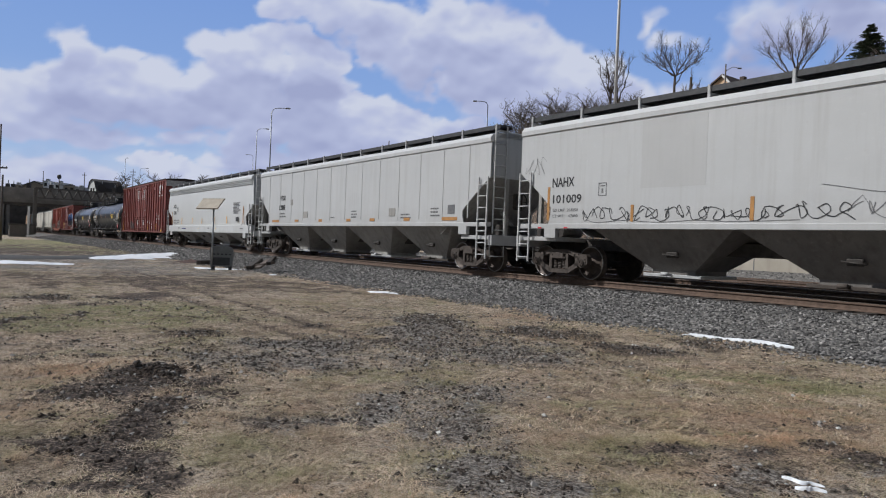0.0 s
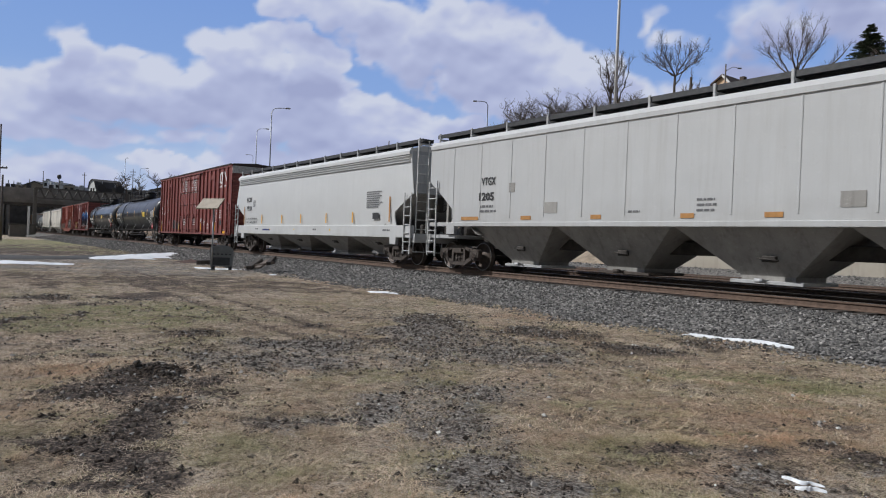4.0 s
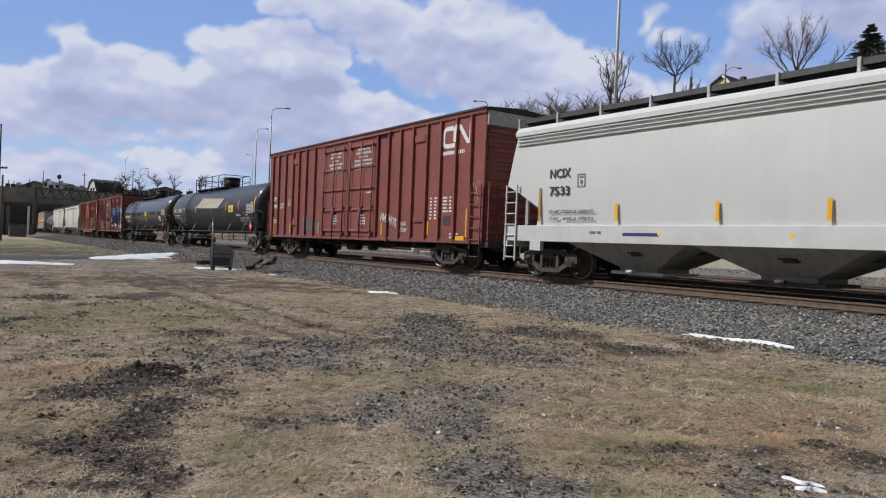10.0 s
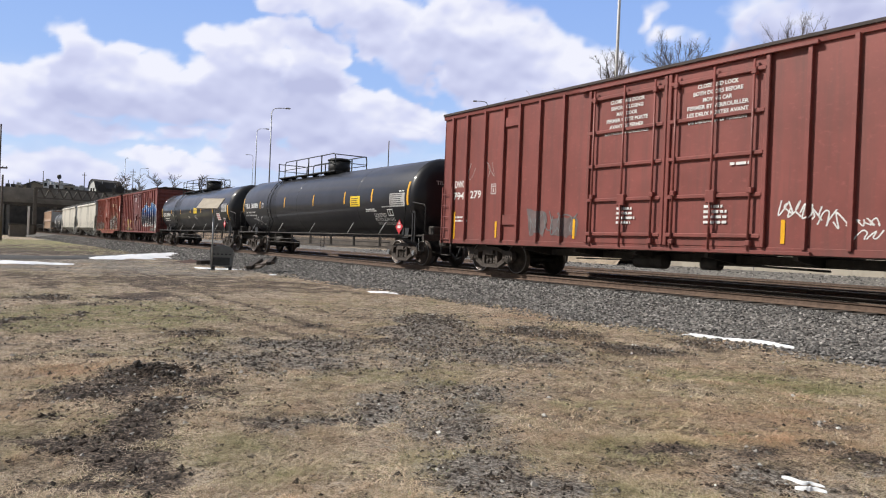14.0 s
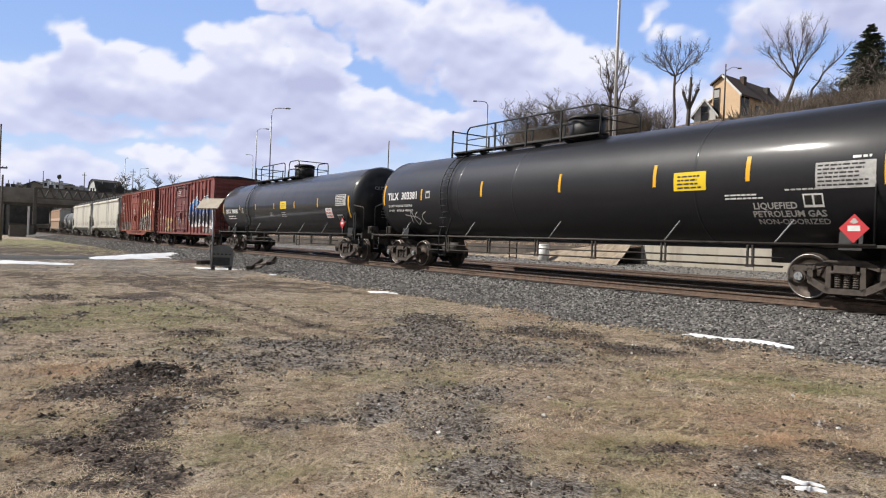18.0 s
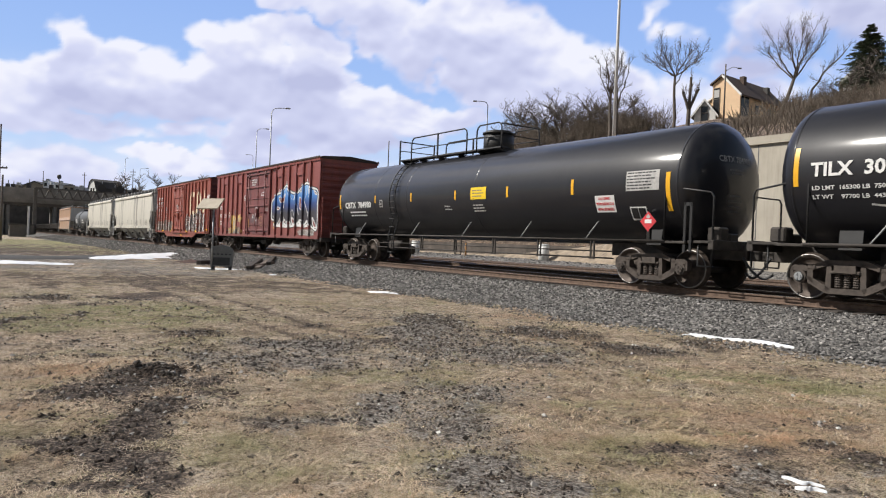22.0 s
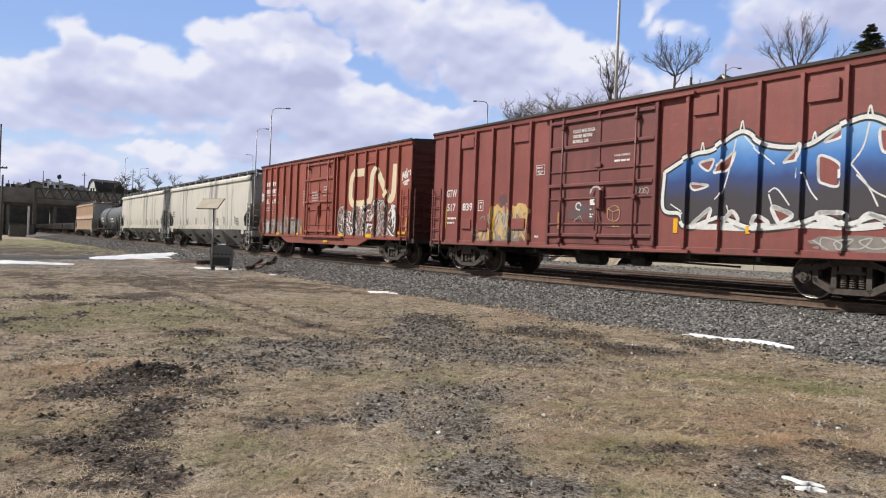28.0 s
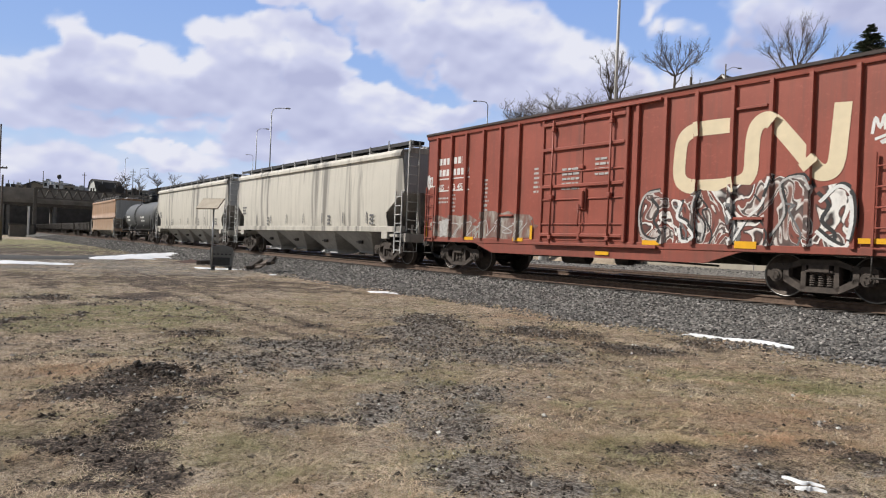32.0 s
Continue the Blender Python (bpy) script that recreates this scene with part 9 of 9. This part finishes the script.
def hill_house(x, y, z, rz, W, D, H, G, wallmat, label, roofmat, chimney=True):
    b = thing("house", label, "house", pose(x, y, z, 0, 0, rz))
    part("front_wall", wall_panel(W, H, 0.25, G), wallmat, b)
    part("back_wall", wall_panel(W, H, 0.25, G), wallmat, b, at=Matrix.Translation((0, D - 0.25, 0)))
    part("side_wall", Shape().box(0, 0.25, 0.26, D - 0.26, 0, H), wallmat, b)
    part("side_wall", Shape().box(W - 0.25, W, 0.26, D - 0.26, 0, H), wallmat, b)
    o = 0.45
    k = G / (W / 2)
    for sgn in (0, 1):
        x0, x1 = (-o, W / 2) if sgn == 0 else (W / 2, W + o)
        z0, z1 = (H - o * k, H + G) if sgn == 0 else (H + G, H - o * k)
        roof = part("roof", Shape().prism([(x0, z0 + 0.04), (x1, z1 + 0.04), (x1, z1 + 0.24), (x0, z0 + 0.24)], -o, D + o, "y"), roofmat, b)
        part("barge_board", Shape().prism([(x0, z0 - 0.16), (x1, z1 - 0.16), (x1, z1 + 0.26), (x0, z0 + 0.26)], -o - 0.06, -o - 0.01, "y"), M_TRIMW, roof)
    for wx, wz, ww, wh in ((W * 0.34, H * 0.30, 1.0, H * 0.75), (W * 0.34, H * 1.12, 0.9, 0.9)):
        win = part("window", Shape().box(wx, wx + ww, -0.05, -0.02, wz, wz + wh), M_WINDOW, b)
        part("window_frame", Shape().box(wx - 0.08, wx, -0.08, -0.01, wz - 0.08, wz + wh + 0.08).box(wx + ww, wx + ww + 0.08, -0.08, -0.01, wz - 0.08, wz + wh + 0.08).box(wx, wx + ww, -0.08, -0.01, wz + wh, wz + wh + 0.08), M_WOODPOLE, win)
    part("door", Shape().box(W + 0.01, W + 0.05, 0.6, 2.6, 0, H * 0.8), M_WINDOW, b)
    for k2 in (0.4, 0.65, 0.85):
        part("window", Shape().box(W + 0.01, W + 0.05, D * k2, D * k2 + 1.2, H * 0.35, H * 0.75), M_WINDOW, b)
    if chimney:
        part("chimney", Shape().box(W * 0.56, W * 0.56 + 0.8, D * 0.45, D * 0.45 + 0.8, H + G * 0.5, H + G + 0.9, 0.03), M_ROOF, b)
        part("vent", Shape().box(W * 0.75, W * 0.75 + 0.7, D * 0.75, D * 0.75 + 0.7, H + G * 0.3, H + G * 0.8, 0.03), M_DARKPLANT, b)
    return b



def tan_house(x, y, z, rz):
    """Saltbox house: a tall gable front, a long brown roof falling to the street side."""
    W, D, dark = 4.6, 13.0, M_WINDOW
    A, HL, HA, HR = 1.75, 5.5, 6.6, 3.6
    b = thing("house", "tan stuccoed house with a brown shingle roof on the hill", "house", pose(x, y, z, 0, 0, rz))
    face = [(0, -1.5), (W, -1.5), (W, HR), (A, HA), (0, HL)]
    part("front_wall", Shape().prism(face, 0, 0.25, "y"), M_STUCCO, b)
    part("back_wall", Shape().prism(face, D - 0.25, D, "y"), M_STUCCO, b)
    part("side_wall", Shape().box(W - 0.25, W, 0.26, D - 0.26, -1.5, HR), M_STUCCO, b)
    part("side_wall", Shape().box(0, 0.25, 0.26, D - 0.26, -1.5, HL - 0.05), M_STUCCO, b)
    k = (HR - HA) / (W - A)
    roof = part("roof", Shape().prism([(A, HA + 0.05), (W + 0.5, HR + 0.05 + 0.5 * k), (W + 0.5, HR + 0.28 + 0.5 * k), (A, HA + 0.3)], -0.5, D + 0.5, "y"), M_ROOF, b)
    part("barge_board", Shape().prism([(A, HA - 0.12), (W + 0.5, HR - 0.12 + 0.5 * k), (W + 0.5, HR + 0.3 + 0.5 * k), (A, HA + 0.32)], -0.58, -0.51, "y"), M_TRIMW, roof, "white edge board")
    k = (HA - HL) / A
    part("roof", Shape().prism([(-0.3, HL - 0.3 * k + 0.05), (A - 0.01, HA + 0.05), (A - 0.01, HA + 0.3), (-0.3, HL - 0.3 * k + 0.28)], -0.4, D + 0.5, "y"), M_ROOF, b)
    win = part("window", Shape().box(0.3, 1.2, -0.05, -0.02, 0.5, 4.8), dark, b, "tall dark window")
    part("window_frame", Shape().box(0.2, 0.3, -0.09, -0.01, 0.4, 4.9).box(1.2, 1.3, -0.09, -0.01, 0.4, 4.9).box(0.3, 1.2, -0.09, -0.01, 4.8, 4.9).box(0.3, 1.2, -0.09, -0.01, 3.1, 3.2), M_WOODPOLE, win)
    part("blind", Shape().box(0.32, 1.18, -0.075, -0.055, 3.4, 4.6), M_CHALKD, win)
    # flat dark panel on the wall, standing in for the porch's shade
    part("door", Shape().box(W + 0.01, W + 0.06, 0.3, 2.6, -1.2, HR * 0.9), dark, b, "dark panel for the shade of an open porch")
    for y0 in (4.6, 8.4):
        part("window", Shape().box(W + 0.01, W + 0.06, y0, y0 + 1.0, 1.0, 2.4), dark, b)
    part("chimney", Shape().box(2.0, 2.8, 4.2, 5.0, 5.2, 7.2, 0.04), M_ROOF, b)
    part("vent", Shape().box(2.6, 3.4, 10.5, 11.3, 4.6, 6.4, 0.04), M_DARKPLANT, b)
    annex = part("annex", Shape().prism([(-1.6, -1.5), (-0.02, -1.5), (-0.02, 3.4), (-1.6, 2.4)], 0.4, 6, "y"), M_STUCCO, b)
    part("annex_roof", Shape().prism([(-2.0, 2.2), (-0.03, 3.45), (-0.03, 3.75), (-2.0, 2.5)], 0.1, 6.2, "y"), M_TRIMW, annex)


tan_house(41.3, 111.8, 22.0, -51.5)
hill_house(38.6, 112, 21.2, -30, 3.2, 5, 1.6, 2.1, M_TRIMW, "small white gabled house behind the trees", M_DARKPLANT, chimney=False)
hill_house(53.5, 97, at_world(55, 98) - 0.3, -30, 6, 8, 3.6, 3.2, M_TRIMW, "white house with a green roof behind the spruce", M_NEEDLE, chimney=False)
# ---- the signal gantry, the road bridge and the town beyond ----
def gantry():
    u = 150.0
    g = thing("signal_gantry", "dark steel lattice signal gantry over the tracks", "signal gantry", along_pose(u, 0, 0))
    z0, z1, l0, l1 = 7.3, 9.3, 3.3, -14.5
    # local y runs away from the camera side: lat = -y
    y0, y1 = -l0, -l1
    for y in (y0, y1):
        s = Shape()
        for dx in (-0.55, 0.55):
            s.box(dx - 0.14, dx + 0.14, y - 0.35, y + 0.35, -1.3, z1)
        part("column", s, M_BRSTEEL, g)
    for dx in (-0.6, 0.6):
        part("chord", Shape().box(dx - 0.09, dx + 0.09, y0, y1, z0 - 0.14, z0 + 0.1), M_BRSTEEL, g)
        part("chord", Shape().box(dx - 0.09, dx + 0.09, y0, y1, z1 - 0.1, z1 + 0.1), M_BRSTEEL, g)
        n = 10
        for i in range(n):
            a, b = y0 + (y1 - y0) * i / n, y0 + (y1 - y0) * (i + 1) / n
            m = (a + b) / 2
            part("lattice_bar", Shape().tube((dx, a, z0), (dx, m, z1), 0.10, 5), M_BRSTEEL, g)
            part("lattice_bar", Shape().tube((dx, m, z1), (dx, b, z0), 0.10, 5), M_BRSTEEL, g)
    part("walkway", Shape().box(-0.6, 0.6, y0, y1, z1 + 0.1, z1 + 0.16), M_BRSTEEL, g)
    for y in (9.2, 13.0):
        s = Shape().tube((0.8, y, z1 + 0.9), (0.88, y, z1 + 0.9), 0.85, 20)
        part("signal_disc", s, M_INK, g, "round black signal backboard")
        part("signal_mast", Shape().box(0.6, 0.75, y - 0.1, y + 0.1, z1, z1 + 1.4), M_INK, g)


gantry()


def bridge():
    b = thing("road_bridge", "olive-grey concrete road bridge crossing the railway", "bridge", along_pose(196, 0, 0))
    part("deck", Shape().box(-5, 5, -70, 60, 7.4, 9.6), M_BRIDGE, b)
    part("fascia", Shape().box(5.0, 5.4, -70, 60, 8.2, 10.3), M_BRIDGE, b)
    part("parapet", Shape().box(5.0, 5.3, -70, 60, 10.3, 11.2, 0.03), M_BRIDGE, b)
    for y in np.arange(-66, 60, 4.0):
        part("parapet_post", Shape().box(5.3, 5.42, y - 0.2, y + 0.2, 8.3, 11.3), M_BRIDGE, b)
    for k in range(5):
        part("girder", Shape().box(-4 + 2 * k - 0.3, -4 + 2 * k + 0.3, -70, 60, 6.7, 7.4), M_BRSTEEL, b)
    part("abutment", Shape().box(-5, 4.6, -70, -7.4, -2, 6.8, 0.05), M_BRIDGE, b)
    for y in (-6.6, 4.0, 15.5):
        for x in (-3.5, 3.5):
            part("pier", Shape().tube((x, y, -2), (x, y, 6.8), 0.55, 12), M_BRIDGE, b)
    part("far_abutment", Shape().box(-5, 4.6, 16.5, 60, -2, 6.8, 0.05), M_BRIDGE, b)
    return b


bridge()
rel("wall_beyond_bridge", Shape().box(-1.0, 0.0, -60, 40, -2, 8.5).mesh("wall_beyond_bridge"), M_BRIDGE, "dark end of the cutting beyond the bridge").matrix_basis = along_pose(330, 0, 0)

# white post, dark hut and bollards
x, y = place(146, 4.6)
t = thing("marker_post", "tall white post beside the track", "post", pose(x, y, -1.1))
part("post", Shape().box(-0.16, 0.16, -0.16, 0.16, 0, 6.3, 0.02), M_TRIMW, t)
part("cap", Shape().box(-0.2, 0.2, -0.2, 0.2, 6.3, 6.42, 0.02), M_GALV, t)
t = thing("trackside_hut", "low dark trackside hut", "hut", along_pose(150, 5.6, -1.1))
part("walls", Shape().box(-2, 2, -2.2, 2.2, 0, 2.5, 0.03), M_BRSTEEL, t)
part("roof", Shape().box(-2.2, 2.2, -2.4, 2.4, 2.5, 2.75, 0.03), M_DARKPLANT, t)
part("window", Shape().box(-0.8, 0.8, -2.23, -2.2, 1.4, 2.1), M_WINDOW, t)
for u, lat, h, mat, lab in ((8.2, -12.6, 1.0, M_TRIMW, "white concrete bollard by the wall"), (22, -12.6, 0.95, M_TRIMW, "white concrete bollard by the wall"), (15.5, -12.4, 0.9, M_YELLOWD, "thin orange marker post")):
    x, y = place(u, lat)
    r = 0.30 if mat is M_TRIMW else 0.06
    t = thing("bollard", lab, "bollard", pose(x, y, 0.0), "posts along the wall")
    part("post", Shape().tube((0, 0, 0), (0, 0, h), r, 12), mat, t)
    part("cap", Shape().tube((0, 0, h), (0, 0, h + 0.06), r * 1.08, 12, r2=r * 0.8), mat, t)


# town on the rise beyond the bridge
def town_house(x, y, z, rz, W, D, H, G, wm, rm, label, barn=False):
    b = thing("town_house", label, "house", pose(x, y, z, 0, 0, rz), "houses beyond the bridge")
    pts = [(0, 0), (W, 0), (W, H)]
    top = [(W * 0.86, H + G * 0.7), (W / 2, H + G), (W * 0.14, H + G * 0.7)] if barn else [(W / 2, H + G)]
    pts += top + [(0, H)]
    part("walls", Shape().prism(pts, 0, D, "y"), rm if barn else wm, b)
    if barn:
        part("gable_front", Shape().prism(pts, -0.06, -0.005, "y"), wm, b, "cream boarded gable")
    edge = [(W + 0.3, H - 0.2)] + top + [(-0.3, H - 0.2)]
    for p, q in zip(edge, edge[1:]):
        part("roof", Shape().prism([p, q, (q[0], q[1] + 0.3), (p[0], p[1] + 0.3)], -0.4, D + 0.4, "y"), rm, b)
    for k in (0.25, 0.6):
        w = part("window", Shape().box(W * k, W * k + 1.0, -0.12, -0.075, H * 0.3, H * 0.3 + 1.4), M_WINDOW, b)
        part("window_frame", Shape().box(W * k - 0.12, W * k + 1.12, -0.10, -0.065, H * 0.3 - 0.12, H * 0.3 + 1.52), M_TRIMW, w)


rel("bank_beyond", Shape().box(-40, -8, -90, 70, -2, 13.2, 0.5).mesh("bank_beyond"), M_DARKPLANT, "dark built-up bank beyond the bridge").matrix_basis = along_pose(214, 0, 0) @ Matrix.Translation((0, 0, -0.6))
town_house(-114.0, 228, 12.4, -38, 4.6, 8, 2.0, 2.6, M_TRIMW, M_DARKPLANT, "white house with a dark gambrel roof", True)
def flat_block(x, y, z, W, D, H, mat, label):
    """A low flat-roofed building with a roof edge, a door and a row of windows."""
    b = thing("town_block", label, "building", pose(x, y, z), "houses beyond the bridge")
    part("walls", Shape().box(0, W, 0, D, 0, H), mat, b)
    part("roof_edge", Shape().box(-0.15, W + 0.15, -0.15, D + 0.15, H, H + 0.25, 0.03), M_GREYPOST, b)
    for k in range(max(1, int(W / 1.8))):
        part("window", Shape().box(0.5 + 1.8 * k, 1.4 + 1.8 * k, -0.06, 0.0, H - 1.5, H - 0.5), M_WINDOW, b)
    part("roof_unit", Shape().box(W * 0.3, W * 0.3 + 1.0, 1, 2, H + 0.25, H + 0.9, 0.04), M_GALV, b)


for x, W, top, mat, lab in ((-141.4, 3.7, 14.8, M_PANEL, "small tan flat-roofed building"), (-131.2, 1.5, 16.3, M_TRIMW, "narrow white stair tower on the roofs"), (-127.4, 2.9, 15.8, M_TRIMW, "white flat-roofed building beyond the bridge"), (-124.4, 3.6, 15.0, M_PANEL, "low tan building beyond the bridge"), (-120.7, 3.2, 14.6, M_GREYPOST, "low grey flat-roofed building"), (-105.5, 9.0, 14.4, M_BRIDGE, "long low grey building")):
    flat_block(x, 232, 11.0, W, 6, top - 11.0, mat, lab)
town_house(-138.2, 233, 11.3, 4, 7.4, 6, 3.4, 1.4, M_PANEL, M_DARKPLANT, "tan house with a dark low roof")
town_house(-98, 236, 12.6, 20, 10, 8, 2.4, 1.2, M_BRIDGE, M_DARKPLANT, "low grey building beyond the bridge")
town_house(-78, 236, 12.6, 20, 12, 8, 3.2, 1.2, M_DARKPLANT, M_DARKPLANT, "dark building beyond the tracks")
t = thing("siren_mast", "mast with a round dark siren", "mast", pose(-108.5, 200, 8))
part("pole", Shape().tube((0, 0, 0), (0, 0, 7.3), 0.12, 6), M_WOODPOLE, t)
part("siren", Shape().tube((-0.3, 0, 7.6), (0.3, 0, 7.6), 0.6, 12), M_DARKPLANT, t)
part("crossbar", Shape().box(0, 4.5, -0.08, 0.08, 5.2, 5.4), M_WOODPOLE, t)
rt = random.Random(4)
for i, (x, y, h) in enumerate(((-98, 215, 9.5), (-92, 214, 8.0), (-82, 203, 8.0), (-78, 204, 7.5), (-69, 202, 8.0), (-64, 204, 7.0), (-95.5, 214, 7.5))):
    bare_tree(x, y, 11.5, h, 400 + i, spread=0.75, twigs=4, thick=0.03, label="small bare tree in the town", name="town_tree")
for i in range(22):
    x = rt.uniform(-150, -66)
    h = rt.uniform(1.5, 3.5)
    t = thing("roof_vent", "small dark vent or tank on the town roofs", "roof vent", pose(x, rt.uniform(212, 228), 12.5), "roof clutter")
    part("stack", Shape().box(-0.5, 0.5, -0.4, 0.4, 0, h * 0.6, 0.03), M_DARKPLANT, t)
    part("pipe", Shape().tube((0.2, 0, h * 0.6), (0.2, 0, h), 0.12, 6), M_GALV, t)
# ---- sleepers under the rails ----
def sleepers():
    m = Shape().box(-0.115, 0.115, -1.3, 1.3, -0.17, 0.0, 0.012).mesh("sleeper")
    beds = bpy.data.objects["track_bed"]
    n = 0
    for k in range(230):
        u = -24 + 0.5 * k
        part("sleeper", m, M_TIE, beds, at=along_pose(u, random.uniform(-0.04, 0.04), -0.168) @ pose(0, 0, 0, 0, 0, random.uniform(-1, 1)))
    for lat in TRACKS[1:]:
        s = Shape()
        for k in range(160):
            s.box(-0.115, 0.115, -1.3, 1.3, -0.17, 0.0, 0.012, m=along_pose(-24 + 0.5 * k, lat, -0.168))
        part("sleepers", s, M_TIE, beds, kind="stuff")


sleepers()
# ---- what moves ----
def motions():
    times = [1.0 * i for i in range(33)]
    for car, u0 in TRAIN:
        walk(car, [(t, along_pose(u0 - gone(t))) for t in times])
    # wheels roll as the train goes
    turns = [4 / FPS * i for i in range(241)]
    spin = [-gone(t) / WHEEL_R for t in turns]
    for ax, x in SPINNING:
        rows = [(t, Matrix.Translation((x, 0, WHEEL_R)) @ Matrix.Rotation(-a, 4, "Y")) for t, a in zip(turns, spin)]
        walk(ax, rows)
    walk(SKY, [(0.0, pose(0, 0, 0, 0, 0, 0)), (32.0, pose(0, 0, 0, 1.0, 0, 0))])


motions()
